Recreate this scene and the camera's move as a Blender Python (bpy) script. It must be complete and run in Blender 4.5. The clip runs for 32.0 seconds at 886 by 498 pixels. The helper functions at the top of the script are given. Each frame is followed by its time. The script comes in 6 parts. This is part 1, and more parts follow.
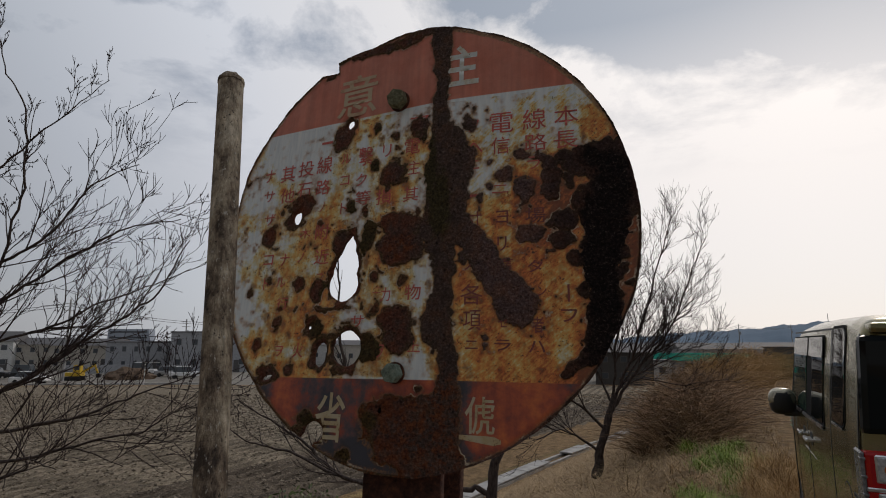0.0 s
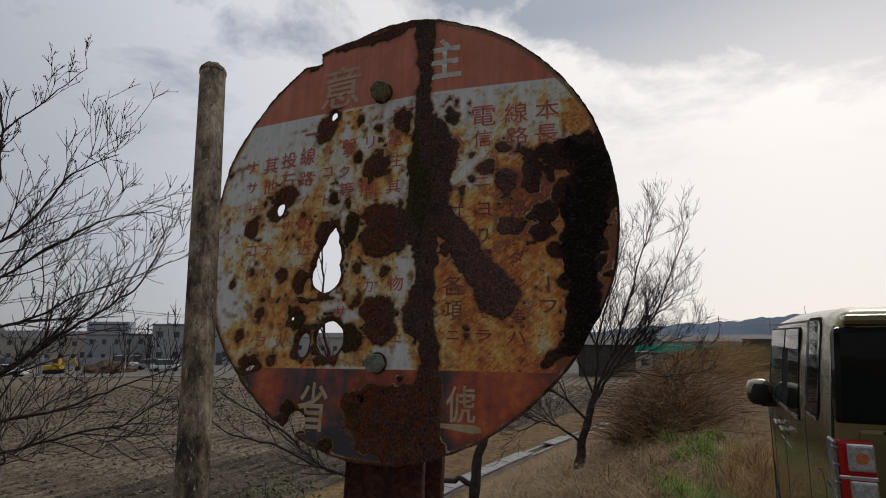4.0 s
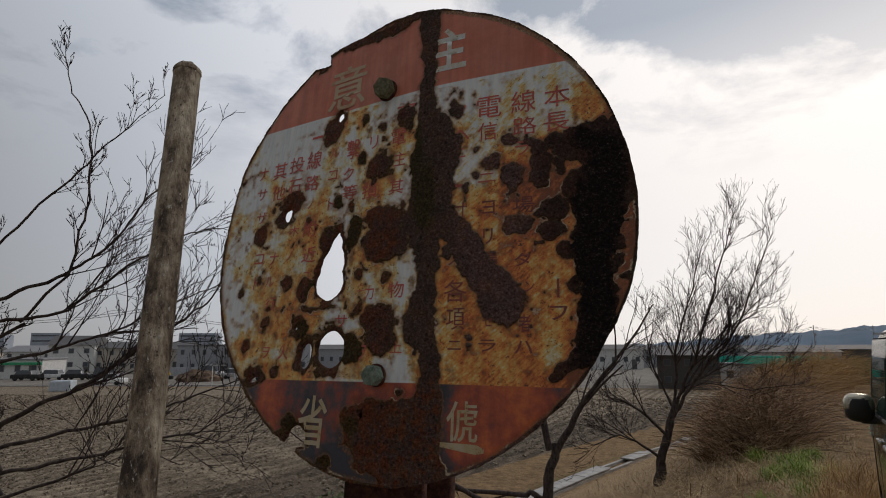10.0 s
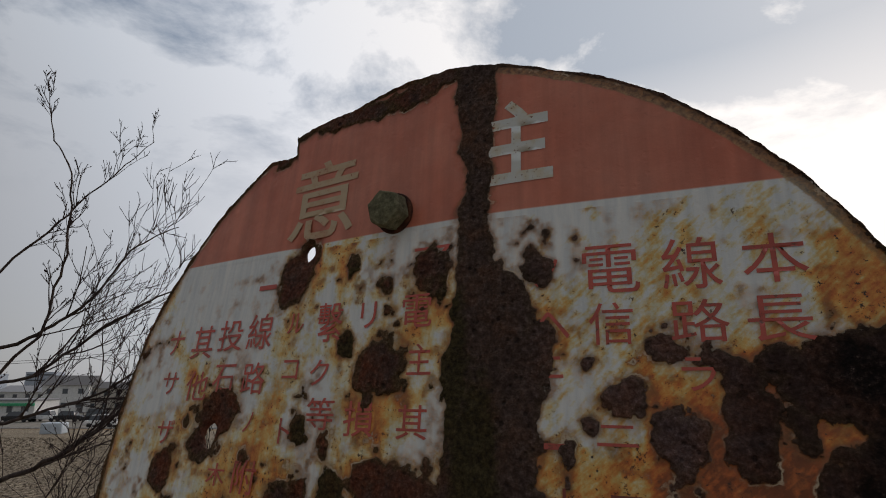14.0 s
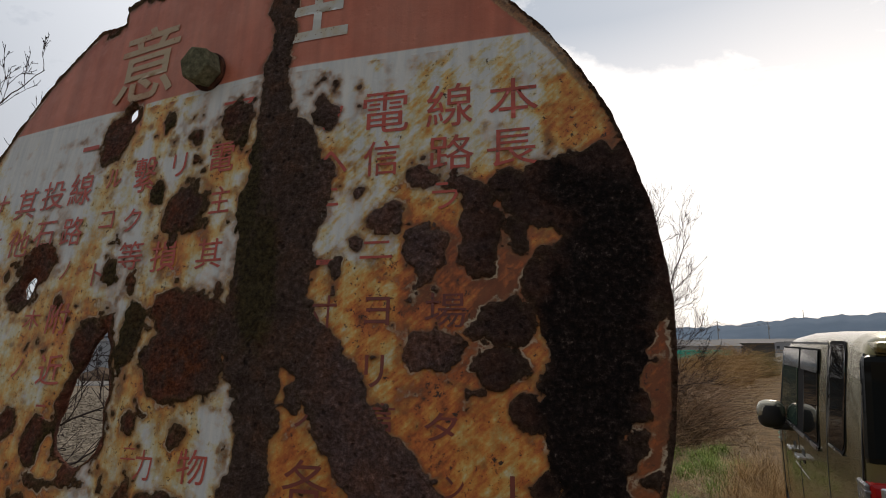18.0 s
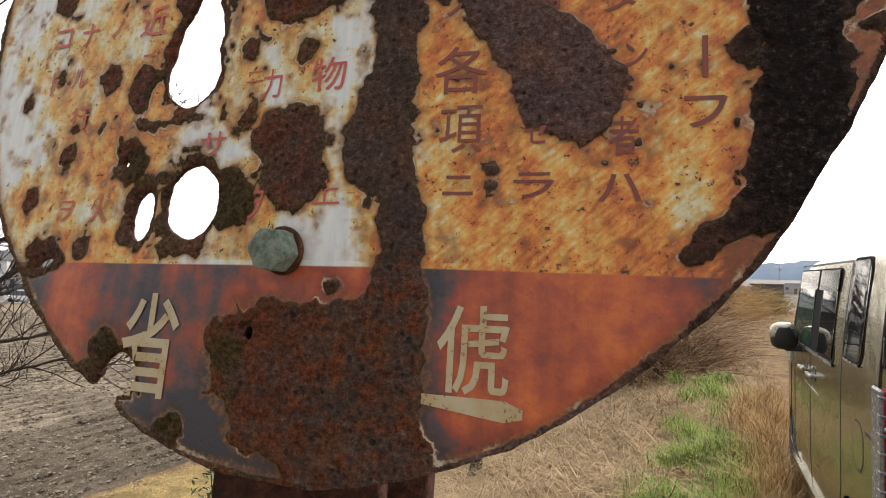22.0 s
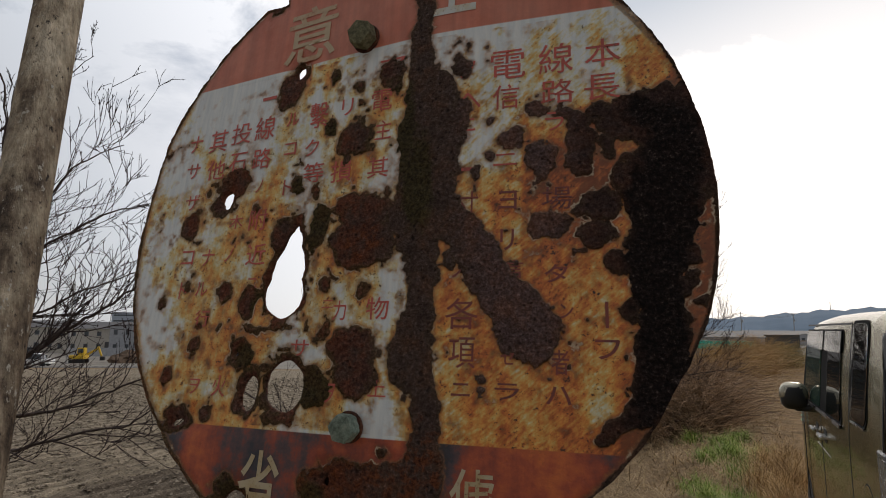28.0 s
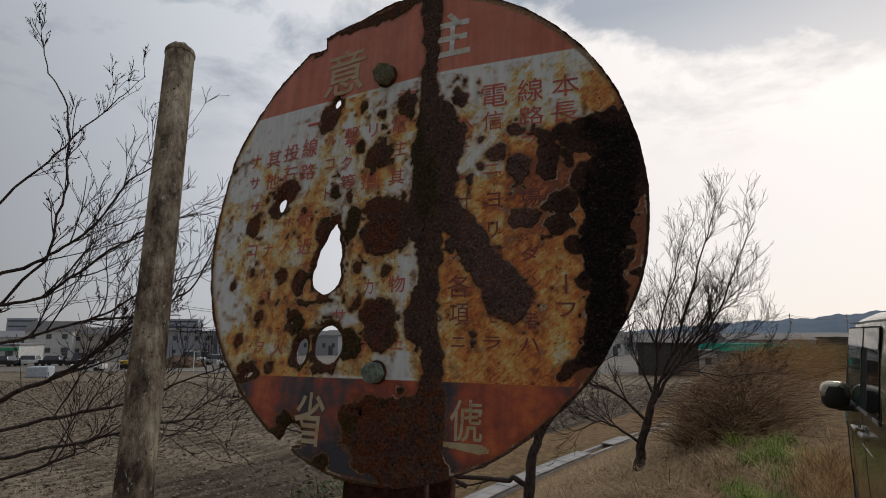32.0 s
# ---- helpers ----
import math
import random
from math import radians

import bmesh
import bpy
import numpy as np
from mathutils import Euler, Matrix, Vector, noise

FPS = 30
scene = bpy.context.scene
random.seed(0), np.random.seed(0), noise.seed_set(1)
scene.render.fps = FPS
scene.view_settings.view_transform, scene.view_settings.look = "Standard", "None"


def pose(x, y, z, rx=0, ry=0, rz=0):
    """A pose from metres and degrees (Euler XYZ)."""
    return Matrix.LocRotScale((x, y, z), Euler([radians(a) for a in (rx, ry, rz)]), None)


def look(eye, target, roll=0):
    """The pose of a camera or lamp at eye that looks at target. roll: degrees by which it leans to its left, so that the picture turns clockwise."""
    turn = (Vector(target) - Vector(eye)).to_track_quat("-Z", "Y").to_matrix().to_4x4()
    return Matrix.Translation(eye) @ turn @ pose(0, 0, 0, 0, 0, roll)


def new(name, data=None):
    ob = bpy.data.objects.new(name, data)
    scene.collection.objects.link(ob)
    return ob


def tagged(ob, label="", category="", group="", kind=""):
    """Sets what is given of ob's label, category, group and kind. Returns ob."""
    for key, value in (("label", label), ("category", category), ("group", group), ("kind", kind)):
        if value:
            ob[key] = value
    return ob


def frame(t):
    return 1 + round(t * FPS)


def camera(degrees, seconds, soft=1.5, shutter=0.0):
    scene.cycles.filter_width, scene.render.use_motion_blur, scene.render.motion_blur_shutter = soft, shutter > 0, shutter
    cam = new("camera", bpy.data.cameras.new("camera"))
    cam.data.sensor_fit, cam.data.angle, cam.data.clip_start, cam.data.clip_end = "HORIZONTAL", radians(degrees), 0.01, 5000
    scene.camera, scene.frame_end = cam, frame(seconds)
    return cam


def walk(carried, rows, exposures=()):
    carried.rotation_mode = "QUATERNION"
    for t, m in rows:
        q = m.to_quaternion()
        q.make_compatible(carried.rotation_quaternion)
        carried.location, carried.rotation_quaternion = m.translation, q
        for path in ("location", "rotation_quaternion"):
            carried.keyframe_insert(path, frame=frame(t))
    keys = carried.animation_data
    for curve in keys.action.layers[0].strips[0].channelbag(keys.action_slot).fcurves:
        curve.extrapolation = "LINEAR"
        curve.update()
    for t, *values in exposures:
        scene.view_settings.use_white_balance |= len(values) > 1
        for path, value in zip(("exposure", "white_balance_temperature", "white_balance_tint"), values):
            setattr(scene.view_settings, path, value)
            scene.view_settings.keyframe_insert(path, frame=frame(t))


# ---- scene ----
cam = camera(76.41, 32.0, soft=1.0)
PATH = [
    (0.0, 0.0001, 0.0007, 1.6012, 99.468, 0.078, -0.014),
    (0.5, -0.0028, 0.0031, 1.6022, 99.371, 0.047, -0.358),
    (1.0, -0.0034, 0.0045, 1.6003, 99.369, 0.052, -0.718),
    (1.5, 0.0013, 0.0014, 1.6023, 99.260, 0.051, -0.892),
    (2.0, -0.0072, 0.0017, 1.5993, 99.157, 0.088, -1.010),
    (2.5, -0.0042, 0.0023, 1.6011, 99.043, 0.162, -1.158),
    (3.0, -0.0006, -0.0001, 1.5983, 98.968, 0.217, -1.285),
    (3.5, 0.0027, -0.0036, 1.5996, 98.842, 0.173, -1.414),
    (5.5, 0.0014, -0.0064, 1.5976, 98.538, 0.086, -1.937),
    (6.0, 0.0040, -0.0097, 1.5984, 98.537, 0.093, -1.921),
    (6.5, 0.0014, -0.0142, 1.6000, 98.529, 0.053, -1.861),
    (7.0, 0.0028, -0.0188, 1.5991, 98.563, 0.016, -1.720),
    (7.5, 0.0057, -0.0247, 1.6012, 98.575, 0.020, -1.481),
    (8.0, 0.0089, -0.0302, 1.6016, 98.590, 0.021, -0.433),
    (8.5, 0.0108, -0.0277, 1.5967, 98.400, 0.010, 1.120),
    (9.0, 0.0165, -0.0209, 1.5900, 98.626, 0.062, 3.210),
    (9.5, 0.0262, -0.0054, 1.5821, 99.208, 0.042, 4.906),
    (10.0, 0.0628, 0.0380, 1.5989, 99.777, 0.184, 5.621),
    (10.5, 0.0957, 0.1252, 1.6372, 100.325, 0.233, 6.071),
    (11.0, 0.1074, 0.1805, 1.6630, 100.964, 0.170, 6.822),
    (11.5, 0.0861, 0.2259, 1.7012, 101.210, 0.473, 7.455),
    (12.0, 0.0586, 0.2491, 1.7195, 101.933, 0.336, 7.033),
    (12.5, 0.0333, 0.2556, 1.7452, 102.482, 0.556, 6.279),
    (13.0, 0.0229, 0.2633, 1.7593, 102.855, 0.341, 5.597),
    (13.5, 0.0091, 0.2751, 1.7642, 103.274, 0.275, 5.177),
    (14.0, 0.0091, 0.2802, 1.7649, 103.669, 0.088, 5.627),
    (14.5, 0.0183, 0.2690, 1.7668, 103.588, 0.081, 4.415),
    (15.0, 0.0414, 0.2688, 1.7605, 103.311, -0.031, 2.937),
    (15.5, 0.0581, 0.2709, 1.7563, 101.450, 0.209, 1.725),
    (17.5, 0.0685, 0.2712, 1.7192, 99.794, 0.011, -1.390),
    (18.0, 0.0773, 0.2654, 1.7046, 99.224, 0.342, -1.715),
    (18.5, 0.0815, 0.2707, 1.6737, 98.513, 0.536, -1.980),
    (19.0, 0.0840, 0.2785, 1.6532, 97.691, 0.453, -2.204),
    (19.5, 0.0806, 0.2886, 1.6345, 96.735, 0.096, -2.321),
    (20.0, 0.0797, 0.2915, 1.6215, 95.908, -0.164, -2.355),
    (20.5, 0.0801, 0.2937, 1.6097, 95.129, -0.023, -2.148),
    (21.0, 0.0709, 0.3023, 1.5927, 94.216, -0.323, -1.540),
    (21.5, 0.0342, 0.3052, 1.5741, 93.113, -1.055, -1.175),
    (22.0, 0.0181, 0.3017, 1.5666, 92.399, -1.291, -0.723),
    (22.5, -0.0005, 0.2990, 1.5600, 92.348, -0.843, -0.454),
    (23.0, -0.0006, 0.2969, 1.5629, 91.927, -0.955, -0.130),
    (23.5, 0.0011, 0.2973, 1.5623, 92.085, -0.868, 0.049),
    (24.0, 0.0045, 0.2840, 1.5722, 92.802, -0.617, 0.272),
    (24.5, -0.0075, 0.2716, 1.5823, 93.923, -0.294, 0.356),
    (25.0, -0.0093, 0.2611, 1.6027, 94.889, -0.389, 0.318),
    (25.5, -0.0071, 0.2517, 1.6196, 95.623, -0.720, -0.075),
    (26.0, -0.0066, 0.2288, 1.6322, 96.736, -0.344, -0.012),
    (26.5, -0.0016, 0.2198, 1.6377, 97.275, -0.553, 0.034),
    (28.5, 0.0178, 0.1547, 1.6346, 98.110, -0.291, 0.231),
    (29.0, 0.0158, 0.1573, 1.6334, 98.135, -0.267, 0.237),
    (29.5, 0.0206, 0.1507, 1.6340, 98.332, -0.212, 0.800),
    (30.0, 0.0189, 0.1281, 1.6278, 98.481, -0.217, 1.316),
    (30.5, 0.0262, 0.1063, 1.6197, 98.882, -0.004, 2.121),
    (31.0, 0.0271, 0.0782, 1.6155, 99.052, 0.160, 2.645),
    (31.5, 0.0281, 0.0659, 1.6136, 98.808, -0.023, 3.205),
    (32.0, 0.0452, 0.0515, 1.6070, 98.449, 0.012, 3.951),
]
EXPOSURES = [(0, 0.04, 6700, 12), (9.5, 0.06, 6779, 12), (10.2, 0.2, 6785, 12), (11, 0.27, 6792, 12), (12, 0.33, 6800, 12), (15.5, 0.25, 6864, 12), (17.5, 0.4, 6900, 12), (19, 0.75, 6950, 12), (20.5, 1.1, 7000, 12), (21, 1.25, 7075, 12), (21.5, 1.5, 7150, 12), (22, 1.9, 7145, 12), (22.6, 2.35, 7139, 12), (24, 2.5, 7125, 12), (26, 2.1, 7106, 12), (26.6, 1.9, 7100, 12), (28.4, 0.38, 6900, 12), (29.5, 0.28, 6869, 12), (32, 0.12, 6800, 12)]
walk(cam, [(t, pose(x, y, z, rx, ry, rz)) for t, x, y, z, rx, ry, rz in PATH], EXPOSURES)

# ---- sky and sun: a bright overcast afternoon, the sun behind thin cloud ahead and to the right ----
SUN_EL, SUN_AZ = 34.0, 38.0        # degrees up, degrees clockwise from +y
sun_way = Vector((math.sin(radians(SUN_AZ)) * math.cos(radians(SUN_EL)), math.cos(radians(SUN_AZ)) * math.cos(radians(SUN_EL)), math.sin(radians(SUN_EL))))


def link(nt, a, b):
    nt.links.new(a, b)


def build_sky():
    w = bpy.data.worlds.new("overcast_sky")
    w.use_nodes = True
    nt = w.node_tree
    nt.nodes.clear()
    N = nt.nodes.new
    out, mix = N("ShaderNodeOutputWorld"), N("ShaderNodeMixShader")
    clear, cloud = N("ShaderNodeBackground"), N("ShaderNodeBackground")
    sky = N("ShaderNodeTexSky")
    sky.sky_type, sky.sun_disc = "NISHITA", False
    sky.sun_elevation, sky.sun_rotation = radians(SUN_EL), radians(SUN_AZ)
    link(nt, sky.outputs[0], clear.inputs[0])
    clear.inputs[1].default_value = 0.10
    tc = N("ShaderNodeTexCoord")
    # flatten the dome so that clouds shrink towards the horizon
    sep, comb = N("ShaderNodeSeparateXYZ"), N("ShaderNodeCombineXYZ")
    link(nt, tc.outputs["Generated"], sep.inputs[0])
    add = N("ShaderNodeMath"); add.operation = "ADD"; add.inputs[1].default_value = 0.16
    mx = N("ShaderNodeMath"); mx.operation = "MAXIMUM"; mx.inputs[1].default_value = 0.0
    link(nt, sep.outputs[2], mx.inputs[0]); link(nt, mx.outputs[0], add.inputs[0])
    for i in (0, 1):
        d = N("ShaderNodeMath"); d.operation = "DIVIDE"
        link(nt, sep.outputs[i], d.inputs[0]); link(nt, add.outputs[0], d.inputs[1]); link(nt, d.outputs[0], comb.inputs[i])
    noi = N("ShaderNodeTexNoise")
    noi.inputs["Scale"].default_value, noi.inputs["Detail"].default_value, noi.inputs["Roughness"].default_value = 2.1, 9.0, 0.62
    noi.inputs["Distortion"].default_value = 0.25
    mp = N("ShaderNodeMapping"); mp.inputs["Location"].default_value = CLOUD_AT
    link(nt, comb.outputs[0], mp.inputs[0]); link(nt, mp.outputs[0], noi.inputs["Vector"])
    ramp = N("ShaderNodeValToRGB")
    e = ramp.color_ramp.elements
    e[0].position, e[0].color = 0.45, (1, 1, 1, 1)
    e[1].position, e[1].color = 0.60, (0.38, 0.44, 0.52, 1)
    # a darker bank of cloud stands over the sunward side
    off = N("ShaderNodeVectorMath"); off.operation = "SUBTRACT"; off.inputs[1].default_value = (0.58, 0.98, 0)
    squash = N("ShaderNodeVectorMath"); squash.operation = "DIVIDE"; squash.inputs[1].default_value = (0.72, 0.42, 1)
    size = N("ShaderNodeVectorMath"); size.operation = "LENGTH"
    link(nt, comb.outputs[0], off.inputs[0]); link(nt, off.outputs[0], squash.inputs[0]); link(nt, squash.outputs[0], size.inputs[0])
    bank = N("ShaderNodeMapRange")
    bank.inputs[1].default_value, bank.inputs[2].default_value, bank.inputs[3].default_value, bank.inputs[4].default_value = 0.55, 1.15, 0.17, -0.03
    link(nt, size.outputs["Value"], bank.inputs[0])
    total = N("ShaderNodeMath"); total.operation = "ADD"
    link(nt, noi.outputs[0], total.inputs[0]); link(nt, bank.outputs[0], total.inputs[1])
    # a ragged tongue hangs from the bank, with a thin shred of cloud beside it
    for (cx, cy), (rx, ry), most in (((0.47, 1.30), (0.24, 0.17), 0.15), ((0.93, 1.30), (0.20, 0.045), 0.09)):
        o2 = N("ShaderNodeVectorMath"); o2.operation = "SUBTRACT"; o2.inputs[1].default_value = (cx, cy, 0)
        s2 = N("ShaderNodeVectorMath"); s2.operation = "DIVIDE"; s2.inputs[1].default_value = (rx, ry, 1)
        l2 = N("ShaderNodeVectorMath"); l2.operation = "LENGTH"
        link(nt, comb.outputs[0], o2.inputs[0]); link(nt, o2.outputs[0], s2.inputs[0]); link(nt, s2.outputs[0], l2.inputs[0])
        b2 = N("ShaderNodeMapRange")
        b2.inputs[1].default_value, b2.inputs[2].default_value, b2.inputs[3].default_value, b2.inputs[4].default_value = 0.35, 1.1, most, 0.0
        link(nt, l2.outputs["Value"], b2.inputs[0])
        more = N("ShaderNodeMath"); more.operation = "ADD"
        link(nt, total.outputs[0], more.inputs[0]); link(nt, b2.outputs[0], more.inputs[1])
        total = more
    link(nt, total.outputs[0], ramp.inputs[0])
    # light grows towards the sun
    dot = N("ShaderNodeVectorMath"); dot.operation = "DOT_PRODUCT"
    dot.inputs[1].default_value = sun_way
    link(nt, tc.outputs["Generated"], dot.inputs[0])
    glow = N("ShaderNodeValToRGB")
    g = glow.color_ramp.elements
    g[0].position, g[0].color = 0.0, (0.19, 0.195, 0.205, 1)
    g[1].position, g[1].color = 1.0, (0.97, 0.955, 0.935, 1)
    g.new(0.40).color = (0.435, 0.480, 0.540, 1)
    g.new(0.62).color = (0.63, 0.67, 0.73, 1)
    g.new(0.86).color = (0.82, 0.82, 0.825, 1)
    link(nt, dot.outputs["Value"], glow.inputs[0])
    mul = N("ShaderNodeMixRGB"); mul.blend_type = "MULTIPLY"; mul.inputs[0].default_value = 1.0
    link(nt, glow.outputs[0], mul.inputs[1]); link(nt, ramp.outputs[0], mul.inputs[2])
    # a faintly warm band of thin cloud low over the horizon
    low = N("ShaderNodeMapRange")
    low.inputs[1].default_value, low.inputs[2].default_value, low.inputs[3].default_value, low.inputs[4].default_value = 0.26, 0.50, 1.0, 0.0
    link(nt, sep.outputs[2], low.inputs[0])
    warm = N("ShaderNodeMixRGB"); warm.blend_type = "MIX"
    haze = N("ShaderNodeMixRGB"); haze.blend_type = "MULTIPLY"; haze.inputs[0].default_value = 1.0; haze.inputs[2].default_value = (0.98, 0.96, 0.95, 1)
    link(nt, glow.outputs[0], haze.inputs[1])
    link(nt, low.outputs[0], warm.inputs[0]); link(nt, mul.outputs[0], warm.inputs[1]); link(nt, haze.outputs[0], warm.inputs[2])
    link(nt, warm.outputs[0], cloud.inputs[0])
    cloud.inputs[1].default_value = 1.0
    mix.inputs[0].default_value = 0.92
    link(nt, clear.outputs[0], mix.inputs[1]); link(nt, cloud.outputs[0], mix.inputs[2]); link(nt, mix.outputs[0], out.inputs[0])
    scene.world = w


CLOUD_AT = (0.35, 0.9, 0.0)
build_sky()
sun = new("sun", bpy.data.lights.new("sun", "SUN"))
sun.data.energy, sun.data.angle, sun.data.color = 0.5, radians(14), (1.0, 0.93, 0.84)
sun.matrix_world = look(sun_way * 50, (0, 0, 0))


# ---- materials ----
class Mat:
    """A node material under construction: small helpers to wire noises, ramps and bumps."""

    def __init__(self, name, rough=0.7, metal=0.0, spec=0.5):
        self.m = bpy.data.materials.new(name)
        self.m.use_nodes = True
        self.nt = self.m.node_tree
        self.b = self.nt.nodes["Principled BSDF"]
        self.b.inputs["Roughness"].default_value, self.b.inputs["Metallic"].default_value = rough, metal
        self.b.inputs["Specular IOR Level"].default_value = spec
        self.tc = self.n("ShaderNodeTexCoord").outputs["Object"]

    def n(self, kind):
        return self.nt.nodes.new(kind)

    def wire(self, a, b):
        self.nt.links.new(a, b)

    def noise(self, scale, detail=4, rough=0.55, stretch=None, out=0, distort=0.0):
        t = self.n("ShaderNodeTexNoise")
        t.inputs["Scale"].default_value, t.inputs["Detail"].default_value, t.inputs["Roughness"].default_value = scale, detail, rough
        t.inputs["Distortion"].default_value = distort
        src = self.tc
        if stretch:
            mp = self.n("ShaderNodeMapping")
            mp.inputs["Scale"].default_value = stretch
            self.wire(self.tc, mp.inputs[0])
            src = mp.outputs[0]
        self.wire(src, t.inputs["Vector"])
        return t.outputs[out]

    def voronoi(self, scale, feature="F1"):
        t = self.n("ShaderNodeTexVoronoi")
        t.feature = feature
        t.inputs["Scale"].default_value = scale
        self.wire(self.tc, t.inputs["Vector"])
        return t.outputs["Distance"]

    def ramp(self, fac, *stops):
        r = self.n("ShaderNodeValToRGB")
        e = r.color_ramp.elements
        while len(e) < len(stops):
            e.new(0.5)
        for el, (p, c) in zip(e, stops):
            el.position = p
            el.color = (*c, 1) if not isinstance(c, (int, float)) else (c, c, c, 1)
        self.wire(fac, r.inputs[0])
        return r.outputs[0]

    def mix(self, fac, a, b, mode="MIX"):
        x = self.n("ShaderNodeMixRGB")
        x.blend_type = mode
        for sock, v in ((x.inputs[0], fac), (x.inputs[1], a), (x.inputs[2], b)):
            if isinstance(v, (int, float)):
                sock.default_value = v if sock == x.inputs[0] else (v, v, v, 1)
            elif isinstance(v, tuple):
                sock.default_value = (*v, 1)
            else:
                self.wire(v, sock)
        return x.outputs[0]

    def math(self, op, a, b=0.0, c=0.0):
        x = self.n("ShaderNodeMath")
        x.operation = op
        for sock, v in zip(x.inputs, (a, b, c)):
            if isinstance(v, (int, float)):
                sock.default_value = v
            else:
                self.wire(v, sock)
        return x.outputs[0]

    def step(self, v, lo, hi):
        x = self.n("ShaderNodeMapRange")
        x.interpolation_type = "SMOOTHSTEP"
        x.inputs[1].default_value, x.inputs[2].default_value = lo, hi
        self.wire(v, x.inputs[0])
        return x.outputs[0]

    def attr(self, name):
        a = self.n("ShaderNodeAttribute")
        a.attribute_name = name
        return a.outputs["Fac"]

    def rand(self):
        return self.n("ShaderNodeObjectInfo").outputs["Random"]

    def island(self):
        return self.n("ShaderNodeNewGeometry").outputs["Random Per Island"]

    def bump(self, height, strength=0.4, dist=0.01):
        x = self.n("ShaderNodeBump")
        x.inputs["Strength"].default_value, x.inputs["Distance"].default_value = strength, dist
        self.wire(height, x.inputs["Height"])
        self.wire(x.outputs[0], self.b.inputs["Normal"])

    def done(self, colour=None, rough=None, metal=None):
        for key, v in (("Base Color", colour), ("Roughness", rough), ("Metallic", metal)):
            if v is None:
                continue
            if isinstance(v, tuple):
                self.b.inputs[key].default_value = (*v, 1)
            elif isinstance(v, (int, float)):
                self.b.inputs[key].default_value = v
            else:
                self.wire(v, self.b.inputs[key])
        return self.m


def plain(name, colour, rough=0.6, metal=0.0, vary=0.15, scale=3.0, bump=0.0):
    k = Mat(name, rough, metal)
    lo, hi = tuple(c * (1 - vary) for c in colour), tuple(min(1, c * (1 + vary)) for c in colour)
    n = k.noise(scale, 6)
    col = k.ramp(n, (0.3, lo), (0.7, hi))
    if bump:
        k.bump(k.noise(scale * 8, 4), bump, 0.01)
    return k.done(col, k.math("MULTIPLY_ADD", n, 0.2, rough - 0.1))


def leafy(name, a, b, rough=0.75):
    """Blades and leaves: the colour changes from piece to piece."""
    k = Mat(name, rough, spec=0.25)
    col = k.ramp(k.island(), (0.0, a), (0.55, tuple((p + q) / 2 for p, q in zip(a, b))), (1.0, b))
    return k.done(k.mix(0.75, col, k.ramp(k.noise(2.6, 4, 0.65), (0.36, 0.5), (0.62, 1.3)), "MULTIPLY"))


def glass_dark(name, colour=(0.012, 0.014, 0.016), ior=1.45):
    k = Mat(name, 0.03)
    k.b.inputs["IOR"].default_value = ior
    return k.done(colour)


M_white_wall = plain("white_wall", (0.62, 0.62, 0.60), 0.8)
M_grey_wall = plain("grey_wall", (0.36, 0.37, 0.39), 0.75)
M_beige_wall = plain("beige_wall", (0.50, 0.46, 0.40), 0.8)
M_brown_wall = plain("brown_wall", (0.075, 0.068, 0.062), 0.8)
M_dark_roof = plain("dark_roof_tiles", (0.10, 0.095, 0.095), 0.7)
M_grey_roof = plain("grey_roof", (0.22, 0.22, 0.23), 0.65)
M_teal = plain("teal_roof_sheet", (0.02, 0.56, 0.41), 0.5)
M_green_band = plain("green_band", (0.03, 0.30, 0.14), 0.5)
# far blocks: distance haze is painted into the wall colour
M_far_tower = plain("haze_tinted_tower", (0.34, 0.38, 0.44), 0.9, scale=0.2)
# pane colour lifted towards grey to paint in the far town's haze
M_window = glass_dark("window_glass", (0.085, 0.095, 0.105))
M_concrete = plain("weathered_concrete", (0.36, 0.35, 0.335), 0.85, vary=0.3, scale=2.5, bump=0.3)
M_wood_pole = plain("pole_concrete", (0.33, 0.32, 0.31), 0.85)
M_wire = plain("black_wire", (0.03, 0.03, 0.03), 0.6)
M_yellow = plain("yellow_paint", (0.62, 0.40, 0.03), 0.45)
M_tyre = plain("tyre_rubber", (0.018, 0.018, 0.019), 0.8, bump=0.2, scale=20)
M_black = plain("black_plastic", (0.015, 0.015, 0.016), 0.5)
M_steel = plain("bright_metal", (0.60, 0.60, 0.61), 0.28, 1.0)
M_soil_heap = plain("brown_soil", (0.13, 0.085, 0.055), 0.95, vary=0.4, bump=0.6)
M_sheet = plain("pale_tarpaulin", (0.45, 0.50, 0.55), 0.6)


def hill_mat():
    k = Mat("haze_tinted_hill", 0.95, spec=0.1)
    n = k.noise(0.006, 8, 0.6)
    # the blue of the distance haze is mixed into the woods' colour
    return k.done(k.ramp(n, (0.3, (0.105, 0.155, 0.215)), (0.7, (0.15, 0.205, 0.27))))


M_hill = hill_mat()


def bark_mat(name, dark, light, scale=30.0):
    k = Mat(name, 0.9, spec=0.2)
    n = k.noise(scale, 6, 0.6, (1, 1, 0.35))
    k.bump(n, 0.5, 0.01)
    return k.done(k.ramp(n, (0.3, dark), (0.7, light)))


M_bark = bark_mat("cherry_bark", (0.024, 0.018, 0.016), (0.105, 0.080, 0.070))
M_twig = bark_mat("reddish_twig", (0.018, 0.012, 0.012), (0.055, 0.036, 0.035))


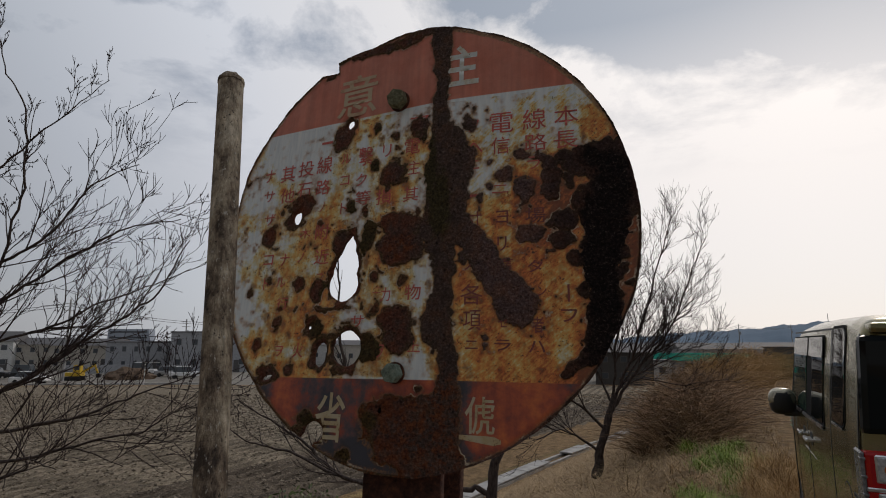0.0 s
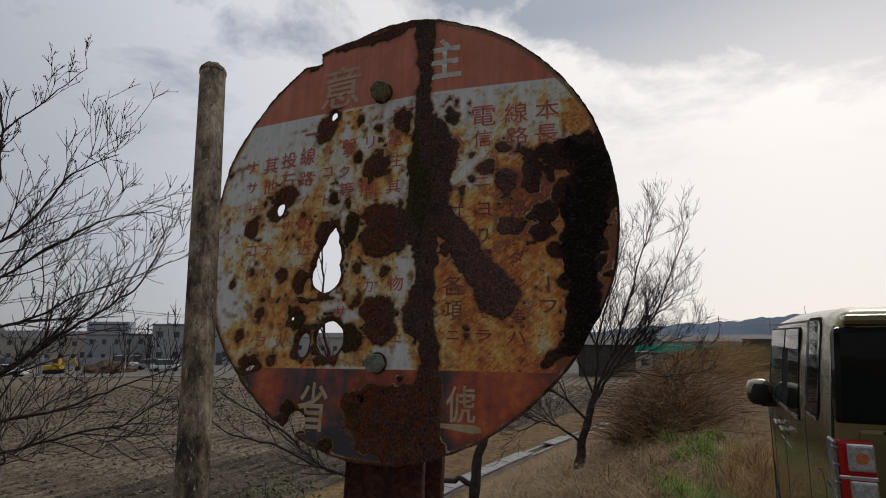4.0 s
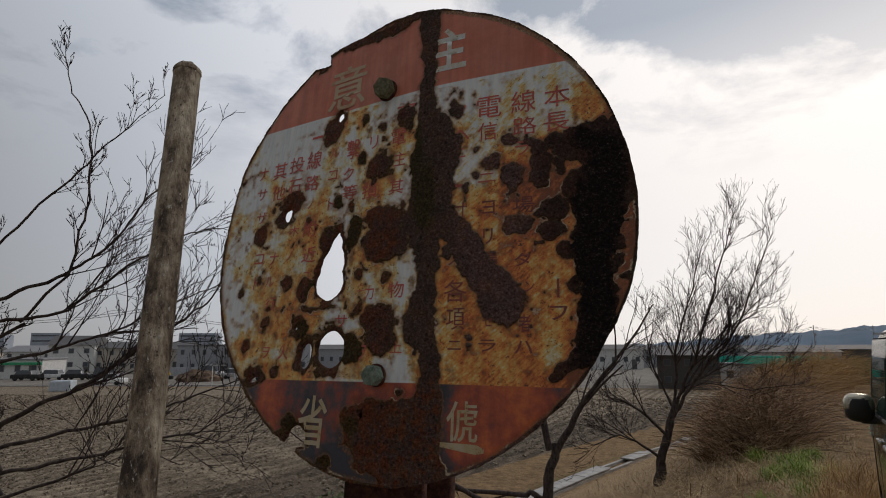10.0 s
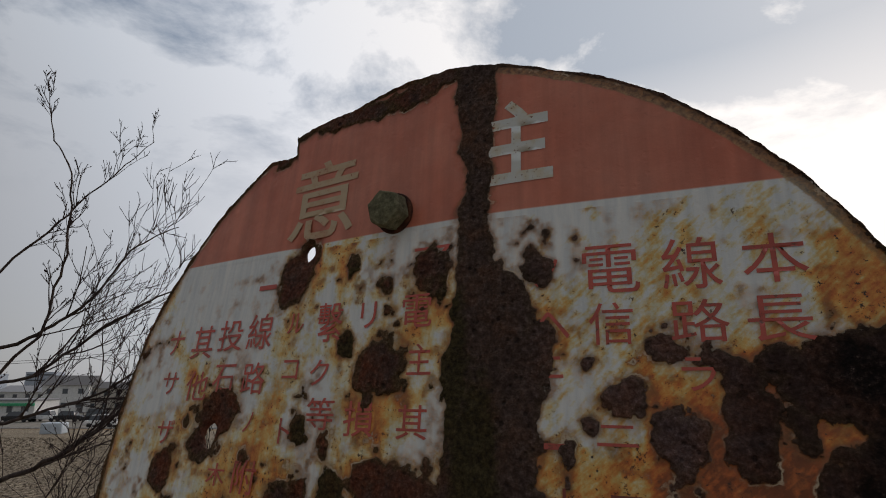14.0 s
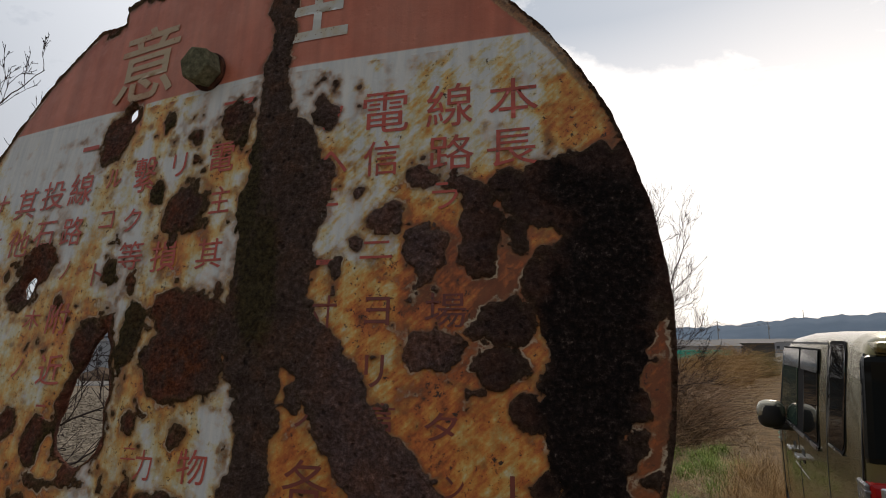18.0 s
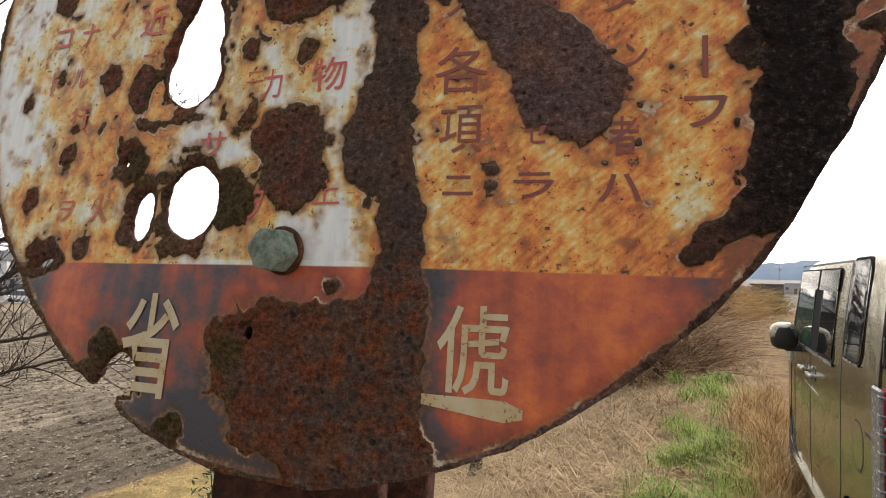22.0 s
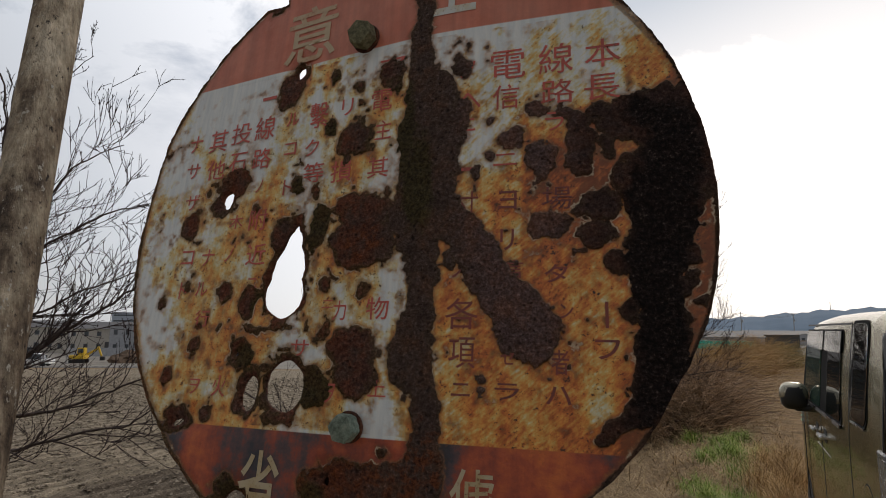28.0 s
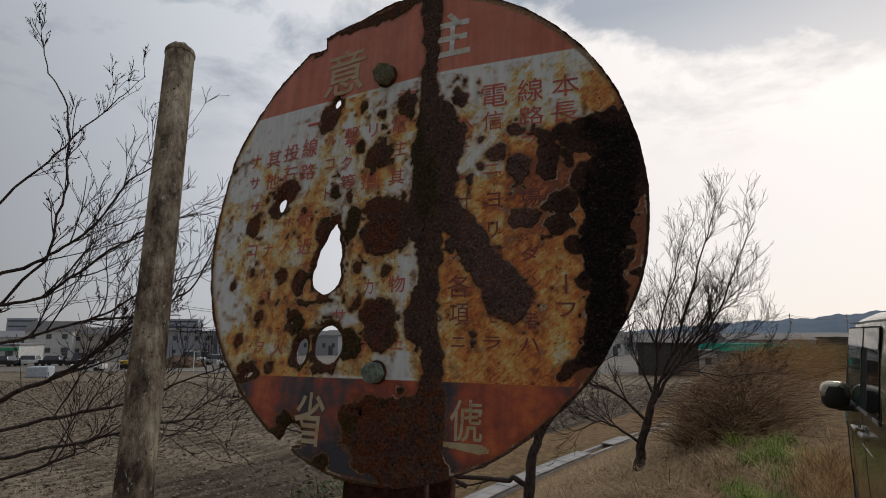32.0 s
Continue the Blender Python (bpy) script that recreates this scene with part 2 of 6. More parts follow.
def ground_mat():
    k = Mat("levee_and_field_soil", 0.95, spec=0.15)
    fine, mid, big = k.noise(38, 6, 0.7), k.noise(4.5, 5, 0.6), k.noise(0.45, 4)
    soil = k.ramp(fine, (0.32, (0.085, 0.070, 0.053)), (0.5, (0.25, 0.206, 0.152)), (0.68, (0.44, 0.37, 0.275)))
    # shade of the furrows, put into the soil colour as bands along the rows
    across = k.n("ShaderNodeVectorMath")
    across.operation = "DOT_PRODUCT"
    across.inputs[1].default_value = (0.927, -0.375, 0.0)
    k.wire(k.tc, across.inputs[0])
    wobble = k.math("MULTIPLY_ADD", k.noise(0.8, 3), 0.5, across.outputs["Value"])
    furrow_shade = k.math("SINE", k.math("MULTIPLY", wobble, 8.38))
    soil = k.mix(0.7, soil, k.ramp(k.math("MULTIPLY_ADD", furrow_shade, 0.5, 0.5), (0.1, (0.52, 0.50, 0.48)), (0.9, (1.28, 1.26, 1.22))), "MULTIPLY")
    soil = k.mix(0.75, soil, k.ramp(mid, (0.3, 0.62), (0.7, 1.25)), "MULTIPLY")
    strawn = k.noise(60, 5, 0.7, (1.0, 0.25, 1.0))
    fresh = k.step(k.math("ADD", k.attr("tilled"), k.math("MULTIPLY_ADD", mid, 0.4, -0.2)), 0.35, 0.65)
    soil = k.mix(fresh, soil, k.mix(1.0, soil, (0.56, 0.54, 0.55), "MULTIPLY"))
    straw = k.ramp(strawn, (0.3, (0.12, 0.074, 0.038)), (0.55, (0.28, 0.180, 0.090)), (0.75, (0.46, 0.32, 0.17)))
    straw = k.mix(0.8, straw, k.ramp(mid, (0.34, 0.5), (0.62, 1.25)), "MULTIPLY")
    green = k.ramp(fine, (0.3, (0.035, 0.055, 0.015)), (0.7, (0.10, 0.14, 0.04)))
    g = k.step(k.math("ADD", k.attr("green"), k.math("MULTIPLY_ADD", mid, 0.6, -0.3)), 0.35, 0.65)
    grassy = k.mix(g, straw, green)
    f = k.step(k.math("ADD", k.attr("soil"), k.math("MULTIPLY_ADD", mid, 0.5, -0.25)), 0.4, 0.6)
    col = k.mix(f, grassy, soil)
    col = k.mix(0.5, col, k.ramp(big, (0.3, 0.75), (0.7, 1.2)), "MULTIPLY")
    hay = k.step(k.math("ADD", k.attr("hay"), k.math("MULTIPLY_ADD", mid, 0.7, -0.35)), 0.4, 0.7)
    col = k.mix(hay, col, k.ramp(strawn, (0.3, (0.20, 0.14, 0.065)), (0.7, (0.50, 0.37, 0.165))))
    lot = k.step(k.math("ADD", k.attr("lot"), k.math("MULTIPLY_ADD", mid, 0.5, -0.25)), 0.3, 0.6)
    col = k.mix(lot, col, k.ramp(k.math("ADD", k.math("MULTIPLY", mid, 0.5), k.math("MULTIPLY", big, 0.5)), (0.35, (0.17, 0.155, 0.135)), (0.62, (0.30, 0.275, 0.24))))
    k.bump(k.math("ADD", fine, mid), 0.9, 0.05)
    return k.done(col)


M_ground = ground_mat()


def asphalt_mat():
    k = Mat("worn_asphalt", 0.85, spec=0.3)
    n = k.noise(90, 4, 0.7)
    col = k.ramp(n, (0.3, (0.035, 0.036, 0.038)), (0.7, (0.085, 0.086, 0.088)))
    k.bump(n, 0.5, 0.004)
    return k.done(k.mix(0.6, col, k.ramp(k.noise(1.2, 4), (0.35, 0.75), (0.65, 1.3)), "MULTIPLY"))


M_asphalt = asphalt_mat()
M_straw = leafy("dry_straw", (0.20, 0.125, 0.060), (0.58, 0.41, 0.225))
M_tawny = leafy("tawny_grass", (0.29, 0.165, 0.065), (0.60, 0.39, 0.17))
M_green = leafy("green_grass", (0.095, 0.175, 0.020), (0.36, 0.44, 0.095))
M_brush = leafy("dead_brush", (0.085, 0.048, 0.028), (0.56, 0.365, 0.21))
M_scrub = leafy("olive_scrub_stem", (0.13, 0.105, 0.035), (0.40, 0.31, 0.12))
M_hay = leafy("yellow_straw", (0.30, 0.20, 0.07), (0.60, 0.45, 0.19))
M_leaf = leafy("evergreen_leaf", (0.03, 0.06, 0.018), (0.22, 0.27, 0.10), 0.45)


# ---- mesh helpers ----
def mesh(name, verts, faces, mat, smooth=False):
    me = bpy.data.meshes.new(name)
    me.from_pydata([tuple(v) for v in verts], [], [tuple(f) for f in faces])
    me.materials.append(mat)
    if smooth:
        me.polygons.foreach_set("use_smooth", [True] * len(me.polygons))
    me.update()
    return me


def quick_mesh(name, verts, faces, mat, smooth=False):
    """Large meshes from arrays: verts (n, 3), faces (m, k)."""
    verts, faces = np.asarray(verts, dtype=np.float32), np.asarray(faces, dtype=np.int32)
    me = bpy.data.meshes.new(name)
    m, kk = faces.shape
    me.vertices.add(len(verts))
    me.vertices.foreach_set("co", verts.ravel())
    me.loops.add(m * kk)
    me.loops.foreach_set("vertex_index", faces.ravel())
    me.polygons.add(m)
    me.polygons.foreach_set("loop_start", np.arange(0, m * kk, kk, dtype=np.int32))
    me.polygons.foreach_set("use_smooth", np.full(m, smooth))
    me.materials.append(mat)
    me.update(calc_edges=True)
    me.validate()
    return me


def thing(name, label, category, group="", kind="", at=None):
    ob = new(name)
    ob.empty_display_size = 0.1
    if at is not None:
        ob.matrix_basis = at
    return tagged(ob, label, category, group, kind)


def part(name, bm, material, parent, label=""):
    """Links a bmesh (or a finished mesh) as one mesh object under a thing or a part."""
    if isinstance(bm, bmesh.types.BMesh):
        me = bpy.data.meshes.new(name)
        bm.to_mesh(me)
        bm.free()
        me.materials.append(material)
    else:
        me = bm
    ob = new(name, me)
    ob.parent = parent
    if label:
        ob["label"] = label
    return ob


def box(x0, y0, z0, x1, y1, z1, bevel=0.0, seg=1):
    bm = bmesh.new()
    bmesh.ops.create_cube(bm, size=1.0)
    bmesh.ops.scale(bm, verts=bm.verts, vec=(x1 - x0, y1 - y0, z1 - z0))
    bmesh.ops.translate(bm, verts=bm.verts, vec=((x0 + x1) / 2, (y0 + y1) / 2, (z0 + z1) / 2))
    if bevel:
        bmesh.ops.bevel(bm, geom=bm.edges[:], offset=bevel, segments=seg, affect="EDGES", profile=0.6)
    return bm


def cyl(r0, r1, h, seg=24, bevel=0.0, axis="Z", at=(0, 0, 0)):
    """A cylinder or cone from its base centre."""
    bm = bmesh.new()
    bmesh.ops.create_cone(bm, cap_ends=True, segments=seg, radius1=r0, radius2=r1, depth=h)
    bmesh.ops.translate(bm, verts=bm.verts, vec=(0, 0, h / 2))
    if bevel:
        rim = [e for e in bm.edges if len(e.link_faces) == 2 and any(len(f.verts) > 4 for f in e.link_faces)]
        bmesh.ops.bevel(bm, geom=rim, offset=bevel, segments=2, affect="EDGES", profile=0.6)
    if axis == "X":
        bmesh.ops.rotate(bm, verts=bm.verts, matrix=Matrix.Rotation(radians(90), 3, "Y"))
    if axis == "Y":
        bmesh.ops.rotate(bm, verts=bm.verts, matrix=Matrix.Rotation(radians(-90), 3, "X"))
    bmesh.ops.translate(bm, verts=bm.verts, vec=at)
    return bm


def smooth_shade(ob):
    ob.data.polygons.foreach_set("use_smooth", [True] * len(ob.data.polygons))
    return ob


def tube_arrays(paths, sides):
    """Tapered tubes: paths is a list of (points (n,3), radii (n,)). Returns verts and quad faces."""
    vs, fs, base = [], [], 0
    ang = np.linspace(0, 2 * np.pi, sides, endpoint=False)
    ca, sa = np.cos(ang)[None, :, None], np.sin(ang)[None, :, None]
    for pts, rad in paths:
        n = len(pts)
        tang = np.gradient(pts, axis=0)
        tang /= np.linalg.norm(tang, axis=1)[:, None] + 1e-9
        ref = np.array([0.31, 0.17, 0.93]) if abs(tang[0, 2]) < 0.9 else np.array([1.0, 0.1, 0.0])
        a = np.cross(tang, ref)
        a /= np.linalg.norm(a, axis=1)[:, None] + 1e-9
        b = np.cross(tang, a)
        ring = pts[:, None, :] + rad[:, None, None] * (a[:, None, :] * ca + b[:, None, :] * sa)
        vs.append(ring.reshape(-1, 3))
        i = np.arange(n - 1)[:, None] * sides + np.arange(sides)[None, :] + base
        j = np.arange(n - 1)[:, None] * sides + (np.arange(sides)[None, :] + 1) % sides + base
        fs.append(np.stack([i, j, j + sides, i + sides], -1).reshape(-1, 4))
        base += n * sides
    return np.concatenate(vs), np.concatenate(fs)


# ---- the levee, its road and the field below ----
HEAD = radians(22.0)                       # the levee runs this way, clockwise from +y
CREST, FIELD = -0.12, -3.2                 # heights of the levee's top and of the field
DX, DY = math.sin(HEAD), math.cos(HEAD)


def levee(x, y):
    """How far along the levee a point lies, and how far to the right of the crest's grass line."""
    a = DX * x + DY * y
    s = DY * x - DX * y
    c = np.clip(a, 0, 40)
    bend = 0.0049 * c * c + np.maximum(a - 40, 0) * 0.392
    return a, s - bend


def levee_xy(a, s):
    c = np.clip(a, 0, 40)
    s = s + 0.0049 * c * c + np.maximum(a - 40, 0) * 0.392
    return DX * a + DY * s, DY * a - DX * s


def height(x, y):
    a, s = levee(x, y)
    t = np.clip((s + 7.0) / 6.5, 0, 1)
    z = FIELD + (CREST - FIELD) * t
    z = z - 0.10 * np.exp(-((s + 0.5) / 0.5) ** 2)          # the shoulder is rounded
    far = np.clip((s - 7.5) / 5.0, 0, 1)                    # the far side of the levee falls again
    return z - far * 2.5


def rough(x, y):
    return 0.05 * np.sin(1.7 * x + 0.6 * y) * np.sin(0.9 * y - 0.4 * x) + 0.03 * np.sin(4.1 * x - 2.2 * y) * np.cos(3.3 * y + 1.3 * x)


def build_ground():
    xs = np.unique(np.concatenate([np.linspace(-14, 12, 200), -14 - np.geomspace(0.2, 2600, 60), 12 + np.geomspace(0.2, 2600, 60)]))
    ys = np.unique(np.concatenate([np.linspace(-3, 26, 220), -3 - np.geomspace(0.2, 120, 25), 26 + np.geomspace(0.2, 3400, 80)]))
    X, Y = np.meshgrid(xs, ys)
    a, s = levee(X, Y)
    Z = height(X, Y)
    on_slope = np.clip((s + 7.4) / 0.5, 0, 1) * np.clip((0.4 - s) / 0.4, 0, 1)
    Z = Z + rough(X, Y) * on_slope * np.clip((np.hypot(X, Y) - 1.0) / 2.0, 0, 1)
    field = np.clip((-11.2 - s) / 0.5, 0, 1) * np.clip((67 - Y) / 2, 0, 1)
    row = 0.75
    fade = np.clip((45 - np.hypot(X, Y)) / 20, 0, 1)
    Z = Z + field * fade * (0.07 * np.cos(2 * np.pi * s / row) + 0.05 * rough(3 * X, 3 * Y) * 12)
    V = np.stack([X, Y, Z], -1).reshape(-1, 3)
    h, w = X.shape
    i = (np.arange(h - 1)[:, None] * w + np.arange(w - 1)[None, :]).ravel()
    me = quick_mesh("ground", V, np.stack([i, i + 1, i + w + 1, i + w], 1), M_ground, True)
    far_field = np.clip((Y - 65.5) / 2, 0, 1)
    layers = {"lot": far_field * (s < -9), "soil": np.clip(field, 0, 1),
              "green": 0.34 * np.exp(-((s - 0.15) / 0.4) ** 2) + 0.46 * np.exp(-((s + 8.5) / 0.35) ** 2) + 0.15 * far_field,
              "hay": 0.9 * np.exp(-((s + 10.2) / 0.95) ** 4) * np.clip((16 - a) / 3, 0, 1),
              "tilled": np.clip((s + 17.6) / 0.5, 0, 1) * np.clip((-10.9 - s) / 0.3, 0, 1)}
    for key, val in layers.items():
        at = me.attributes.new(key, "FLOAT", "POINT")
        at.data.foreach_set("value", val.astype(np.float32).ravel())
    tagged(new("ground", me), "grassy levee slope above a ploughed brown field", "ground", kind="structure")


build_ground()


def ribbon(name, mat, a0, a1, s0, s1, top, thick, n=60):
    """A slab that follows the levee, from s0 to s1, its top at the height top(s) or a number."""
    bm = bmesh.new()
    prev = None
    for a in np.linspace(a0, a1, n):
        ring = []
        for s, dz in ((s0, 0), (s1, 0), (s1, -thick), (s0, -thick)):
            x, y = levee_xy(a, s)
            ring.append(bm.verts.new((x, y, top + dz)))
        if prev:
            for k in range(4):
                bm.faces.new((prev[k], prev[(k + 1) % 4], ring[(k + 1) % 4], ring[k]))
        else:
            bm.faces.new(ring[::-1])
        prev = ring
    bm.faces.new(prev)
    bmesh.ops.recalc_face_normals(bm, faces=bm.faces)
    me = bpy.data.meshes.new(name)
    bm.to_mesh(me)
    bm.free()
    me.materials.append(mat)
    return new(name, me)


tagged(ribbon("road", M_asphalt, -40, 120, 1.45, 5.4, CREST + 0.02, 0.2, 160), "narrow worn asphalt road along the levee top", "road", kind="structure")
gutter = thing("gutter", "weathered concrete drainage gutter along the levee foot", "gutter", kind="structure")
for g0, g1, dz in ((-8.0, -7.88, 0.10), (-7.52, -7.40, 0.10), (-7.88, -7.52, -0.06)):
    ob = ribbon("gutter_wall" if dz > 0 else "gutter_bed", M_concrete, -10, 60, g0, g1, FIELD + dz, 0.3, 90)
    ob.parent = gutter
for k in range(14):
    a = 8 + 2.03 * k
    if k in (8, 10, 11):
        continue
    x, y = levee_xy(a, -7.7)
    x2, y2 = levee_xy(a + 0.1, -7.7)
    bm = box(-0.29, -1.0, 0, 0.29, 1.0, 0.06, 0.012)
    ob = part("gutter_lid", bm, M_concrete, gutter)
    ob.matrix_basis = pose(x, y, FIELD + 0.125, 0, 0, -math.degrees(math.atan2(x2 - x, y2 - y)))


# ---- the old round enamel sign ----
SIGN_AT = Vector((0.0, 0.5325, 1.715))
SIGN_HEAD, SIGN_LEAN = radians(19.5), radians(6.3)
sx = Vector((math.cos(SIGN_HEAD), -math.sin(SIGN_HEAD), 0))
sy = Vector((math.sin(SIGN_HEAD) * math.sin(SIGN_LEAN), math.cos(SIGN_HEAD) * math.sin(SIGN_LEAN), math.cos(SIGN_LEAN)))
sz = sx.cross(sy)                                  # towards the viewer
SIGN_M = Matrix(((sx.x, sy.x, sz.x, SIGN_AT.x), (sx.y, sy.y, sz.y, SIGN_AT.y), (sx.z, sy.z, sz.z, SIGN_AT.z), (0, 0, 0, 1)))
DISC_U, DISC_V, DISC_R = -41.5, -3.6, 223.6        # millimetres


def sag(u, v):
    """The plate is bent along its upright rust seam and slightly twisted (metres)."""
    return -(0.076 * (np.sqrt(u * u + 0.0004) - 0.02) - 0.24 * u * v)


def lattice(seed, cell, shape, step):
    """Smooth random values on the plate's grid, about -1 to 1; cell in millimetres."""
    r = np.random.default_rng(seed)
    h, w = shape
    ny, nx = int(h * step / cell) + 4, int(w * step / cell) + 4
    g = r.uniform(-1, 1, (ny, nx))
    yy, xx = np.arange(h) * step / cell, np.arange(w) * step / cell
    j, i = yy.astype(int), xx.astype(int)
    fy, fx = (yy - j)[:, None], (xx - i)[None, :]
    fy, fx = fy * fy * (3 - 2 * fy), fx * fx * (3 - 2 * fx)
    a, b = g[np.ix_(j, i)], g[np.ix_(j, i + 1)]
    c, d = g[np.ix_(j + 1, i)], g[np.ix_(j + 1, i + 1)]
    return (a * (1 - fx) + b * fx) * (1 - fy) + (c * (1 - fx) + d * fx) * fy


def cloudy(seed, cell, shape, step, octaves=4):
    return sum(lattice(seed + 17 * k, cell / 2 ** k, shape, step) * 0.5 ** k for k in range(octaves)) / 1.5


STEP = 0.72
N_SIDE = int(2 * (DISC_R + 14) / STEP)
gu = DISC_U - DISC_R - 14 + np.arange(N_SIDE) * STEP
gv = DISC_V - DISC_R - 14 + np.arange(N_SIDE) * STEP
GU, GV = np.meshgrid(gu, gv)
SHAPE = GU.shape
FIELDS = {k: np.full(SHAPE, -60.0) for k in ("hole", "rust", "crust", "moss", "raw")}
WARP_U = cloudy(3, 22, SHAPE, STEP, 3) * 3.2 + cloudy(6, 8, SHAPE, STEP, 3) * 2.2
WARP_V = cloudy(4, 22, SHAPE, STEP, 3) * 3.2 + cloudy(7, 8, SHAPE, STEP, 3) * 2.2
EDGE = cloudy(5, 9, SHAPE, STEP, 4)


def spots(field, *blobs):
    """Adds rounded patches: centre, half sizes (millimetres) and turn (degrees)."""
    f = FIELDS[field]
    k = 0.22 if field == "hole" else 1.0
    for cu, cv, ru, rv, turn in blobs:
        c, s = math.cos(radians(turn)), math.sin(radians(turn))
        x, y = GU + WARP_U * k - cu, GV + WARP_V * k - cv
        p, q = (x * c + y * s) / ru, (-x * s + y * c) / rv
        np.maximum(f, (1 - np.sqrt(p * p + q * q)) * min(ru, rv), out=f)


def band(field, *knots):
    """Adds one long patch of changing width along a line: u, v and half width in millimetres."""
    f = FIELDS[field]
    x, y = GU + WARP_U * 0.8, GV + WARP_V * 0.8
    for (u0, v0, r0), (u1, v1, r1) in zip(knots, knots[1:]):
        du, dv = u1 - u0, v1 - v0
        t = np.clip(((x - u0) * du + (y - v0) * dv) / max(du * du + dv * dv, 1e-6), 0, 1)
        np.maximum(f, r0 + (r1 - r0) * t - np.hypot(x - u0 - du * t, y - v0 - dv * t), out=f)


spots("hole",
      (-108, -54, 17.4, 18, 0), (-107, -38, 14.6, 22, -8), (-106, -24, 8.7, 17.9, -12), (-104, -13, 3.5, 9.1, -10), (-176, 24, 5.9, 7.5, 0), (-118, 129, 4.2, 5.2, 0), (-97, -119, 16.2, 17.4, 0), (-126, -125, 6.9, 11.8, -8), (-188, -148, 5.5, 2, 20), (-143, -98, 1.9, 1.5, 0), (-56, -176, 2.2, 3.3, 0), (-125, -198, 10.1, 9.7, 0), (-132, -207, 8.2, 7.6, -20), (-131, -207, 6.5, 11, -25), (-131, -215, 7, 9, 0))
spots("rust",
      (133, 52, 22, 17.2, 0), (155, 51, 26.6, 26, 0), (152, 11, 27.1, 31.4, 0), (170, 62, 16.9, 18, 0), (173, 26, 14.1, 29.2, 0), (103, 30, 10.3, 15, 0), (102, 55, 10, 9, 0), (119, 59, 13, 9.5, 0), (182, -1, 4, 9, 0))
spots("rust",
      (-7, -96, 16.4, 13.5, 0), (15, 29, 13, 13.7, 0), (-5, -5, 30.4, 16.1, 0), (16, -10, 15.7, 14.6, 0))
spots("rust",
      (78, 29, 12, 14.5, 0), (45, 60, 6.4, 5, 0), (61, 46, 11, 8.4, 0), (74, 64, 10.6, 8.6, 0), (47, 35, 5.2, 5, 0), (83, -14, 13, 11, 0), (116, -1, 16, 13.5, 0), (113, -22, 12.4, 10.8, 0), (125, -40, 8.6, 9, 0), (129, -67, 7.2, 7.6, 0), (167, -35, 8.4, 7.2, 0), (170, -61, 6, 4, 0), (43, -110, 4.6, 5, 0), (84, 13, 2.8, 3.1, 0), (36, 24, 3.7, 7.3, 0), (20, -35, 5.5, 6.2, 0), (162, -50, 7, 9.6, 0))
spots("rust",
      (-124, 116, 15.7, 24.5, -18), (-82, 117, 6.6, 8, 0), (-57, 104, 6.1, 7.6, 0), (-55, 87, 5.1, 4.1, 0), (-32, 109, 9.9, 14.7, -15), (-57, 60, 19.3, 15.9, 30), (-81, 72, 6.7, 7.5, 0), (-65, 40, 4.6, 7.8, 0), (-107, 28, 7.8, 8.1, 0), (-89, 22, 6.1, 11.7, 0), (-83, -6, 10.9, 23.1, 0), (-115, -13, 11.6, 16.2, 30), (-43, 2, 25.9, 16.1, 0), (-43, -20, 26.8, 22.8, 0), (-55, 7, 17.7, 11, 0), (-25, 106, 8.1, 16.1, 0), (24, 104, 8.1, 9.9, 0), (6, 104, 3.7, 5.4, 0))
spots("rust",
      (-171, 35, 19.2, 15.2, 35), (-181, 22, 12.9, 11.6, 0), (-197, 34, 5.1, 6.5, 0), (-208, 3, 10.6, 12.5, 0), (-154, -8, 3.9, 5.7, 0), (-251, 74, 4.6, 3.7, 0), (-251, 6, 2.4, 3.8, 0), (-225, -58, 6, 6.2, 0), (-201, -46, 5.7, 4.5, 0), (-163, -50, 10.6, 10.8, 0), (-138, -60, 9.9, 12.5, 0), (-179, -77, 6.8, 5.3, 0), (-180, -92, 6.2, 10.4, 0), (-162, -78, 5.1, 5.2, 0), (-138, -97, 13.1, 13.2, 0), (-204, -115, 7.4, 9.2, 0), (-162, -138, 8.4, 8, 0), (-189, -143, 12.1, 9.6, 0))
spots("rust",
      (-73, -118, 14, 16, 0), (-100, -141, 20, 6.1, 0), (-111, -124, 6.4, 19.3, 0), (-105, -106, 18.4, 6.5, 0), (-133, -128, 7.5, 15.1, 0), (-72, -49, 7, 6.9, 0), (-40, -54, 5.4, 5.9, 0), (-67, -79, 4.5, 9.8, 0), (-46, -93, 18.3, 16.1, 0), (-42, -111, 17.8, 15.6, 0), (-31, -90, 4.8, 6.7, 0), (-117, -79, 33.8, 3.5, 0), (-143, 14, 3.9, 4.2, 0))
spots("rust",
      (-36, -185, 40.8, 24.3, 0), (-25, -193, 49.5, 24.7, 0), (-11, -212, 31.7, 25.7, 0), (-6, -172, 27, 13.5, 0), (-7, -226, 31, 12.5, 0), (-48, -181, 28.6, 19.6, 0), (-30, -202, 35.4, 24, 0), (-26, -195, 25, 20.8, 0), (-10, -207, 25.8, 18.9, 0), (4, -218, 24.1, 14.2, 0), (11, -184, 12.3, 18.9, 0), (10, -159, 11.6, 19.6, 0), (-136, -187, 15.4, 9.5, 0), (-143, -199, 7.8, 10.5, 0), (-123, -213, 8.6, 6.5, 0), (-91, -220, 7.8, 10.3, 0), (-69, -194, 8.6, 11.7, 0), (-17, -155, 6, 4.6, 0))
